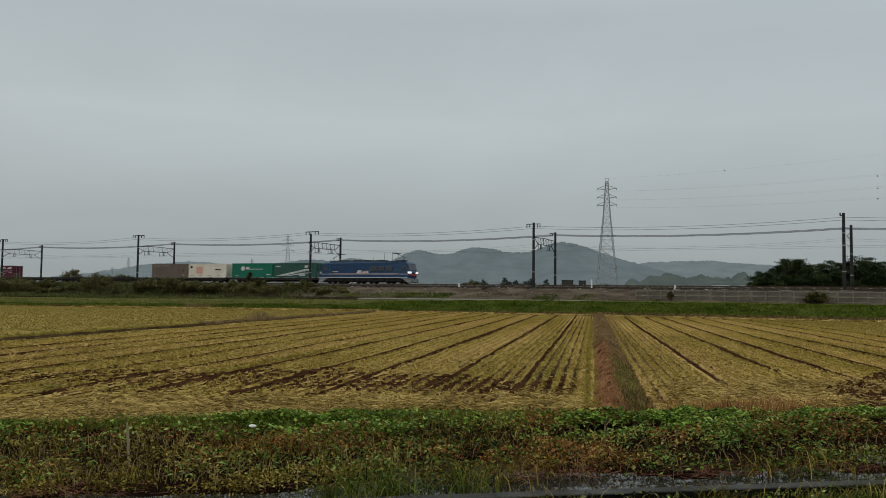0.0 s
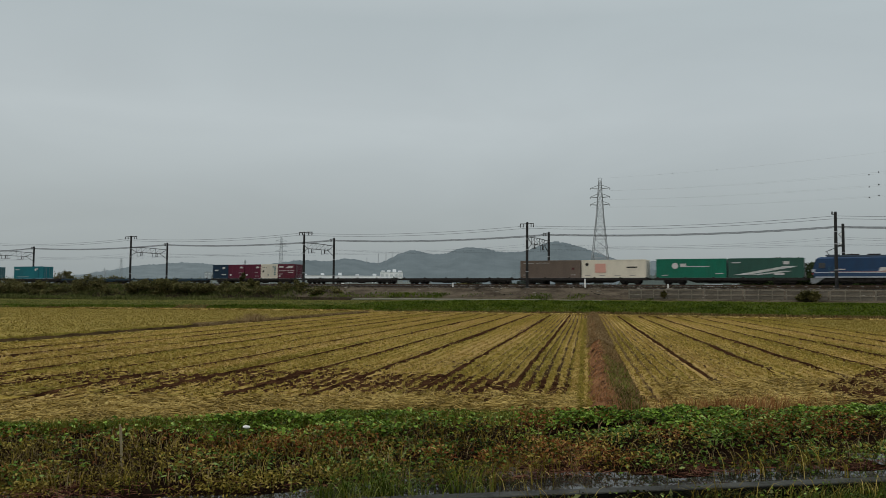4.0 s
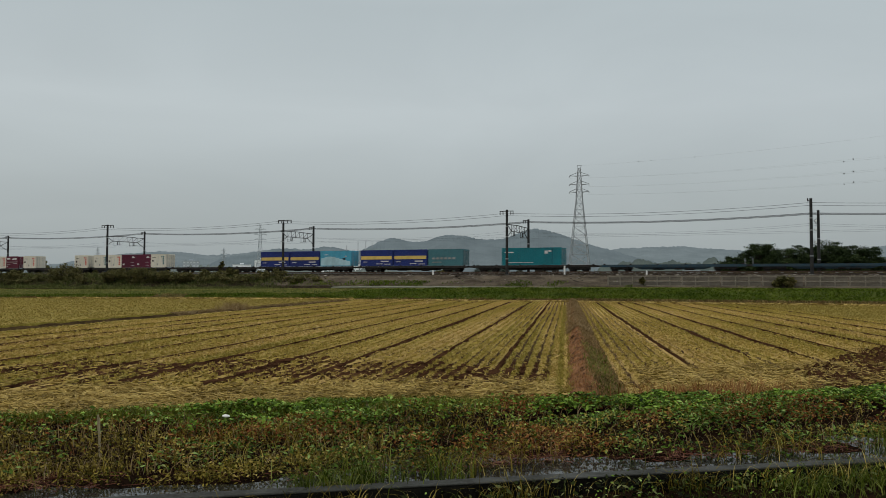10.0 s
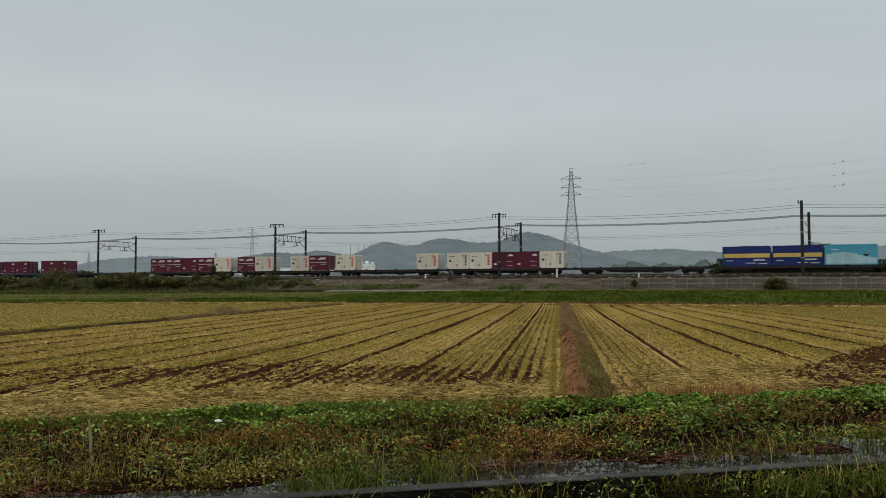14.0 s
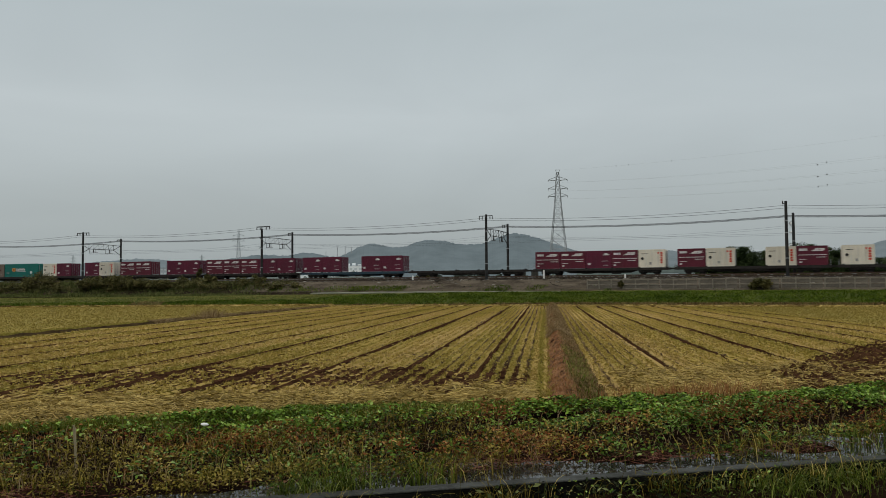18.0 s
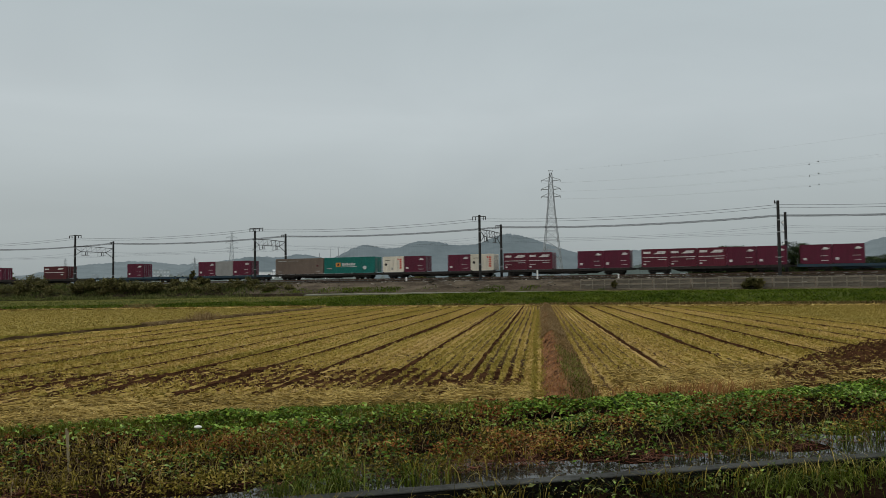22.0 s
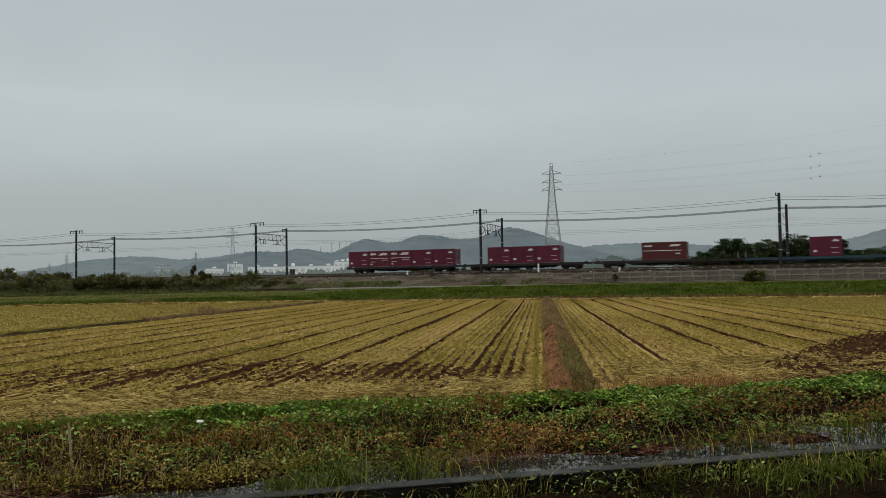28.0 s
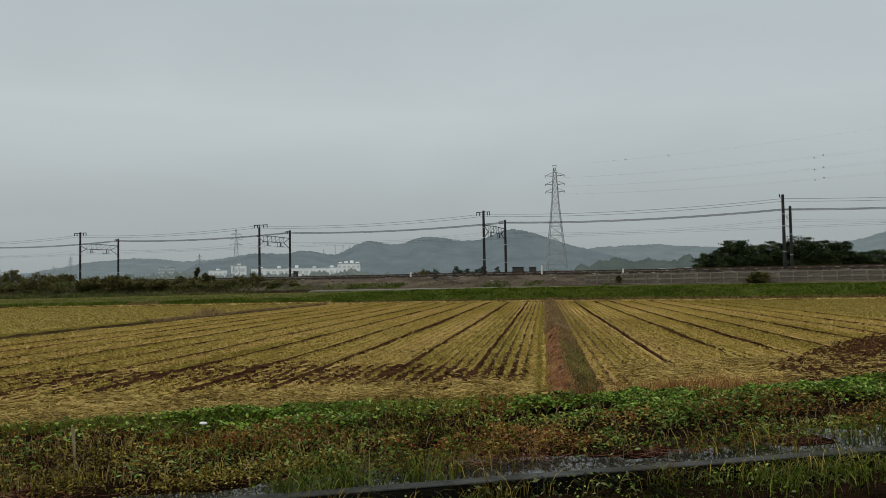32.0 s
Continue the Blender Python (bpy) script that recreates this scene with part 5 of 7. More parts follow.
for az_ in (5.10, 5.95, 8.90):
    u = min((k / 4000 for k in range(4000)), key=lambda q: abs(a.lerp(b, q).x / a.lerp(b, q).y - math.tan(radians(az_))))
    p = a.lerp(b, u)
    p.z -= 7.4 * 4 * u * (1 - u)
    bm = bmesh.new()
    bmesh.ops.create_icosphere(bm, subdivisions=1, radius=0.17, matrix=Matrix.Translation(p))
    tagged(part("line_marker", bm, P_UNDER), "small dark marker clamped on the earth wire", "marker", "markers on the power lines")
mid = pylon(49.5, 3.6, 1.3, ((46, 4.5), (41.5, 5.2), (37, 4.8)), "distant lattice power pylon before the hills", M_PYL_FAR, 0.16, 7)
for az_, dist_, z_ in ((-21.86, 705, 0.7), (-32.43, 1290, 0.7), (-33.43, 1840, 0.7), (-24.33, 1230, 0.7)):
    p = polar(az_, dist_, z_)
    if az_ == -21.86:
        place(mid, pose(p.x, p.y, p.z, 0, 0, 20))
    else:
        copy_thing(mid, pose(p.x, p.y, p.z, 0, 0, 20 + az_))
for az_, h_ in ((-15.78, 8), (-14.97, 19), (-14.41, 21), (-13.96, 18)):
    p = polar(az_, 2560, 2560 * math.tan(radians(2.42 if az_ < -15 else 2.5)))
    bm = rod(bmesh.new(), (0, 0, -30), (0, 0, h_), 1.3, 0.7, 5)
    th = place(new("radio_mast"), pose(p.x, p.y, p.z))
    tagged(th, "thin grey radio mast on the hill crest", "mast", "radio masts on the hill")
    part("mast", bm, M_PYL, th)
    part("antenna_ring", rod(bmesh.new(), (0, 0, h_ * 0.55), (0, 0, h_ * 0.6), 1.8, sides=8), M_PYL, th)


# ---------------------------------------------------------------- far buildings
# Haze over the far buildings is put into these pale, low-contrast colours.
M_FACT = mat("misty_white_cladding", (0.86, 0.88, 0.89), (0.76, 0.78, 0.79), rough=0.8, scale=0.05, fine=0.5)
M_FACT2 = mat("misty_grey_cladding", (0.42, 0.46, 0.49), (0.36, 0.40, 0.43), rough=0.8, scale=0.05, fine=0.5)
M_FWIN = mat("misty_window_glass", (0.64, 0.68, 0.70), (0.55, 0.59, 0.61), rough=0.4)


def building(az, dist, width, depth, height, skin, label, storeys=2, bays=8, z=0.6, plant=0):
    th = new("far_building")
    tagged(th, label, "building", "buildings below the hills")
    part("wall", boxes((-width / 2, width / 2, 0, depth, 0, height)), skin, th)
    part("roof", boxes((-width / 2 - 0.4, width / 2 + 0.4, -0.4, depth + 0.4, height, height + 0.6)), M_FACT2, th)
    for st in range(storeys):
        for b in range(bays):
            x = -width / 2 + width * (b + 0.2) / bays
            zz = height * (st + 0.4) / storeys
            part("window", boxes((x, x + width / bays * 0.6, -0.15, 0.05, zz, zz + height / storeys * 0.32)), M_FWIN, th)
    for k in range(plant):
        x = -width / 2 + width * (k + 0.5) / plant
        part("rooftop_unit", boxes((x - 2.5, x + 2.5, depth * 0.3, depth * 0.6, height + 0.6, height + 2.5 + (k % 3))), skin, th)
    p = polar(az, dist, 0.6)
    place(th, pose(p.x, p.y, p.z, 0, 0, -az))
    return th


building(-17.7, 1150, 126, 40, 26.0, M_FACT, "long white factory hall before the hills", 2, 14, 2, 5)
building(-14.0, 1120, 32, 30, 31, M_FACT, "stepped white factory block before the hills", 3, 5, 2, 4)
building(-23.1, 1100, 24, 20, 23, M_FACT, "low white factory building", 2, 4, 2, 1)
building(-21.7, 1080, 20, 20, 29, M_FACT, "white plant building with a rooftop unit", 2, 2, 2, 1)
building(-26.5, 1250, 24, 20, 31, M_FACT2, "grey block of flats before the hills", 6, 5, 2, 1)
building(-32.8, 900, 11, 12, 13.0, M_FACT, "small white building with a hipped roof", 2, 3, 1, 0)
building(-24.0, 1050, 18, 14, 9, M_FACT2, "low grey shed on the plain", 1, 3, 2, 0)
building(-11.9, 1080, 10, 12, 12, M_FACT, "low white shed at the end of the factory", 1, 2, 2, 0)
building(8.6, 520, 10, 8, 8.2, M_FACT, "cream farm shed beyond the railway", 1, 3, 0.5, 0)
building(21.0, 170, 4.6, 8, 5.6, M_FACT2, "grey-roofed farm shed behind the trees", 1, 2, 0.6, 0)
building(10.3, 420, 7, 8, 6.8, M_FACT, "cream shed beside the trees", 1, 2, 0.5, 0)


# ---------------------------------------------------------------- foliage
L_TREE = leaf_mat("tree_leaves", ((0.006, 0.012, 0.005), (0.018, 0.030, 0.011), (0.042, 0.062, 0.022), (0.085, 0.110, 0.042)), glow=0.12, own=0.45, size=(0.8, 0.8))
# Near-black first colours put the shade of gaps into the weed leaves.
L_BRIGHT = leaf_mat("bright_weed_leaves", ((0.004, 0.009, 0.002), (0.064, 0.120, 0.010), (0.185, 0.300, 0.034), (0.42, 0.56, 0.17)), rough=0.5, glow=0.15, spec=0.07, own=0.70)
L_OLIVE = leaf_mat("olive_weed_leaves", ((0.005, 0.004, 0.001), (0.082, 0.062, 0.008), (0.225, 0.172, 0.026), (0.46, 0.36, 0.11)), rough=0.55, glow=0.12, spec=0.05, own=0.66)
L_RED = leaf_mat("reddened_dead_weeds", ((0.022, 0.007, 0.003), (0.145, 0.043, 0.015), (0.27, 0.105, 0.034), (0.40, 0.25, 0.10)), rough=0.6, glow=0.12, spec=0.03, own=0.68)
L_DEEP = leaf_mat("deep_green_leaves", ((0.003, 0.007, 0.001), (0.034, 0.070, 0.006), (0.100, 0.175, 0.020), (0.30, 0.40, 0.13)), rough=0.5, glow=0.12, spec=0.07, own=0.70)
L_STEM = leaf_mat("red_brown_stems", ((0.022, 0.007, 0.005), (0.070, 0.024, 0.016), (0.135, 0.050, 0.030), (0.24, 0.13, 0.08)), glow=0.05)
L_GRASS = leaf_mat("fresh_grass_blades", ((0.010, 0.017, 0.002), (0.042, 0.064, 0.005), (0.120, 0.150, 0.018), (0.30, 0.32, 0.09)))
L_TOP = leaf_mat("soft_bank_grass", ((0.030, 0.040, 0.004), (0.080, 0.092, 0.012), (0.140, 0.150, 0.022), (0.22, 0.21, 0.045)), glow=0.2, own=0.5)
L_DRY = leaf_mat("dry_grass_blades", ((0.10, 0.065, 0.028), (0.19, 0.125, 0.055), (0.28, 0.20, 0.10), (0.36, 0.28, 0.16)))
L_STUB = leaf_mat("rice_stubble", ((0.40, 0.275, 0.112), (0.44, 0.315, 0.098), (0.37, 0.275, 0.066), (0.275, 0.220, 0.046), (0.185, 0.155, 0.028)), glow=0.2, own=0.45, size=(0.62, 0.02))
L_REGROW = leaf_mat("rice_regrowth", ((0.18, 0.136, 0.030), (0.235, 0.178, 0.044), (0.27, 0.205, 0.055), (0.23, 0.184, 0.040)), glow=0.2)
L_EDGE = leaf_mat("yellowing_edge_grass", ((0.14, 0.110, 0.020), (0.25, 0.205, 0.040), (0.33, 0.270, 0.060), (0.22, 0.20, 0.035)), glow=0.2)
L_BUND = leaf_mat("brown_bund_grass", ((0.060, 0.038, 0.016), (0.135, 0.090, 0.038), (0.24, 0.165, 0.070), (0.18, 0.145, 0.048)))
L_STRAW = leaf_mat("chopped_straw", ((0.080, 0.052, 0.016), (0.24, 0.168, 0.046), (0.43, 0.312, 0.095), (0.60, 0.46, 0.17)), glow=0.15)
# Levee slope darker, crown paler: part of its light and shade is coloured in.
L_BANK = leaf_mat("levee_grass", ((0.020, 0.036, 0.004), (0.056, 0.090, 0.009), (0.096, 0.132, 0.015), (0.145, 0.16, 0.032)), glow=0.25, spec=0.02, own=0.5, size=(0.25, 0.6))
L_WILD = leaf_mat("wild_slope_grass", ((0.028, 0.040, 0.010), (0.066, 0.082, 0.022), (0.115, 0.124, 0.040), (0.20, 0.18, 0.075)), glow=0.2)
L_CROWN = leaf_mat("pale_crown_grass", ((0.105, 0.118, 0.026), (0.160, 0.168, 0.044), (0.22, 0.21, 0.062), (0.29, 0.26, 0.10)), spec=0.02)
# Verge shade and leaf highlights are set as this ramp's dark and pale ends.
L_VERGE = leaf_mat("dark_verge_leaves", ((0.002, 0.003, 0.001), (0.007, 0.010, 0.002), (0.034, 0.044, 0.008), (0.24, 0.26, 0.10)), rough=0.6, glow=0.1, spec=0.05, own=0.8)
L_RUSTY = leaf_mat("rusty_bund_grass", ((0.11, 0.045, 0.016), (0.24, 0.100, 0.036), (0.31, 0.155, 0.060), (0.27, 0.20, 0.08)), glow=0.2)


def stuff(name, vf, material, label, category, m=None):
    ob = mesh_np(name, vf[0], vf[1], material)
    if m is not None:
        place(ob, m)
    return tagged(ob, label, category, kind="stuff")


def seen(X, Y, margin=1.0):
    """Within the wedge of ground that the place shows from the road."""
    return (X < 0.46 * Y + margin) & (X > -0.90 * Y - margin)


# stubble in rows
parts_ = []
cols = np.concatenate([np.arange(-73, -0.5, 1), np.arange(4, 55, 1)]) * ROW
PATCHES = ((-11.4, 18.6, 3.4, 1.5), (-7.4, 20.0, 2.8, 2.6), (-4.2, 19.6, 1.9, 2.4), (-2.3, 18.4, 1.5, 2.2), (-0.8, 17.9, 0.6, 1.5))


def bare(X, Y):
    """How bare the churned patches are, 0 to 1."""
    out = np.zeros_like(X)
    for px, py, rx, ry in PATCHES:
        q = ((X - px) / rx) ** 2 + ((Y - py) / ry) ** 2 + 0.35 * ripple(X, Y, 1.2, 31)
        out = np.maximum(out, np.clip(1.4 - q, 0, 1))
    # the turning corner churned by tyres
    wedge = (X + 0.3 - np.interp(Y, (18, 21, 24, 27.4, 31), (4.6, 5.7, 7.2, 9.4, 12.0)) + 0.6 * ripple(X, Y, 1.6, 34) + 0.35 * ripple(X, Y, 0.5, 35)) / 1.3
    return np.maximum(out, np.clip(wedge, 0, 1) * np.clip((33.5 - Y) / 3.0, 0, 1) * (X > 3))


def furrowed(X, Y):
    """Where dark soil shows between the row ends, 0 to 1, standing also for shade beside the stubble."""
    d = Y - near_edge(X) + 0.7 * ripple(X, Y, 2.2, 37)
    band = np.clip((d - np.interp(X, (-13, -3), (4.4, 2.2))) / 0.6, 0, 1) * np.clip((np.interp(X, (-13, -3), (11.5, 8.5)) - d) / 3.0, 0, 1)
    # The rim is dark soil put in for the shadowed edge of the stubble.
    rim = np.clip((d - 0.25) / 0.2, 0, 1) * np.clip((1.1 - d) / 0.3, 0, 1) * (X < -5.5)
    return np.maximum(band, 0.8 * rim) * np.clip(0.75 + 0.9 * ripple(X, Y, 1.3, 38), 0.15, 1) * (X < BUND_L - 0.2)


def between(X, Y, room=0.1):
    """In the furrow between two rows."""
    return np.cos(2 * np.pi * (X - 0.05 * np.sin(Y * 0.13)) / ROW) < room


for x in cols:
    yy = np.arange(16.0, FIELD_FAR - 0.6 + float(levee_bend(x)), 0.17)
    yy = yy + rng.uniform(-0.05, 0.05, len(yy))
    xx = x + rng.normal(0, 0.034, len(yy)) + 0.05 * np.sin(yy * 0.13)
    keep = seen(xx, yy) & (yy > near_edge(xx) + 1.3 + 1.2 * ripple(xx, yy, 3, 33)) & (rng.uniform(0, 1, len(yy)) < 0.80 + 0.35 * ripple(xx * 2, yy, 0.7, 36))
    for tx in TRACKS:
        keep &= np.abs(xx - tx) > 0.16
    keep &= rng.uniform(0, 1, len(yy)) > np.maximum(bare(xx, yy) * np.where(xx > 0, 0.6, 0.35), 0.62 * furrowed(xx, yy))
    parts_.append(np.stack([xx[keep], yy[keep]], 1))
hills_ = np.concatenate(parts_)
hz_ = field_z(hills_[:, 0], hills_[:, 1])
vfs = []
for lo, hi, count, wide, tall in ((0, 30, 13, 0.018, 0.090), (30, 48, 6, 0.030, 0.100), (48, 200, 3, 0.050, 0.100)):
    sel = (hills_[:, 1] >= lo) & (hills_[:, 1] < hi)
    base = np.repeat(np.concatenate([hills_[sel], hz_[sel][:, None] - 0.01], 1), count, 0)
    base[:, :2] += rng.normal(0, 0.028, (len(base), 2))
    vfs.append(blades(base, tall, wide, 0.55, 0.25, 40 + lo))
stuff("stubble_rows", joined(*vfs), L_STUB, "rows of cut rice stubble sprouting again", "stubble")

# straw left by the harvester
n = 170000
Y = 15 + 40 * rng.uniform(0, 1, n) ** 2.0
X = rng.uniform(-1, 1, n) * (0.68 * Y + 2) - 0.22 * Y
ok = seen(X, Y) & (Y > near_edge(X) - 0.15) & (X > LEFT_BUND + 0.7) & ((X < BUND_L - 0.1) | (X > BUND_R + 0.2)) & (X < 17.4)
lump = ripple(X * 0.35, Y * 0.12, 0.75, 51) + 0.45 * ripple(X, Y, 0.6, 52)
head = np.clip(1 - (Y - near_edge(X)) / np.where(X > 1.3, 6.5, 3.6), 0, 1)
ok &= (0.7 * lump + head * 0.9 + 0.45 * np.cos(2 * np.pi * X / ROW) > rng.uniform(0.15, 1.35, n)) & (rng.uniform(0, 1, n) > bare(X, Y) * np.where(X > 0, 0.7, 0.62)) & (rng.uniform(0, 1, n) > 1.0 * furrowed(X, Y) * np.where(between(X, Y), 1.0, 0.5))
for tx in TRACKS:
    ok &= (np.abs(X - tx) > 0.16) | (head > 0.3)
X, Y, head = X[ok], Y[ok], head[ok]


def strands(X, Y, Z, length, width, seed, turn=None):
    """Straw lying about: thin flat slivers, a little tilted."""
    r = np.random.default_rng(seed)
    n = len(X)
    a = r.uniform(0, np.pi, n) if turn is None else turn + r.normal(0, 0.6, n)
    ln = length * r.uniform(0.5, 1.3, n) / 2
    d = np.stack([np.cos(a) * ln, np.sin(a) * ln, r.normal(0, 0.16, n) * ln], 1)
    w = np.stack([-np.sin(a), np.cos(a), r.normal(0, 0.6, n)], 1) * (np.broadcast_to(width, n) / 2)[:, None]
    c = np.stack([X, Y, Z], 1)
    v = np.stack([c - d - w, c + d - w, c + d + w, c - d + w], 1).reshape(-1, 3)
    i = np.arange(n)[:, None] * 4
    return v, np.concatenate([i + np.array([0, 1, 2]), i + np.array([0, 2, 3])], 1).reshape(-1, 3)


Z = field_z(X, Y) + 0.012 + rng.uniform(0, 0.025, len(X)) + head * rng.uniform(0, 0.08, len(X))
stuff("chopped_straw", strands(X, Y, Z, 0.15, 0.009 + 0.0004 * Y, 60, np.where(head > 0.25, 0.5 + 1.2 * ripple(X, Y, 1.5, 61), np.pi / 2)), L_STRAW, "chopped pale straw scattered over the field", "straw")
n = 60000
e = rng.uniform(-8, 16, n)
nn = rng.uniform(14.0, 17.4, n)
P = (np.array(DITCH.to_3x3())[:2, :2] @ np.stack([e, nn])).T
X, Y = P[:, 0], P[:, 1]
wave = ripple(e * 0.3, nn * 2.2, 0.9, 63)
ok = (Y > near_edge(X) - 0.2) & ((X < BUND_L - 0.3) | (X > BUND_R + 0.6)) & (wave > rng.uniform(-0.9, 0.5, n)) & (rng.uniform(0, 1, n) > bare(X, Y) * 0.9) & (X > -13)
X, Y, wave = X[ok], Y[ok], wave[ok]
Z = field_z(X, Y) + 0.03 + np.clip(wave, 0, 1) * rng.uniform(0, 0.22, len(X))
stuff("straw_swath", strands(X, Y, Z, 0.15, 0.013, 64, radians(24) + 1.4 * ripple(X, Y, 0.8, 65)), L_STRAW, "raked swath of straw along the field edge", "straw")

# pale trampled straw along the far headland
n = 9000
X = rng.uniform(-60, 38, n)
Y = FIELD_FAR - 1.7 - 2.4 * rng.uniform(0, 1, n) ** 1.6 + levee_bend(X)
stuff("headland_straw", strands(X, Y, np.where(X < LEFT_BUND, 0.19, 0.07) + rng.uniform(0, 0.06, n), 0.55, 0.07, 68, 0.0 * X), L_STRAW, "pale trampled straw along the far edge of the field", "straw")

# matted stubble lying along the nearer rows
n = 95000
Y = 15.5 + 24 * rng.uniform(0, 1, n) ** 1.5
X = np.round(rng.uniform(-24, 17, n) / ROW) * ROW + rng.normal(0, 0.06, n) + 0.05 * np.sin(Y * 0.13)
ok = seen(X, Y) & (Y > near_edge(X) + 0.6) & ((X < BUND_L - 0.1) | (X > BUND_R + 0.2)) & (ripple(X * 3, Y, 0.45, 53) > rng.uniform(-1.0, 0.6, n)) & (rng.uniform(0, 1, n) > bare(X, Y) * 0.75) & (rng.uniform(0, 1, n) > furrowed(X, Y) * np.where(between(X, Y, 0.4), 1.0, 0.2))
for tx in TRACKS:
    ok &= np.abs(X - tx) > 0.13
X, Y = X[ok], Y[ok]
stuff("stubble_mat", strands(X, Y, field_z(X, Y) + rng.uniform(0.015, 0.06, len(X)), 0.14, 0.016 + 0.0005 * Y, 67, np.pi / 2 + 0 * X), L_STUB, "matted rice stubble lying along the rows", "stubble")

# lumps of straw thrown up on the headland
n = 2600
X = np.concatenate([rng.uniform(-14, -0.3, 1500), rng.uniform(1.8, 9.5, 1100)])
Y = near_edge(X) + np.where(X < 0, 2.9, 5.0) * rng.uniform(0, 1, n) ** 1.3 + 0.05
ok = rng.uniform(0, 1, n) > 0.75 * bare(X, Y)
X, Y = X[ok], Y[ok]
size = rng.uniform(0.08, 0.27, len(X))
k = 22
cx, cy, sz = np.repeat(X, k), np.repeat(Y, k), np.repeat(size, k)
gx, gy = rng.normal(0, 0.55, len(cx)), rng.normal(0, 0.40, len(cx))
cz = field_z(cx, cy) + sz * 0.85 * np.exp(-gx ** 2 - gy ** 2) * rng.uniform(0.6, 1.1, len(cx)) + 0.01
stuff("straw_lumps", strands(cx + gx * sz * 1.5, cy + gy * sz * 1.2, cz, 0.15, 0.012, 66), L_STRAW, "lumps of matted straw along the field edge", "straw")

# churned bare soil, with dark soil also put in for shade among straw
def clods(X, Y):
    q = bare(X, Y)
    furrow = -0.014 + 0.04 * q + 0.030 * ripple(X, Y, 0.4, 78) + 0.040 * ripple(X * 0.8, Y * 1.3, 0.2, 79) + 0.030 * ripple(X, Y, 0.09, 80) + 0.02 * ripple(X, Y, 2.0, 3) + 0.035 * ripple(X, Y, 9.0, 4)
    lumps = 0.085 * ripple(X, Y * 1.3, 0.28, 70) + 0.05 * ripple(X, Y, 0.75, 75) + 0.04 * np.cos(2 * np.pi * X / ROW)
    rough = np.where(q + 0.25 * ripple(X, Y, 0.4, 77) > 0.2, field_z(X, Y) + q * 0.026 + lumps * np.minimum(1, q * 2) - 0.015 * (q < 0.3), -0.2)
    patch = np.where(X > 0, rough, np.where(q + 0.3 * ripple(X, Y, 0.6, 77) > 0.25, furrow, -0.2))
    # Headland troughs get dark soil as the shade between straw mounds.
    head = (Y - near_edge(X) < 3.6) & (Y > near_edge(X) + 0.2) & ((X < BUND_L - 0.4) | (X > BUND_R + 0.5))
    band = furrowed(X, Y)
    patch = np.maximum(patch, np.where(band > 0.2, field_z(X, Y) - 0.035 * np.cos(2 * np.pi * X / ROW) + 0.05 * (band - 0.6) + 0.03 * ripple(X, Y, 0.3, 85) + 0.02 * ripple(X, Y, 0.1, 86), -0.2))
    return np.maximum(patch, np.where(head, -0.045 + 0.03 * ripple(X, Y, 0.22, 83) + 0.025 * ripple(X, Y, 0.1, 84), -0.2))


for x0_, x1_, y0_, y1_, fine_ in ((1.4, 17.0, 15.6, 33.6, 0.065), (-16.5, -0.3, 11.0, 24.0, 0.05)):
    struct(sheet("churned_soil", np.arange(x0_, x1_, fine_), np.arange(y0_, y1_, fine_ * 1.3), clods, M_SOIL), "patch of dark churned wet soil, partly painted-in shade", "soil")
SLIM = {-1.76: 0.6, -3.72: 0.85, 3.24: 0.6, 5.35: 0.8, 7.05: 1.0, 8.88: 1.2}
for tx in TRACKS:
    slim = SLIM.get(tx, 1.05)
    start = 2.3 if tx < 0 else 5.2 if tx < 5 else 7.0
    gx, gy = np.linspace(tx - 0.19, tx + 0.19, 11), np.arange(near_edge(np.array([tx]))[0] + start, FIELD_FAR - 0.9 + float(levee_bend(tx)), 0.35)

    def rut(X, Y, tx=tx, y0=gy[0], slim=slim):
        d = np.abs(X - tx - 0.02 * ripple(X * 0 + tx, Y, 1.2, 37)) / (slim * (0.100 + 0.030 * ripple(X * 0 + tx, Y, 0.8, 38) + 0.014 * np.sin(Y * 1.1 + tx) + 0.0005 * Y) * np.clip((Y - y0) / 3.0 + 0.1 * np.sin(Y * 6), 0.05, 1))
        return 0.058 + 0.035 * ripple(X * 0 + tx, Y, 9.0, 4) - 0.025 * (d < 0.6) - 0.14 * (d > 1)
    ob = sheet("wheel_track", gx, gy, rut, M_SOIL)
    struct(ob, "dark wheel track pressed into the wet field", "track")

# left field: upright regrowth
n = 60000
X = rng.uniform(-85, LEFT_BUND - 0.6, n)
Y = rng.uniform(28, FIELD_FAR + 6, n)
ok = seen(X, Y) & (Y < FIELD_FAR - 0.5 + levee_bend(X))
X, Y = X[ok], Y[ok]
X = np.round(X / 0.32) * 0.32 + rng.normal(0, 0.04, len(X))
X2, Y2 = rng.uniform(17.6, 36, 22000), rng.uniform(30, FIELD_FAR - 0.3, 22000)
stuff("regrown_stubble", blades(np.stack([X2, Y2, 0.02 + 0 * X2], 1), 0.09, 0.08, 0.7, 0.3, 72), L_REGROW, "short golden stubble on the farther field", "stubble")
stuff("regrown_rice", blades(np.stack([X, Y, 0.11 + 0 * X], 1), 0.10, 0.08, 0.7, 0.3, 71), L_REGROW, "short golden regrowth of rice", "rice")

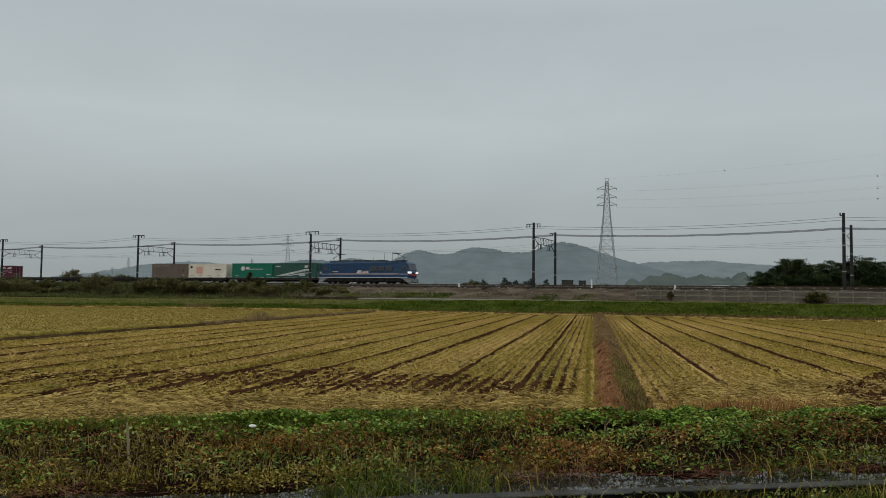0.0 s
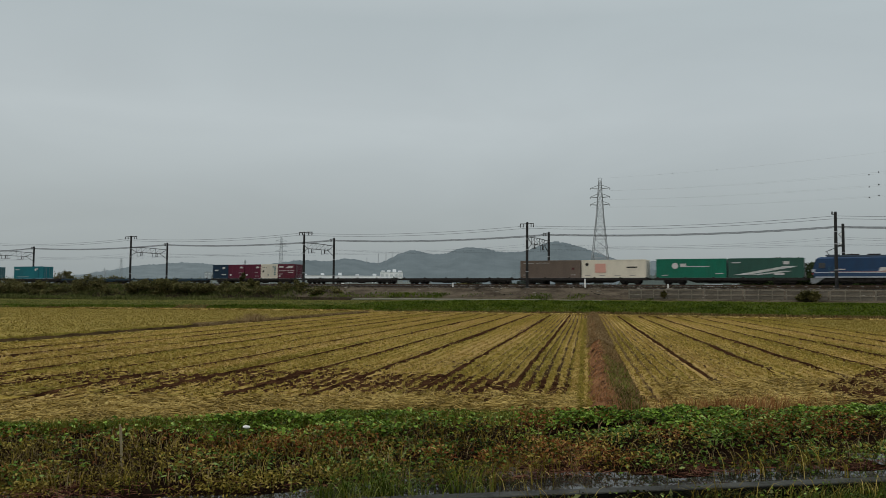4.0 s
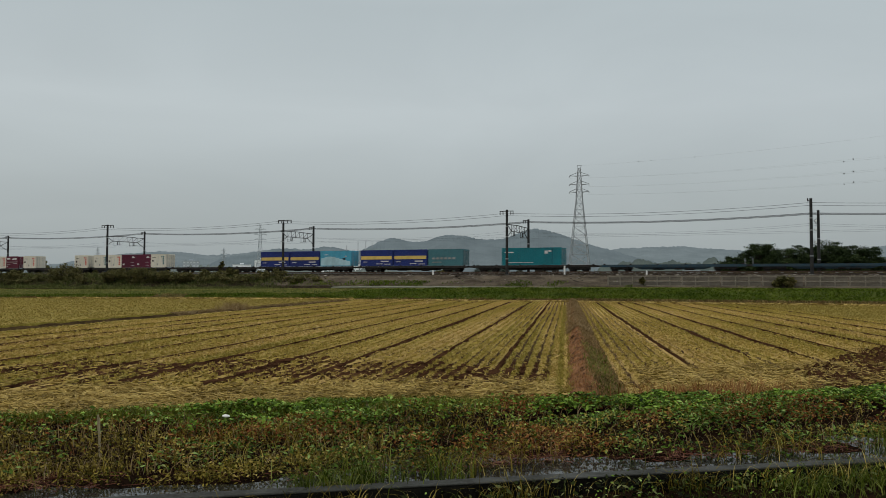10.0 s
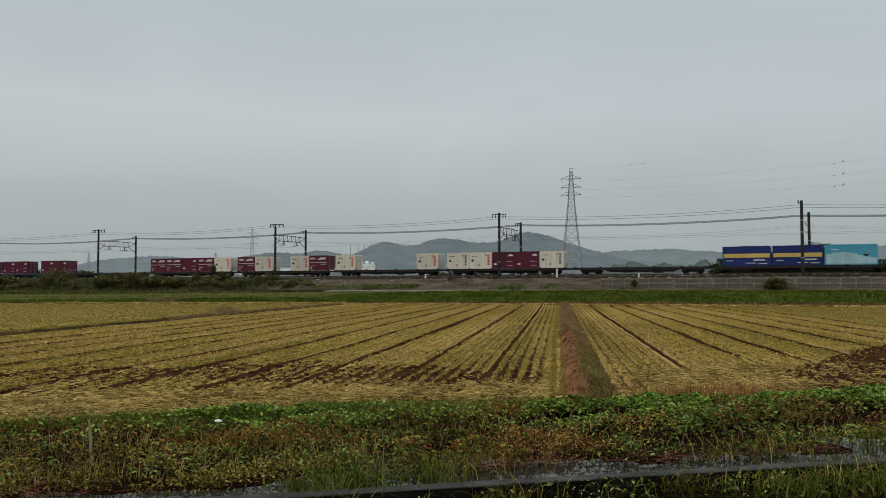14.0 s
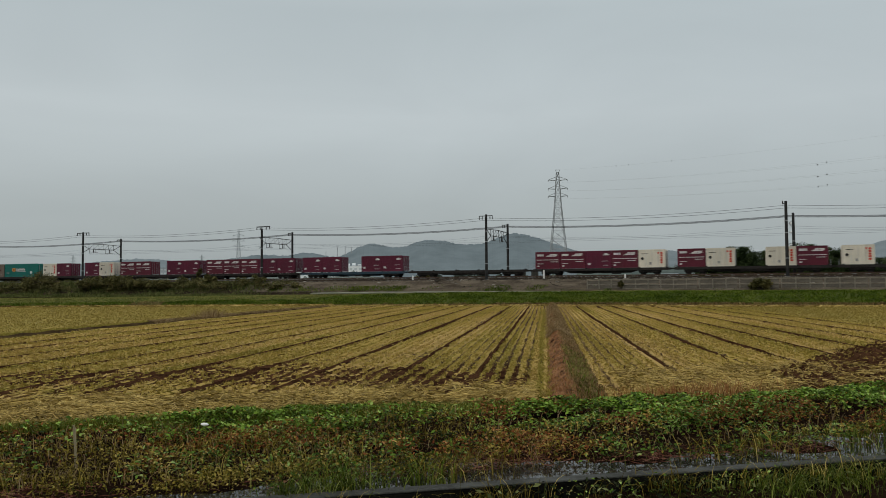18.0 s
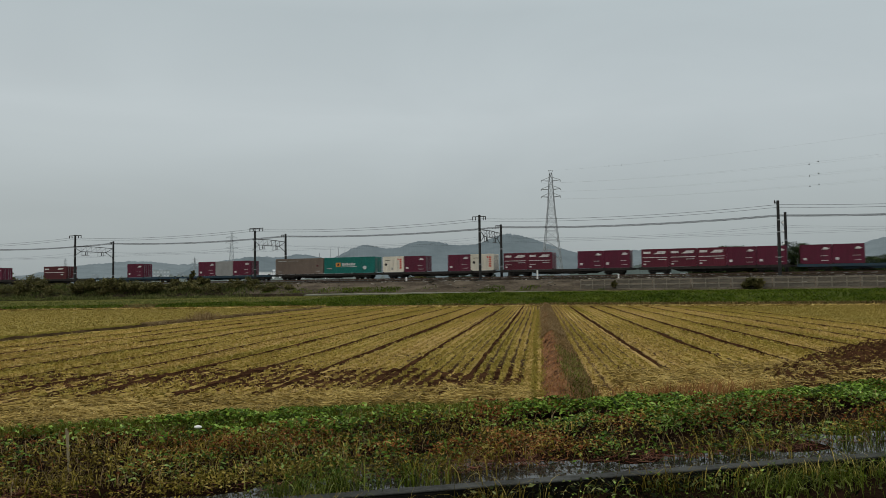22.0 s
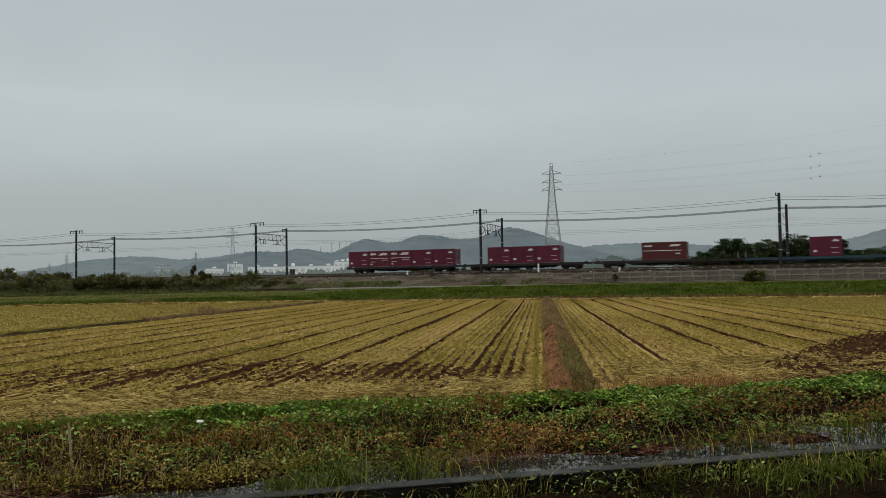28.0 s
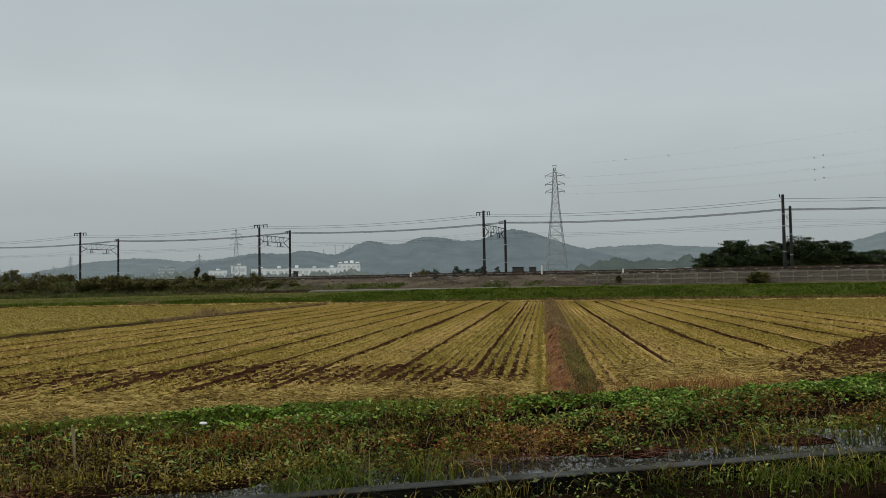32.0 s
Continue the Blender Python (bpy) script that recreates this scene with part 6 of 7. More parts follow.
# grass on the bunds
def bund_grass(name, x0, x1, y0, y1, n, material, label, high, wide, lift, seed):
    Y = y0 + (y1 - y0) * rng.uniform(0, 1, n) ** 1.8
    X = rng.uniform(x0, x1, n) + 0.10 * ripple(Y, Y * 0, 0.8, seed) + rng.normal(0, 0.06, n)
    Z = bund_z(X, Y, BUND_L, BUND_R, 0.32) if x0 > -5 else lift * np.clip(1 - (np.abs(X - (x0 + x1) / 2) / ((x1 - x0) / 2)) ** 2, 0, 1)
    Z = np.maximum(Z, 0.0) - 0.01
    return stuff(name, blades(np.stack([X, Y, Z], 1), high, wide * (0.6 + Y / 40), 0.9, 0.4, seed), material, label, "grass")


bund_grass("bund_dead_grass", BUND_L - 0.02, BUND_L + 0.50, 15.6, 60, 2600, L_RUSTY, "rust-brown dead grass on the bund", 0.07, 0.014, 0.16, 81)
bund_grass("bund_brown_grass", BUND_L + 0.40, BUND_R + 0.2, 15.0, FIELD_FAR + 6, 8000, L_BUND, "dull brown grass on the bund", 0.09, 0.017, 0.22, 87)
bund_grass("bund_far_grass", BUND_L - 0.06, BUND_R + 0.1, 34, FIELD_FAR + 6, 9000, L_DRY, "tan dead grass over the far stretch of the bund", 0.12, 0.02, 0.2, 89)
bund_grass("bund_edge_grass", BUND_L - 0.50, BUND_L - 0.04, 16.0, 75, 7000, L_EDGE, "yellow-green grass along the foot of the bund", 0.10, 0.016, 0.02, 88)
bund_grass("bund_dry_grass", BUND_L + 0.50, BUND_R + 0.9, 16.5, FIELD_FAR, 12000, L_DRY, "pale dry straw beside the bund", 0.06, 0.016, 0.04, 82)
bund_grass("bund_green_grass", BUND_L + 0.45, BUND_R + 0.10, 14.6, 26, 1600, L_GRASS, "short green grass on the bund", 0.11, 0.014, 0.22, 83)
bund_grass("side_bund_grass", LEFT_BUND - 0.7, LEFT_BUND + 0.06, 24, FIELD_FAR + 5, 12000, L_EDGE, "yellowed grass along the side bund", 0.11, 0.022, 0.16, 84)
bund_grass("side_bund_dry_grass", LEFT_BUND - 0.6, LEFT_BUND + 0.25, 47, FIELD_FAR + 5, 5000, L_DRY, "brown dry grass along the side bund", 0.13, 0.020, 0.16, 92)
X, Y = rng.normal(-24.6, 0.5, 420), rng.normal(56.0, 1.6, 420)
stuff("dry_weeds", blades(np.stack([X, Y, 0.1 + 0 * X], 1), 0.62 * np.exp(-((Y - 56.2) / 1.8) ** 2) + 0.12, 0.028, 0.8, 0.5, 85), L_DRY, "tall dry weeds on the side bund", "weeds")
X = rng.normal(2.9, 0.8, 600)
Y = near_edge(X) + rng.uniform(-0.4, 0.5, 600)
stuff("rusty_weeds", blades(np.stack([X, Y, 0.02 + 0 * X], 1), 0.40, 0.014, 0.5, 0.25, 86), L_RUSTY, "rust-brown dry weeds at the field corner", "weeds")

# levee
n = 60000
X, q = rng.uniform(-85, 42, n), rng.uniform(0, 1, n)
Y = FIELD_FAR + 0.3 + q * 10.0
Z = np.interp(Y, [p[0] for p in LEVEE], [p[1] for p in LEVEE]) * levee_fall(X)
ok = (np.abs(Y - path_y - 0.55) > 0.75) | (X < -31) | (X > 3)
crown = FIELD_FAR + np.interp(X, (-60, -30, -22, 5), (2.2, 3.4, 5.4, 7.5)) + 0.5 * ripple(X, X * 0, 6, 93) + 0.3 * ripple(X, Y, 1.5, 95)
ramp = (np.abs(X + 47.5 + 0.8 * ripple(X, Y, 2.0, 97)) < 2.2) & (Y < crown + 0.5)
P = np.stack([X, Y + levee_bend(X), Z], 1)
# The two grass tones also carry the lit crown and the shaded slope.
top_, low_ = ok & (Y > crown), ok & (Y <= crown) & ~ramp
xf = rng.uniform(-28, 40, 9000)
yf = FIELD_FAR - 0.2 - 1.7 * rng.uniform(0, 1, 9000) ** 1.5 + levee_bend(xf)
stuff("levee_foot_grass", blades(np.stack([xf, yf, 0.02 + 0 * xf], 1), 0.20 + 0.10 * ripple(xf, yf, 2.0, 97), 0.09, 1.0, 0.5, 98), L_BUND, "brown tangled grass at the foot of the levee", "grass")
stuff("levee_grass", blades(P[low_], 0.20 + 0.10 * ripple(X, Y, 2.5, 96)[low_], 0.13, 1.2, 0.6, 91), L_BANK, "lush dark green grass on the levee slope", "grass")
stuff("mown_levee_grass", blades(P[top_], 0.10, 0.14, 1.2, 0.6, 94), L_CROWN, "short light green grass on the levee crown", "grass")
stuff("ramp_grass", blades(P[ok & ramp], 0.12, 0.10, 1.2, 0.6, 98), L_BUND, "brown trodden grass on a ramp up the levee", "grass")
n = 9000
X = rng.uniform(-85, 42, n)
Y = FIELD_FAR - 0.2 + rng.uniform(0, 1.1, n) + levee_bend(X)
ok = rng.uniform(0, 1, n) < np.clip(0.35 + (X + 5) / 20 + 0.6 * ripple(X, X * 0, 5, 99), 0.08, 1)
stuff("levee_foot_grass", blades(np.stack([X, Y, 0.15 + 0 * X], 1)[ok], 0.30, 0.10, 0.8, 0.4, 92), L_BUND, "brown dead grass at the levee foot", "grass")


# ---------------------------------------------------------------- bank of the ditch
def strew(count, e0, e1, n0, n1, seed, want=None):
    r = np.random.default_rng(seed)
    e, nn = r.uniform(e0, e1, count), r.uniform(n0, n1, count)
    if want is not None:
        ok = r.uniform(0, 1, count) < want(e, nn)
        e, nn = e[ok], nn[ok]
    return e, nn, r


def zone(nn, lo, hi, soft=0.5):
    return np.clip((nn - lo) / soft, 0, 1) * np.clip((hi - nn) / soft, 0, 1)


def lush(e, n):
    return np.clip(0.5 + 2.0 * ripple(e, n * 1.4, 1.7, 101), 0, 1) * (1 - 0.85 * np.exp(-((e - 2.6) / 1.3) ** 2))


def redd(e, n):
    return np.clip(0.30 + 1.9 * ripple(e + 5, n * 1.5, 1.5, 102), 0, 1)


def hummock(e, n):
    """How full the weeds grow, 0 to 1.2, in mounds with gaps."""
    return np.clip(0.52 + 0.80 * ripple(e, n * 1.2, 0.80, 103) + 0.45 * ripple(e, n * 1.4, 0.30, 104), 0, 1.2)


def canopy(e, n):
    return (0.03 + 0.27 * hummock(e, n)) * np.clip((n - shore(e) + 0.15) / 0.30, 0.5, 1) * (1 - 0.5 * np.clip((n - 11.8) / 2.0, 0, 1))


def full(e, n):
    return np.clip(-0.60 + 2.4 * hummock(e, n), 0.01, 1)


E0, E1 = -7.5, 17.5


def weeds(name, count, n0, n1, want, size, tilt, seed, material, label, deep=0.45, extra=None, long=1.5):
    """Leaves on the outer shell of the mounds."""
    e, nn, r = strew(count, E0, E1, n0, n1, seed, lambda e, n: want(e, n) * full(e, n) * (n > shore(e) - 0.12) * np.clip((14.35 - crest(e) - n) / 0.3, 0, 1))
    Z = ditch_bank(e, nn) + canopy(e, nn) * (1 - deep * r.uniform(0, 1, len(e)) ** 1.6)
    at = np.stack([e, nn, Z], 1)
    vf = leaves(at, size, tilt, seed + 1, long)
    if extra:
        vf = joined(vf, arched(at[::extra] - np.array([0, 0, 0.08]), 0.20, 0.010, seed + 2))
    return stuff(name, vf, material, label, "weeds", DITCH)


def arched(base, high, wide, seed):
    """Long blades that rise, arch over and droop: four faces each."""
    r = np.random.default_rng(seed)
    n = len(base)
    h = high * r.uniform(0.45, 1.2, n)
    b = r.uniform(0, 2 * np.pi, n)
    out = np.stack([np.cos(b), np.sin(b), np.zeros(n)], 1)
    side = np.stack([-np.sin(b), np.cos(b), np.zeros(n)], 1) * (wide * r.uniform(0.6, 1.3, n) / 2)[:, None]
    q = r.uniform(0.45, 1.55, n)
    rows_ = []
    for u in (0.0, 0.35, 0.65, 0.87, 1.0):
        rise = h * (u - 0.42 * q * u ** 3)
        away = h * q * 0.75 * u ** 2
        c = base + out * away[:, None] + np.array([0, 0, 1.0]) * rise[:, None]
        w = 1 - u ** 2 * 0.9
        rows_ += [c - side * w, c + side * w]
    v = np.stack(rows_, 1).reshape(-1, 3)
    i = np.arange(n)[:, None] * 10
    f = np.concatenate([np.concatenate([i + np.array([k, k + 1, k + 3]), i + np.array([k, k + 3, k + 2])], 1) for k in (0, 2, 4, 6)], 1).reshape(-1, 3)
    return v, f


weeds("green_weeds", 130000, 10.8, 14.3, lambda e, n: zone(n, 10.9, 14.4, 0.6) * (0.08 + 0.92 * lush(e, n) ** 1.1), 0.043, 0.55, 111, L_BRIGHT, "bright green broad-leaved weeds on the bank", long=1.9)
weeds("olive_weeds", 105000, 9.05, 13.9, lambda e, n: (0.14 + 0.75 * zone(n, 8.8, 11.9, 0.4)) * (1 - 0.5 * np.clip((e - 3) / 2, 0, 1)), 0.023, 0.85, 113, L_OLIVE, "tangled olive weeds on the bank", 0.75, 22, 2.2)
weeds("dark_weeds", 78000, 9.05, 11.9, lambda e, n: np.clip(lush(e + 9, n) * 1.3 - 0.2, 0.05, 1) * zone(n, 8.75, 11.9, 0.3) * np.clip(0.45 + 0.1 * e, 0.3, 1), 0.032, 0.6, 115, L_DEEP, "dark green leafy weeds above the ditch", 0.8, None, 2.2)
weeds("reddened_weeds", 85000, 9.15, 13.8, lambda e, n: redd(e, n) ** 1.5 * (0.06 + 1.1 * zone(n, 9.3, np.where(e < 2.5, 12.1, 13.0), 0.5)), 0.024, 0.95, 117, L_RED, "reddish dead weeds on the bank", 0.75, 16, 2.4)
e, nn, r = strew(15000, -7.5, 14.0, 8.95, 9.9, 124, lambda e, n: (np.abs(n - shore(e)) < 0.34) * np.clip(0.25 + 1.1 * ripple(e, n, 0.9, 125) + 0.7 * np.exp(-((e - 4.6) / 1.4) ** 2), 0.06, 1))
stuff("drowned_weeds", strands(e, nn, 0.075 + r.uniform(0, 0.06, len(e)) + 0.10 * np.clip(nn - shore(e), 0, 1), 0.15, 0.0045, 126), L_STEM, "red-brown dead stems lying at the water", "weeds", DITCH)
e, nn, r = strew(6400, E0, E1, 9.3, 13.0, 120, lambda e, n: np.where(n < 11.8, 1.0, 0.3) * np.clip(0.75 - 0.09 * e, 0.25, 1))
stuff("bank_dry_stems", arched(np.stack([e, nn, ditch_bank(e, nn) + 0.05], 1), 0.27, 0.009, 121), L_DRY, "pale dry stems among the weeds", "stems", DITCH)
e, nn, r = strew(20000, -7.5, 4.5, 8.9, 10.1, 136, lambda e, n: np.clip((4.2 - e) / 2, 0, 1) * zone(n - shore(e), -0.08, 0.8, 0.12) * np.clip(0.55 + 1.3 * ripple(e, n, 0.5, 137), 0.08, 1))
stuff("foot_weeds", leaves(np.stack([e, nn, ditch_bank(e, nn) + r.uniform(0.0, 0.13, len(e))], 1), 0.021, 0.9, 138, 2.3), L_OLIVE, "low olive weeds creeping down to the water", "weeds", DITCH)
e, nn, r = strew(7000, -7.5, 4.5, 9.4, 12.2, 131, lambda e, n: np.clip((4.5 - e) / 2, 0, 1) * np.clip(0.45 + 1.2 * ripple(e, n, 0.8, 132), 0.05, 1))
stuff("bank_olive_stems", arched(np.stack([e, nn, ditch_bank(e, nn) + 0.06], 1), 0.26, 0.010, 133), L_OLIVE, "tangled olive stems bent over on the bank", "stems", DITCH)
e, nn, r = strew(30000, -7.5, 6.0, 12.0, 14.3, 134, lambda e, n: np.clip(0.5 - 0.09 * e, 0.05, 1) * zone(n + crest(e), 12.4, 14.4, 0.6))
stuff("bank_top_grass", blades(np.stack([e, nn, ditch_bank(e, nn) + 0.5 * canopy(e, nn)], 1), 0.13, 0.012, 0.9, 0.5, 135), L_TOP, "soft yellow-green grass on top of the bank", "grass", DITCH)
e, nn, r = strew(13000, E0, E1, 12.6, 14.6, 122, lambda e, n: n + crest(e) < 14.5)
stuff("bank_edge_grass", blades(np.stack([e, nn, ditch_bank(e, nn)], 1), 0.14, 0.014, 0.9, 0.5, 123), L_GRASS, "short grass where the bank meets the field", "grass", DITCH)
e, nn, r = strew(1100, E0, E1, 8.95, 9.8, 127, lambda e, n: (n > shore(e) - 0.1) * np.clip(0.42 + ripple(e, n, 1.1, 128), 0, 1))
stuff("bank_foot_grass", arched(np.stack([e, nn, ditch_bank(e, nn)], 1), 0.26, 0.009, 129), L_GRASS, "thin arching grass hanging over the ditch", "grass", DITCH)


def tuft(e, n, count, spread, high, wide, material, label, seed, z, lean=0.6, bend=0.7):
    r = np.random.default_rng(seed)
    a = np.stack([r.normal(0, spread, count), r.normal(0, spread * 0.6, count), np.zeros(count)], 1)
    ob = mesh_np("grass_tuft", *arched(a, high, wide, seed), material)
    return tagged(place(ob, ditch_pose(e, n, z)), label, "grass", "grass tufts at the ditch", kind="stuff")


for k, (e_, n_, c_, s_, h_, mt) in enumerate(((0.55, 8.45, 170, 0.20, 0.52, L_GRASS), (1.05, 8.45, 150, 0.18, 0.56, L_GRASS), (1.95, 8.75, 90, 0.22, 0.45, L_GRASS), (2.3, 8.95, 40, 0.22, 0.36, L_OLIVE), (2.9, 9.2, 50, 0.3, 0.4, L_OLIVE),
                                              (5.75, 7.85, 150, 0.26, 0.42, L_GRASS), (6.3, 7.95, 190, 0.28, 0.48, L_GRASS), (7.0, 8.0, 210, 0.30, 0.48, L_GRASS), (7.7, 7.7, 170, 0.30, 0.45, L_GRASS), (8.6, 8.0, 340, 0.38, 0.55, L_GRASS), (9.5, 8.2, 340, 0.40, 0.60, L_GRASS),
                                              (5.9, 9.2, 70, 0.3, 0.5, L_OLIVE), (6.6, 9.3, 80, 0.3, 0.48, L_OLIVE), (8.0, 9.4, 110, 0.4, 0.5, L_GRASS), (9.2, 9.2, 200, 0.4, 0.55, L_GRASS), (10.4, 8.9, 320, 0.45, 0.65, L_GRASS), (11.4, 9.2, 300, 0.5, 0.65, L_GRASS))):
    tuft(e_, n_, c_, s_, h_, 0.011, mt, "tall arching grass tuft at the water's edge", 130 + k, -0.12 if n_ < 8.3 else 0.02)

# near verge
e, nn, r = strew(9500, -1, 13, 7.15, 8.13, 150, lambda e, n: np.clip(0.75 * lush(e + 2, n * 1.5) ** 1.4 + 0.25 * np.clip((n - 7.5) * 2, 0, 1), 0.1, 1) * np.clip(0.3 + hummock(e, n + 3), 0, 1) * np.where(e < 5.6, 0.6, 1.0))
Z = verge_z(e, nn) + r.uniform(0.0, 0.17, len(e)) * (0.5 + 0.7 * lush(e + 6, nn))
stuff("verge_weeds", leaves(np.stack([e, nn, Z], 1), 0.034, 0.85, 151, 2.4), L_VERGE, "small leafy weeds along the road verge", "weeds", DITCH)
e, nn, r = strew(2400, -1, 13, 7.2, 8.1, 152, lambda e, n: np.clip(0.35 + 1.3 * ripple(e, n, 1.3, 159), 0.05, 1))
stuff("verge_grass", arched(np.stack([e, nn, verge_z(e, nn)], 1), 0.24, 0.007, 153), L_GRASS, "thin arching grass along the road verge", "grass", DITCH)
e, nn, r = strew(2000, -1, 13, 7.9, 8.13, 156, lambda e, n: np.clip(0.4 + 1.2 * ripple(e, n, 0.7, 157), 0.1, 1))
stuff("wall_weeds", arched(np.stack([e, nn, verge_z(e, nn)], 1), 0.36, 0.010, 158), L_OLIVE, "thin weeds growing up against the ditch wall", "weeds", DITCH)
e, nn, r = strew(700, 1.5, 12, 7.4, 8.1, 154, lambda e, n: lush(e + 4, n) ** 1.5)
stuff("verge_leaves", leaves(np.stack([e, nn, verge_z(e, nn) + r.uniform(0.05, 0.24, len(e))], 1), 0.026, 0.7, 155), L_BRIGHT, "fresh green weeds along the road verge", "weeds", DITCH)

# a short stake on the bank
M_STAKE = mat("weathered_grey_wood", (0.24, 0.20, 0.12), (0.38, 0.32, 0.20), rough=0.9, scale=6, fine=60, stretch=(4, 4, 0.6))
stake = new("wooden_stake")
tagged(place(stake, pose(-5.74, 9.16, 0.15, 2, -3, 20)), "short weathered wooden stake standing in the weeds", "stake")
part("shaft", prism(((-0.014, -0.1), (0.014, -0.1), (0.016, 0.40), (-0.012, 0.41)), -0.014, 0.014), M_STAKE, stake)
part("split_top", boxes((-0.016, 0.004, -0.012, 0.010, 0.40, 0.44), bevel=0.003), M_STAKE, stake)

# litter: a white foam lid on the bank
bm = bmesh.new()
bmesh.ops.create_uvsphere(bm, u_segments=14, v_segments=8, radius=1, matrix=Matrix.Diagonal((0.055, 0.042, 0.020, 1)))
ob = part("white_litter", bm, M_WHITE)
tagged(place(ob, pose(-4.80, 10.76, 0.33, 10, 5, 20)), "crumpled white foam scrap lying in the weeds", "litter")


# ---------------------------------------------------------------- trees and bushes
M_BARK = mat("dark_bark", (0.030, 0.024, 0.018), (0.055, 0.045, 0.035), rough=0.9, scale=2, fine=20, bump=0.02)


def tree(name, high, reach, clumps, seed, material, label, leaf=0.30, per=150, flat=0.6, low=0.25, category="tree"):
    """Tapered trunk, limbs to each clump, crown of leaf clumps with gaps."""
    r = np.random.default_rng(seed)
    th = new(name)
    tagged(th, label, category)
    bm = bmesh.new()
    fork = high * 0.3
    rod(bm, (0, 0, -0.3), (0, 0, fork), 0.030 * high, 0.020 * high, 8)
    part("trunk", bm, M_BARK, th)
    pts, limbs = [], bmesh.new()
    for k in range(clumps):
        a = r.uniform(0, 6.283)
        q = r.uniform(0.15, 1.0) ** 0.6 * reach
        top = high * (1 - 0.45 * (q / reach) ** 2) * r.uniform(0.86, 1.0)
        z = low * high + (top - low * high) * r.uniform(0.15, 1.0) ** 0.6
        c = np.array([math.cos(a) * q, math.sin(a) * q, z])
        a0, a1 = (0, 0, fork * r.uniform(0.6, 1.0)), c
        if category == "tree":
            part("limb", rod(bmesh.new(), a0, a1, 0.010 * high, 0.004 * high, 5), M_BARK, th)
        else:
            rod(limbs, a0, a1, 0.010 * high, 0.004 * high, 5)
        rad = reach * r.uniform(0.16, 0.30)
        g = np.clip(r.normal(0, 0.62, (per, 3)), -1.5, 1.5) * rad * r.uniform(0.7, 1.3, 3)
        g[:, 2] *= flat
        pts.append(c + g)
    if category == "tree":
        limbs.free()
    else:
        part("branchwork", limbs, M_BARK, th)
    v, f = leaves(np.concatenate(pts), leaf, 0.8, seed + 1, 1.4)
    cr_ = mesh_np("crown", v, f, material)
    cr_.parent = th
    return th


for k, (az_, d_, h_, reach_, cl) in enumerate(((11.6, 139, 5.2, 2.8, 22), (12.9, 142, 7.4, 3.3, 30), (14.4, 141, 6.9, 3.2, 28), (15.8, 145, 6.8, 3.3, 28), (17.2, 143, 8.0, 3.2, 30), (18.6, 142, 7.0, 3.3, 28), (19.5, 144, 6.6, 2.8, 24), (13.6, 150, 6.8, 3.4, 20), (16.6, 152, 7.4, 3.6, 22),
                                              (20.3, 146, 5.2, 2.6, 22), (22.0, 150, 5.4, 3.6, 22), (23.8, 150, 5.6, 3.6, 22))):
    p = polar(az_, d_, 2.0)
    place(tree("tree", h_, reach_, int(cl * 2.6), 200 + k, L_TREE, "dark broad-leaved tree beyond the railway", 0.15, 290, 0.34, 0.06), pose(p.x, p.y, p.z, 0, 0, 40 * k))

# Greyed leaf colours, with the haze of the distance mixed into them.
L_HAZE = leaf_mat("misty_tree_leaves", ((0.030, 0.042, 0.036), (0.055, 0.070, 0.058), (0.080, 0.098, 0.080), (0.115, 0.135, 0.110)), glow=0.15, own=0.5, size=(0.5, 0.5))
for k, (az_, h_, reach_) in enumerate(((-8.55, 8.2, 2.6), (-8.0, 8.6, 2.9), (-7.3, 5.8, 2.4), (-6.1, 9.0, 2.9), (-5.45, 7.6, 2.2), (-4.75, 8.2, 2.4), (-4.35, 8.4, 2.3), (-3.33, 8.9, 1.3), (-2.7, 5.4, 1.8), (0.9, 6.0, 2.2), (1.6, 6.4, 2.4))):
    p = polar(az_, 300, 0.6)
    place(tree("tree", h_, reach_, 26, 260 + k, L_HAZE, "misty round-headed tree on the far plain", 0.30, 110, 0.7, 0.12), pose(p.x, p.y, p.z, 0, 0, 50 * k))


def bush(s, d, z, high, reach, seed, material, label, leaf=0.16, clumps=26, per=110):
    th = tree("bush", high, reach, clumps, seed, material, label, leaf, per, 0.75, 0.05, "bush")
    return place(th, rail_pose(s, d, z))


L_BUSH = leaf_mat("bush_leaves", ((0.026, 0.028, 0.010), (0.072, 0.070, 0.024), (0.130, 0.116, 0.042), (0.21, 0.17, 0.075)), glow=0.2, own=0.55)
for k in range(46):
    q = np.random.default_rng(900 + k)
    s_ = -160 + 93 * (k + q.uniform(0, 1)) / 46
    d_ = q.uniform(99.5, 103.2)
    h_ = q.uniform(0.7, 1.7) * (1.0 if s_ < -75 else 0.7)
    bush(s_, d_, float(np.interp(d_, [p[0] for p in EMBANK], [p[1] for p in EMBANK])) - 0.2, h_, q.uniform(1.0, 2.0), 500 + k, L_BUSH, "low tangled shrub on the railway slope", 0.15, 14, 90)
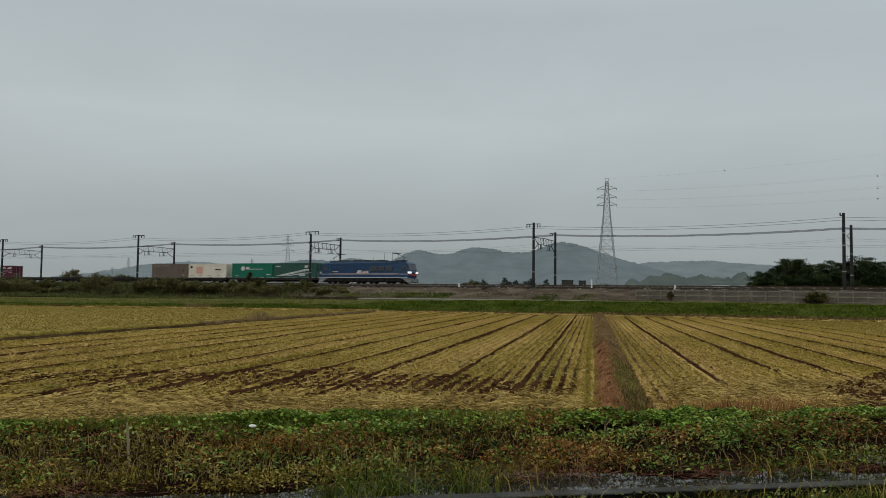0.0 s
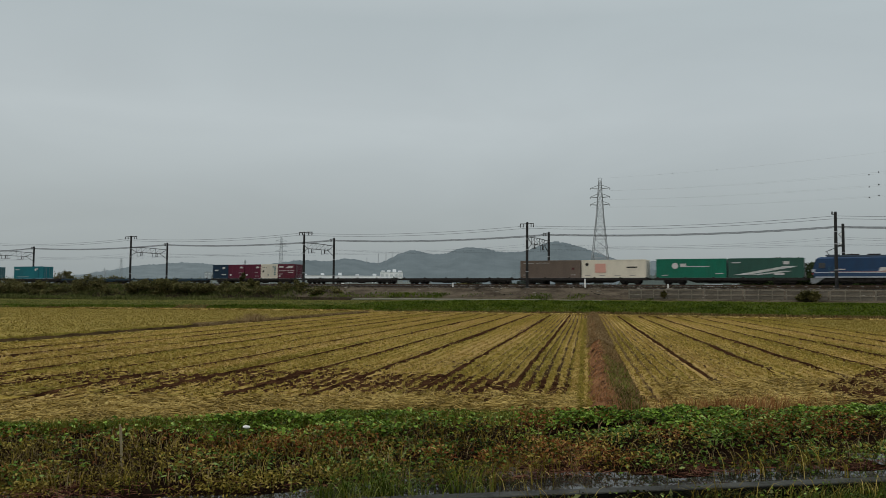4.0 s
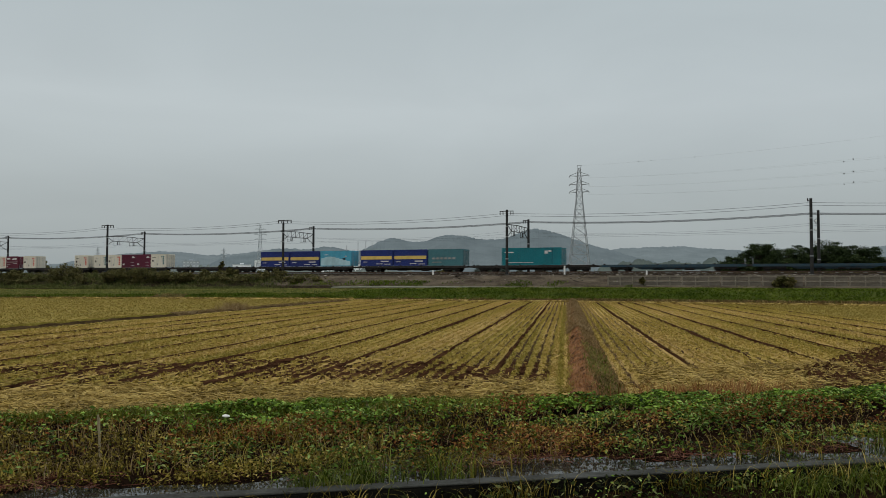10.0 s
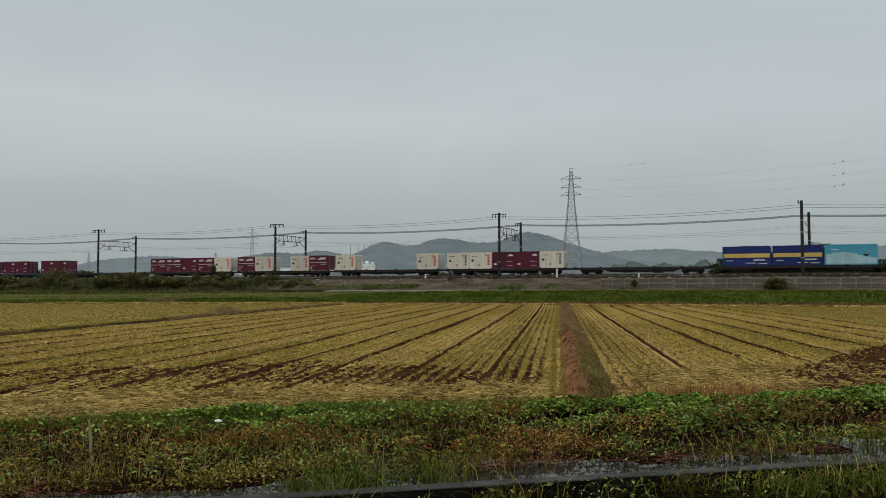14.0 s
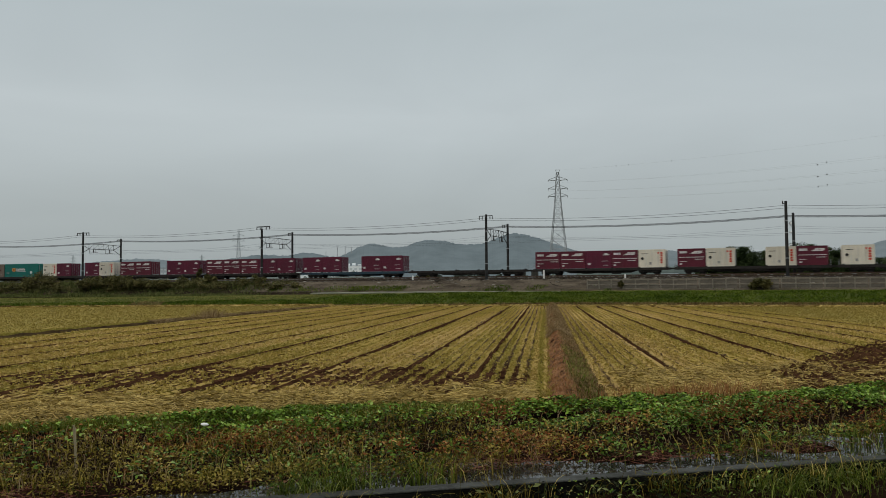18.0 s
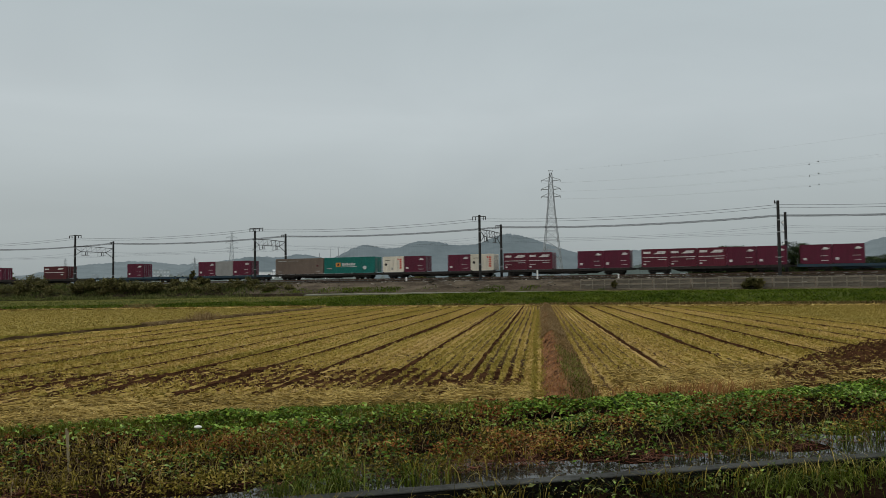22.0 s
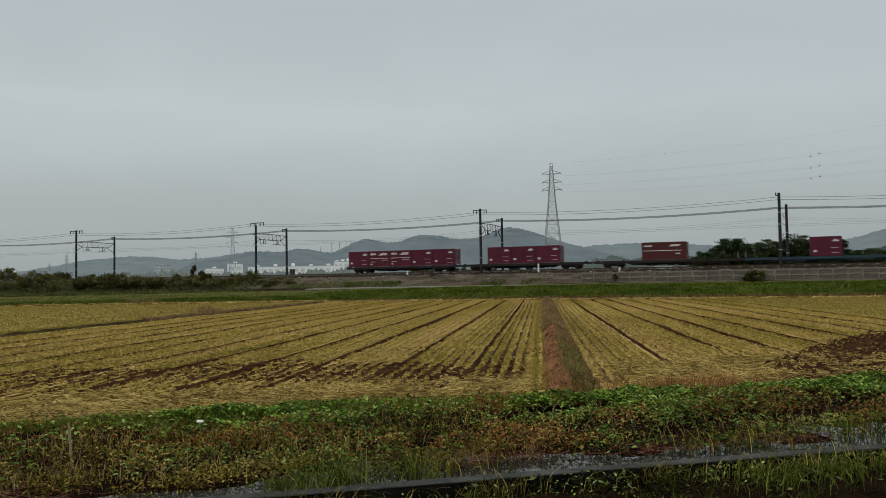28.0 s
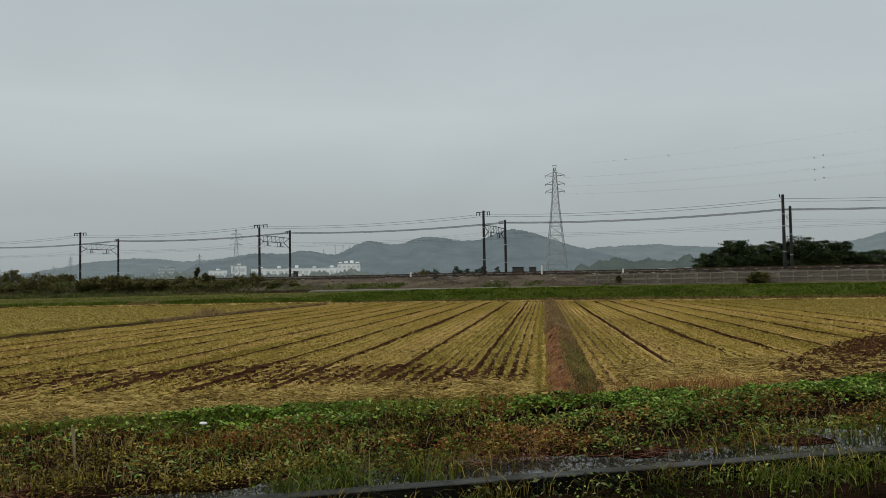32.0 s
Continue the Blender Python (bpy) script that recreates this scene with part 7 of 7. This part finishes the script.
for k, (s_, d_, z_, h_, r_) in enumerate(((-135, 101, 2.2, 2.2, 1.6), (-122.5, 101.5, 2.4, 2.7, 2.6), (-146, 101, 2.4, 2.0, 3.2), (-140, 100, 2.0, 1.8, 2.6), (-109, 100.4, 2.0, 2.3, 1.9), (-105.5, 100.6, 2.0, 2.6, 2.2), (-102, 100.4, 2.0, 2.5, 2.1), (-98, 100.4, 2.0, 1.9, 1.9), (-93, 100.4, 2.0, 1.8, 2.0), (-88.2, 103.4, 3.0, 2.7, 0.42), (-86.5, 103.4, 3.0, 1.7, 0.5), (-85.4, 103.4, 3.0, 1.2, 0.6), 
                                          (-2.6, 99.2, 1.5, 1.5, 1.1), (-18.9, 100.0, 1.9, 0.9, 0.35),
                                          (-155, 122, 2.6, 4.0, 2.4), (-138, 121, 2.6, 2.9, 2.2), (-143, 121, 2.6, 2.6, 2.2), (-57, 124, 2.6, 1.6, 1.6))):
    bush(s_, d_, z_, h_, r_, 300 + k, L_BUSH, "overgrown shrub on the railway slope" if d_ < 110 else "shrub growing behind the railway", 0.18 if d_ < 110 else 0.24)

# wild grass on the railway slope
n = 52000
s_ = rng.uniform(-175, 45, n)
d_ = rng.uniform(94, 104.5, n)
Z = np.interp(d_, [p[0] for p in EMBANK], [p[1] for p in EMBANK]) - 0.05
Z = np.maximum(Z, 0.85)
wild = np.clip((-66 - s_) / 14, 0.0, 1)
ok = (rng.uniform(0, 1, n) < 0.03 + 0.97 * wild) | ((d_ < 99.9) & (rng.uniform(0, 1, n) < 0.55 + 0.6 * ripple(s_, d_ * 0.5, 7, 165)))
P = (np.array(RAIL.to_3x3()) @ np.stack([s_, d_, Z])).T[ok]
tallness = (0.22 + 0.55 * wild * np.clip(0.6 + ripple(s_, d_ * 2, 5, 161), 0.1, 1.3))[ok]
ok2 = P[:, 1] > FIELD_FAR + 9.5
stuff("slope_grass", blades(P[ok2], tallness[ok2], 0.10, 0.6, 0.4, 162), L_WILD, "wild brown-green grass on the railway slope", "grass")

n = 15000
s_, d_ = rng.uniform(-175, 60, n), rng.uniform(118.2, 121.0, n)
P = (np.array(RAIL.to_3x3()) @ np.stack([s_, d_, 3.0 + 0 * s_])).T
stuff("far_side_weeds", blades(P, 0.75 + 0.35 * ripple(s_, d_ * 2, 4, 163), 0.11, 0.6, 0.4, 164), L_BUSH, "low weeds growing behind the railway tracks", "weeds")

# ---------------------------------------------------------------- trackside fence and small fixtures
def slope_sheet():
    ob = bank("stone_slope", ((99.3, 1.52), (99.45, 1.66), (103.5, 3.06), (103.9, 3.10)), -77, 60, 1.0, M_SLOPE, 0.03, 3.0, 4)
    return struct(place(ob, RAIL), "grey-brown stone facing below the railway", "slope")


L_RUBBLE = leaf_mat("grey_rubble", ((0.05, 0.042, 0.034), (0.11, 0.098, 0.080), (0.20, 0.18, 0.15), (0.30, 0.28, 0.24)), glow=0.0)
slope_sheet()
# loose pale rubble and dead stems along the shoulder, tufts of green at its foot
n = 1500
s_ = rng.uniform(-78, 45, n)
d_ = np.where(rng.uniform(0, 1, n) < 0.6, rng.normal(103.7, 0.15, n), rng.uniform(100.2, 103.4, n))
ok = rng.uniform(0, 1, n) < np.clip(0.5 + 0.9 * ripple(s_, d_, 6, 171), 0.05, 1)
s_, d_ = s_[ok], d_[ok]
Z = np.interp(d_, (99.3, 103.5, 103.9, 106), (1.60, 3.10, 3.14, 3.16))
rubble = strands(s_, d_, Z + 0.03, 0.5, rng.uniform(0.05, 0.13, len(s_)), 172, 0.0 * s_)
stuff("slope_rubble", rubble, L_RUBBLE, "pale dead stems and rubble on the railway slope", "rubble", RAIL)
n = 9000
s_, d_ = rng.uniform(-72, -20, n), rng.uniform(99.2, 101.2, n)
ok = rng.uniform(0, 1, n) < np.clip(0.15 + 0.9 * ripple(s_, d_ * 0.7, 5, 173), 0, 1)
s_, d_ = s_[ok], d_[ok]
stuff("slope_tufts", blades(np.stack([s_, d_, np.interp(d_, (99.3, 103.5), (1.60, 3.08))], 1), 0.28, 0.09, 0.8, 0.4, 174), L_BANK, "patches of green grass on the stone slope", "grass", RAIL)
fe = new("trackside_fence")
tagged(fe, "pale concrete post-and-rail fence along the railway slope", "fence")
place(fe, rail_pose(0, 99.9, 1.72))
post = None
for k in range(-15, 37):
    x = -0.4 + k * 4.55 / 3
    if post is None:
        post = part("post", boxes((-0.07, 0.07, -0.09, 0.05, -0.35, 1.30), bevel=0.015), M_FENCE, fe, m=pose(x, 0, 0))
    else:
        again(post, pose(x, 0, 0.02 * math.sin(k * 1.7), 0, 0.8 * math.sin(k * 2.3), 0))
for z, r_ in ((1.24, 0.055), (0.62, 0.05), (0.06, 0.05)):
    for k in range(-5, 12):
        tip = 0.03 * math.sin(k * 3.1 + z * 5)
        part("rail", boxes((k * 4.55 - 0.35, (k + 1) * 4.55 - 0.47, -0.09, -0.062, z - r_ + tip, z + r_ + tip)), M_FENCE, fe)
M_PANEL = mat("dingy_fence_boards", (0.075, 0.067, 0.056), (0.155, 0.138, 0.112), rough=0.95, scale=0.9, fine=8, spec=0.02, stretch=(0.4, 1, 2.0))
board = None
for k in range(-5, 12):
    for z0 in (0.15, 0.74):
        at = pose(k * 4.55 - 0.30, 0.02, z0 + 0.02 * math.sin(k * 2.9))
        if board is None:
            board = part("board", boxes((0, 4.2, -0.02, 0.02, 0, 0.38), bevel=0.006), M_PANEL, fe, m=at)
        else:
            again(board, at)
du = struct(place(part("cable_trough", boxes((-130, 90, 104.6, 105.0, 3.0, 3.16), bevel=0.02), M_POLE), RAIL), "dark weathered cable trough along the track", "trough")


def cabinet(s, d, w, h, z, material, label):
    th = new("relay_cabinet")
    tagged(place(th, rail_pose(s, d, z)), label, "cabinet")
    part("body", boxes((-w / 2, w / 2, 0, 0.6, 0, h), bevel=0.03), material, th)
    part("door", boxes((-w / 2 + 0.06, w / 2 - 0.06, -0.03, 0.0, 0.08, h - 0.1), bevel=0.01), material, th)
    part("roof_cap", boxes((-w / 2 - 0.05, w / 2 + 0.05, -0.06, 0.66, h, h + 0.06)), P_UNDER, th)
    part("handle", boxes((w / 2 - 0.25, w / 2 - 0.2, -0.06, -0.03, h * 0.45, h * 0.6)), M_GALV, th)


M_CAB = mat("dull_olive_cabinet", (0.040, 0.040, 0.034), (0.060, 0.058, 0.048), rough=0.7)
cabinet(-38.3, 119.0, 1.7, 1.25, 3.25, M_CAB, "dark relay cabinet beside the track")
cabinet(-35.9, 119.0, 1.0, 1.2, 3.25, M_CAB, "smaller dark relay cabinet beside the track")
cabinet(-80.0, 119.4, 0.7, 1.5, 3.2, M_CAB, "slim dark signal box beside the track")


def marker_post(s, d, z, h, label):
    th = new("marker_post")
    tagged(place(th, rail_pose(s, d, z)), label, "post", "white posts along the track")
    part("shaft", boxes((-0.10, 0.10, -0.10, 0.10, 0, h), bevel=0.015), M_WHITE, th)
    part("foot", boxes((-0.16, 0.16, -0.16, 0.16, -0.2, 0.14), bevel=0.02), M_CONC, th)


marker_post(-30.6, 106.0, 3.08, 1.35, "white concrete marker post beside the track")
marker_post(-50.5, 105.6, 3.08, 0.75, "short white marker post beside the track")
marker_post(-19.5, 106.2, 3.08, 0.65, "short white kilometre stone beside the track")


# ---------------------------------------------------------------- what moves
def motions():
    for ob, x, y, z in RUN:
        walk(ob, [(t, rail_pose(START + SPEED * t + gain + x, TRAIN_D + y, RAIL_Z + z)) for t, gain in GAINS])


motions()
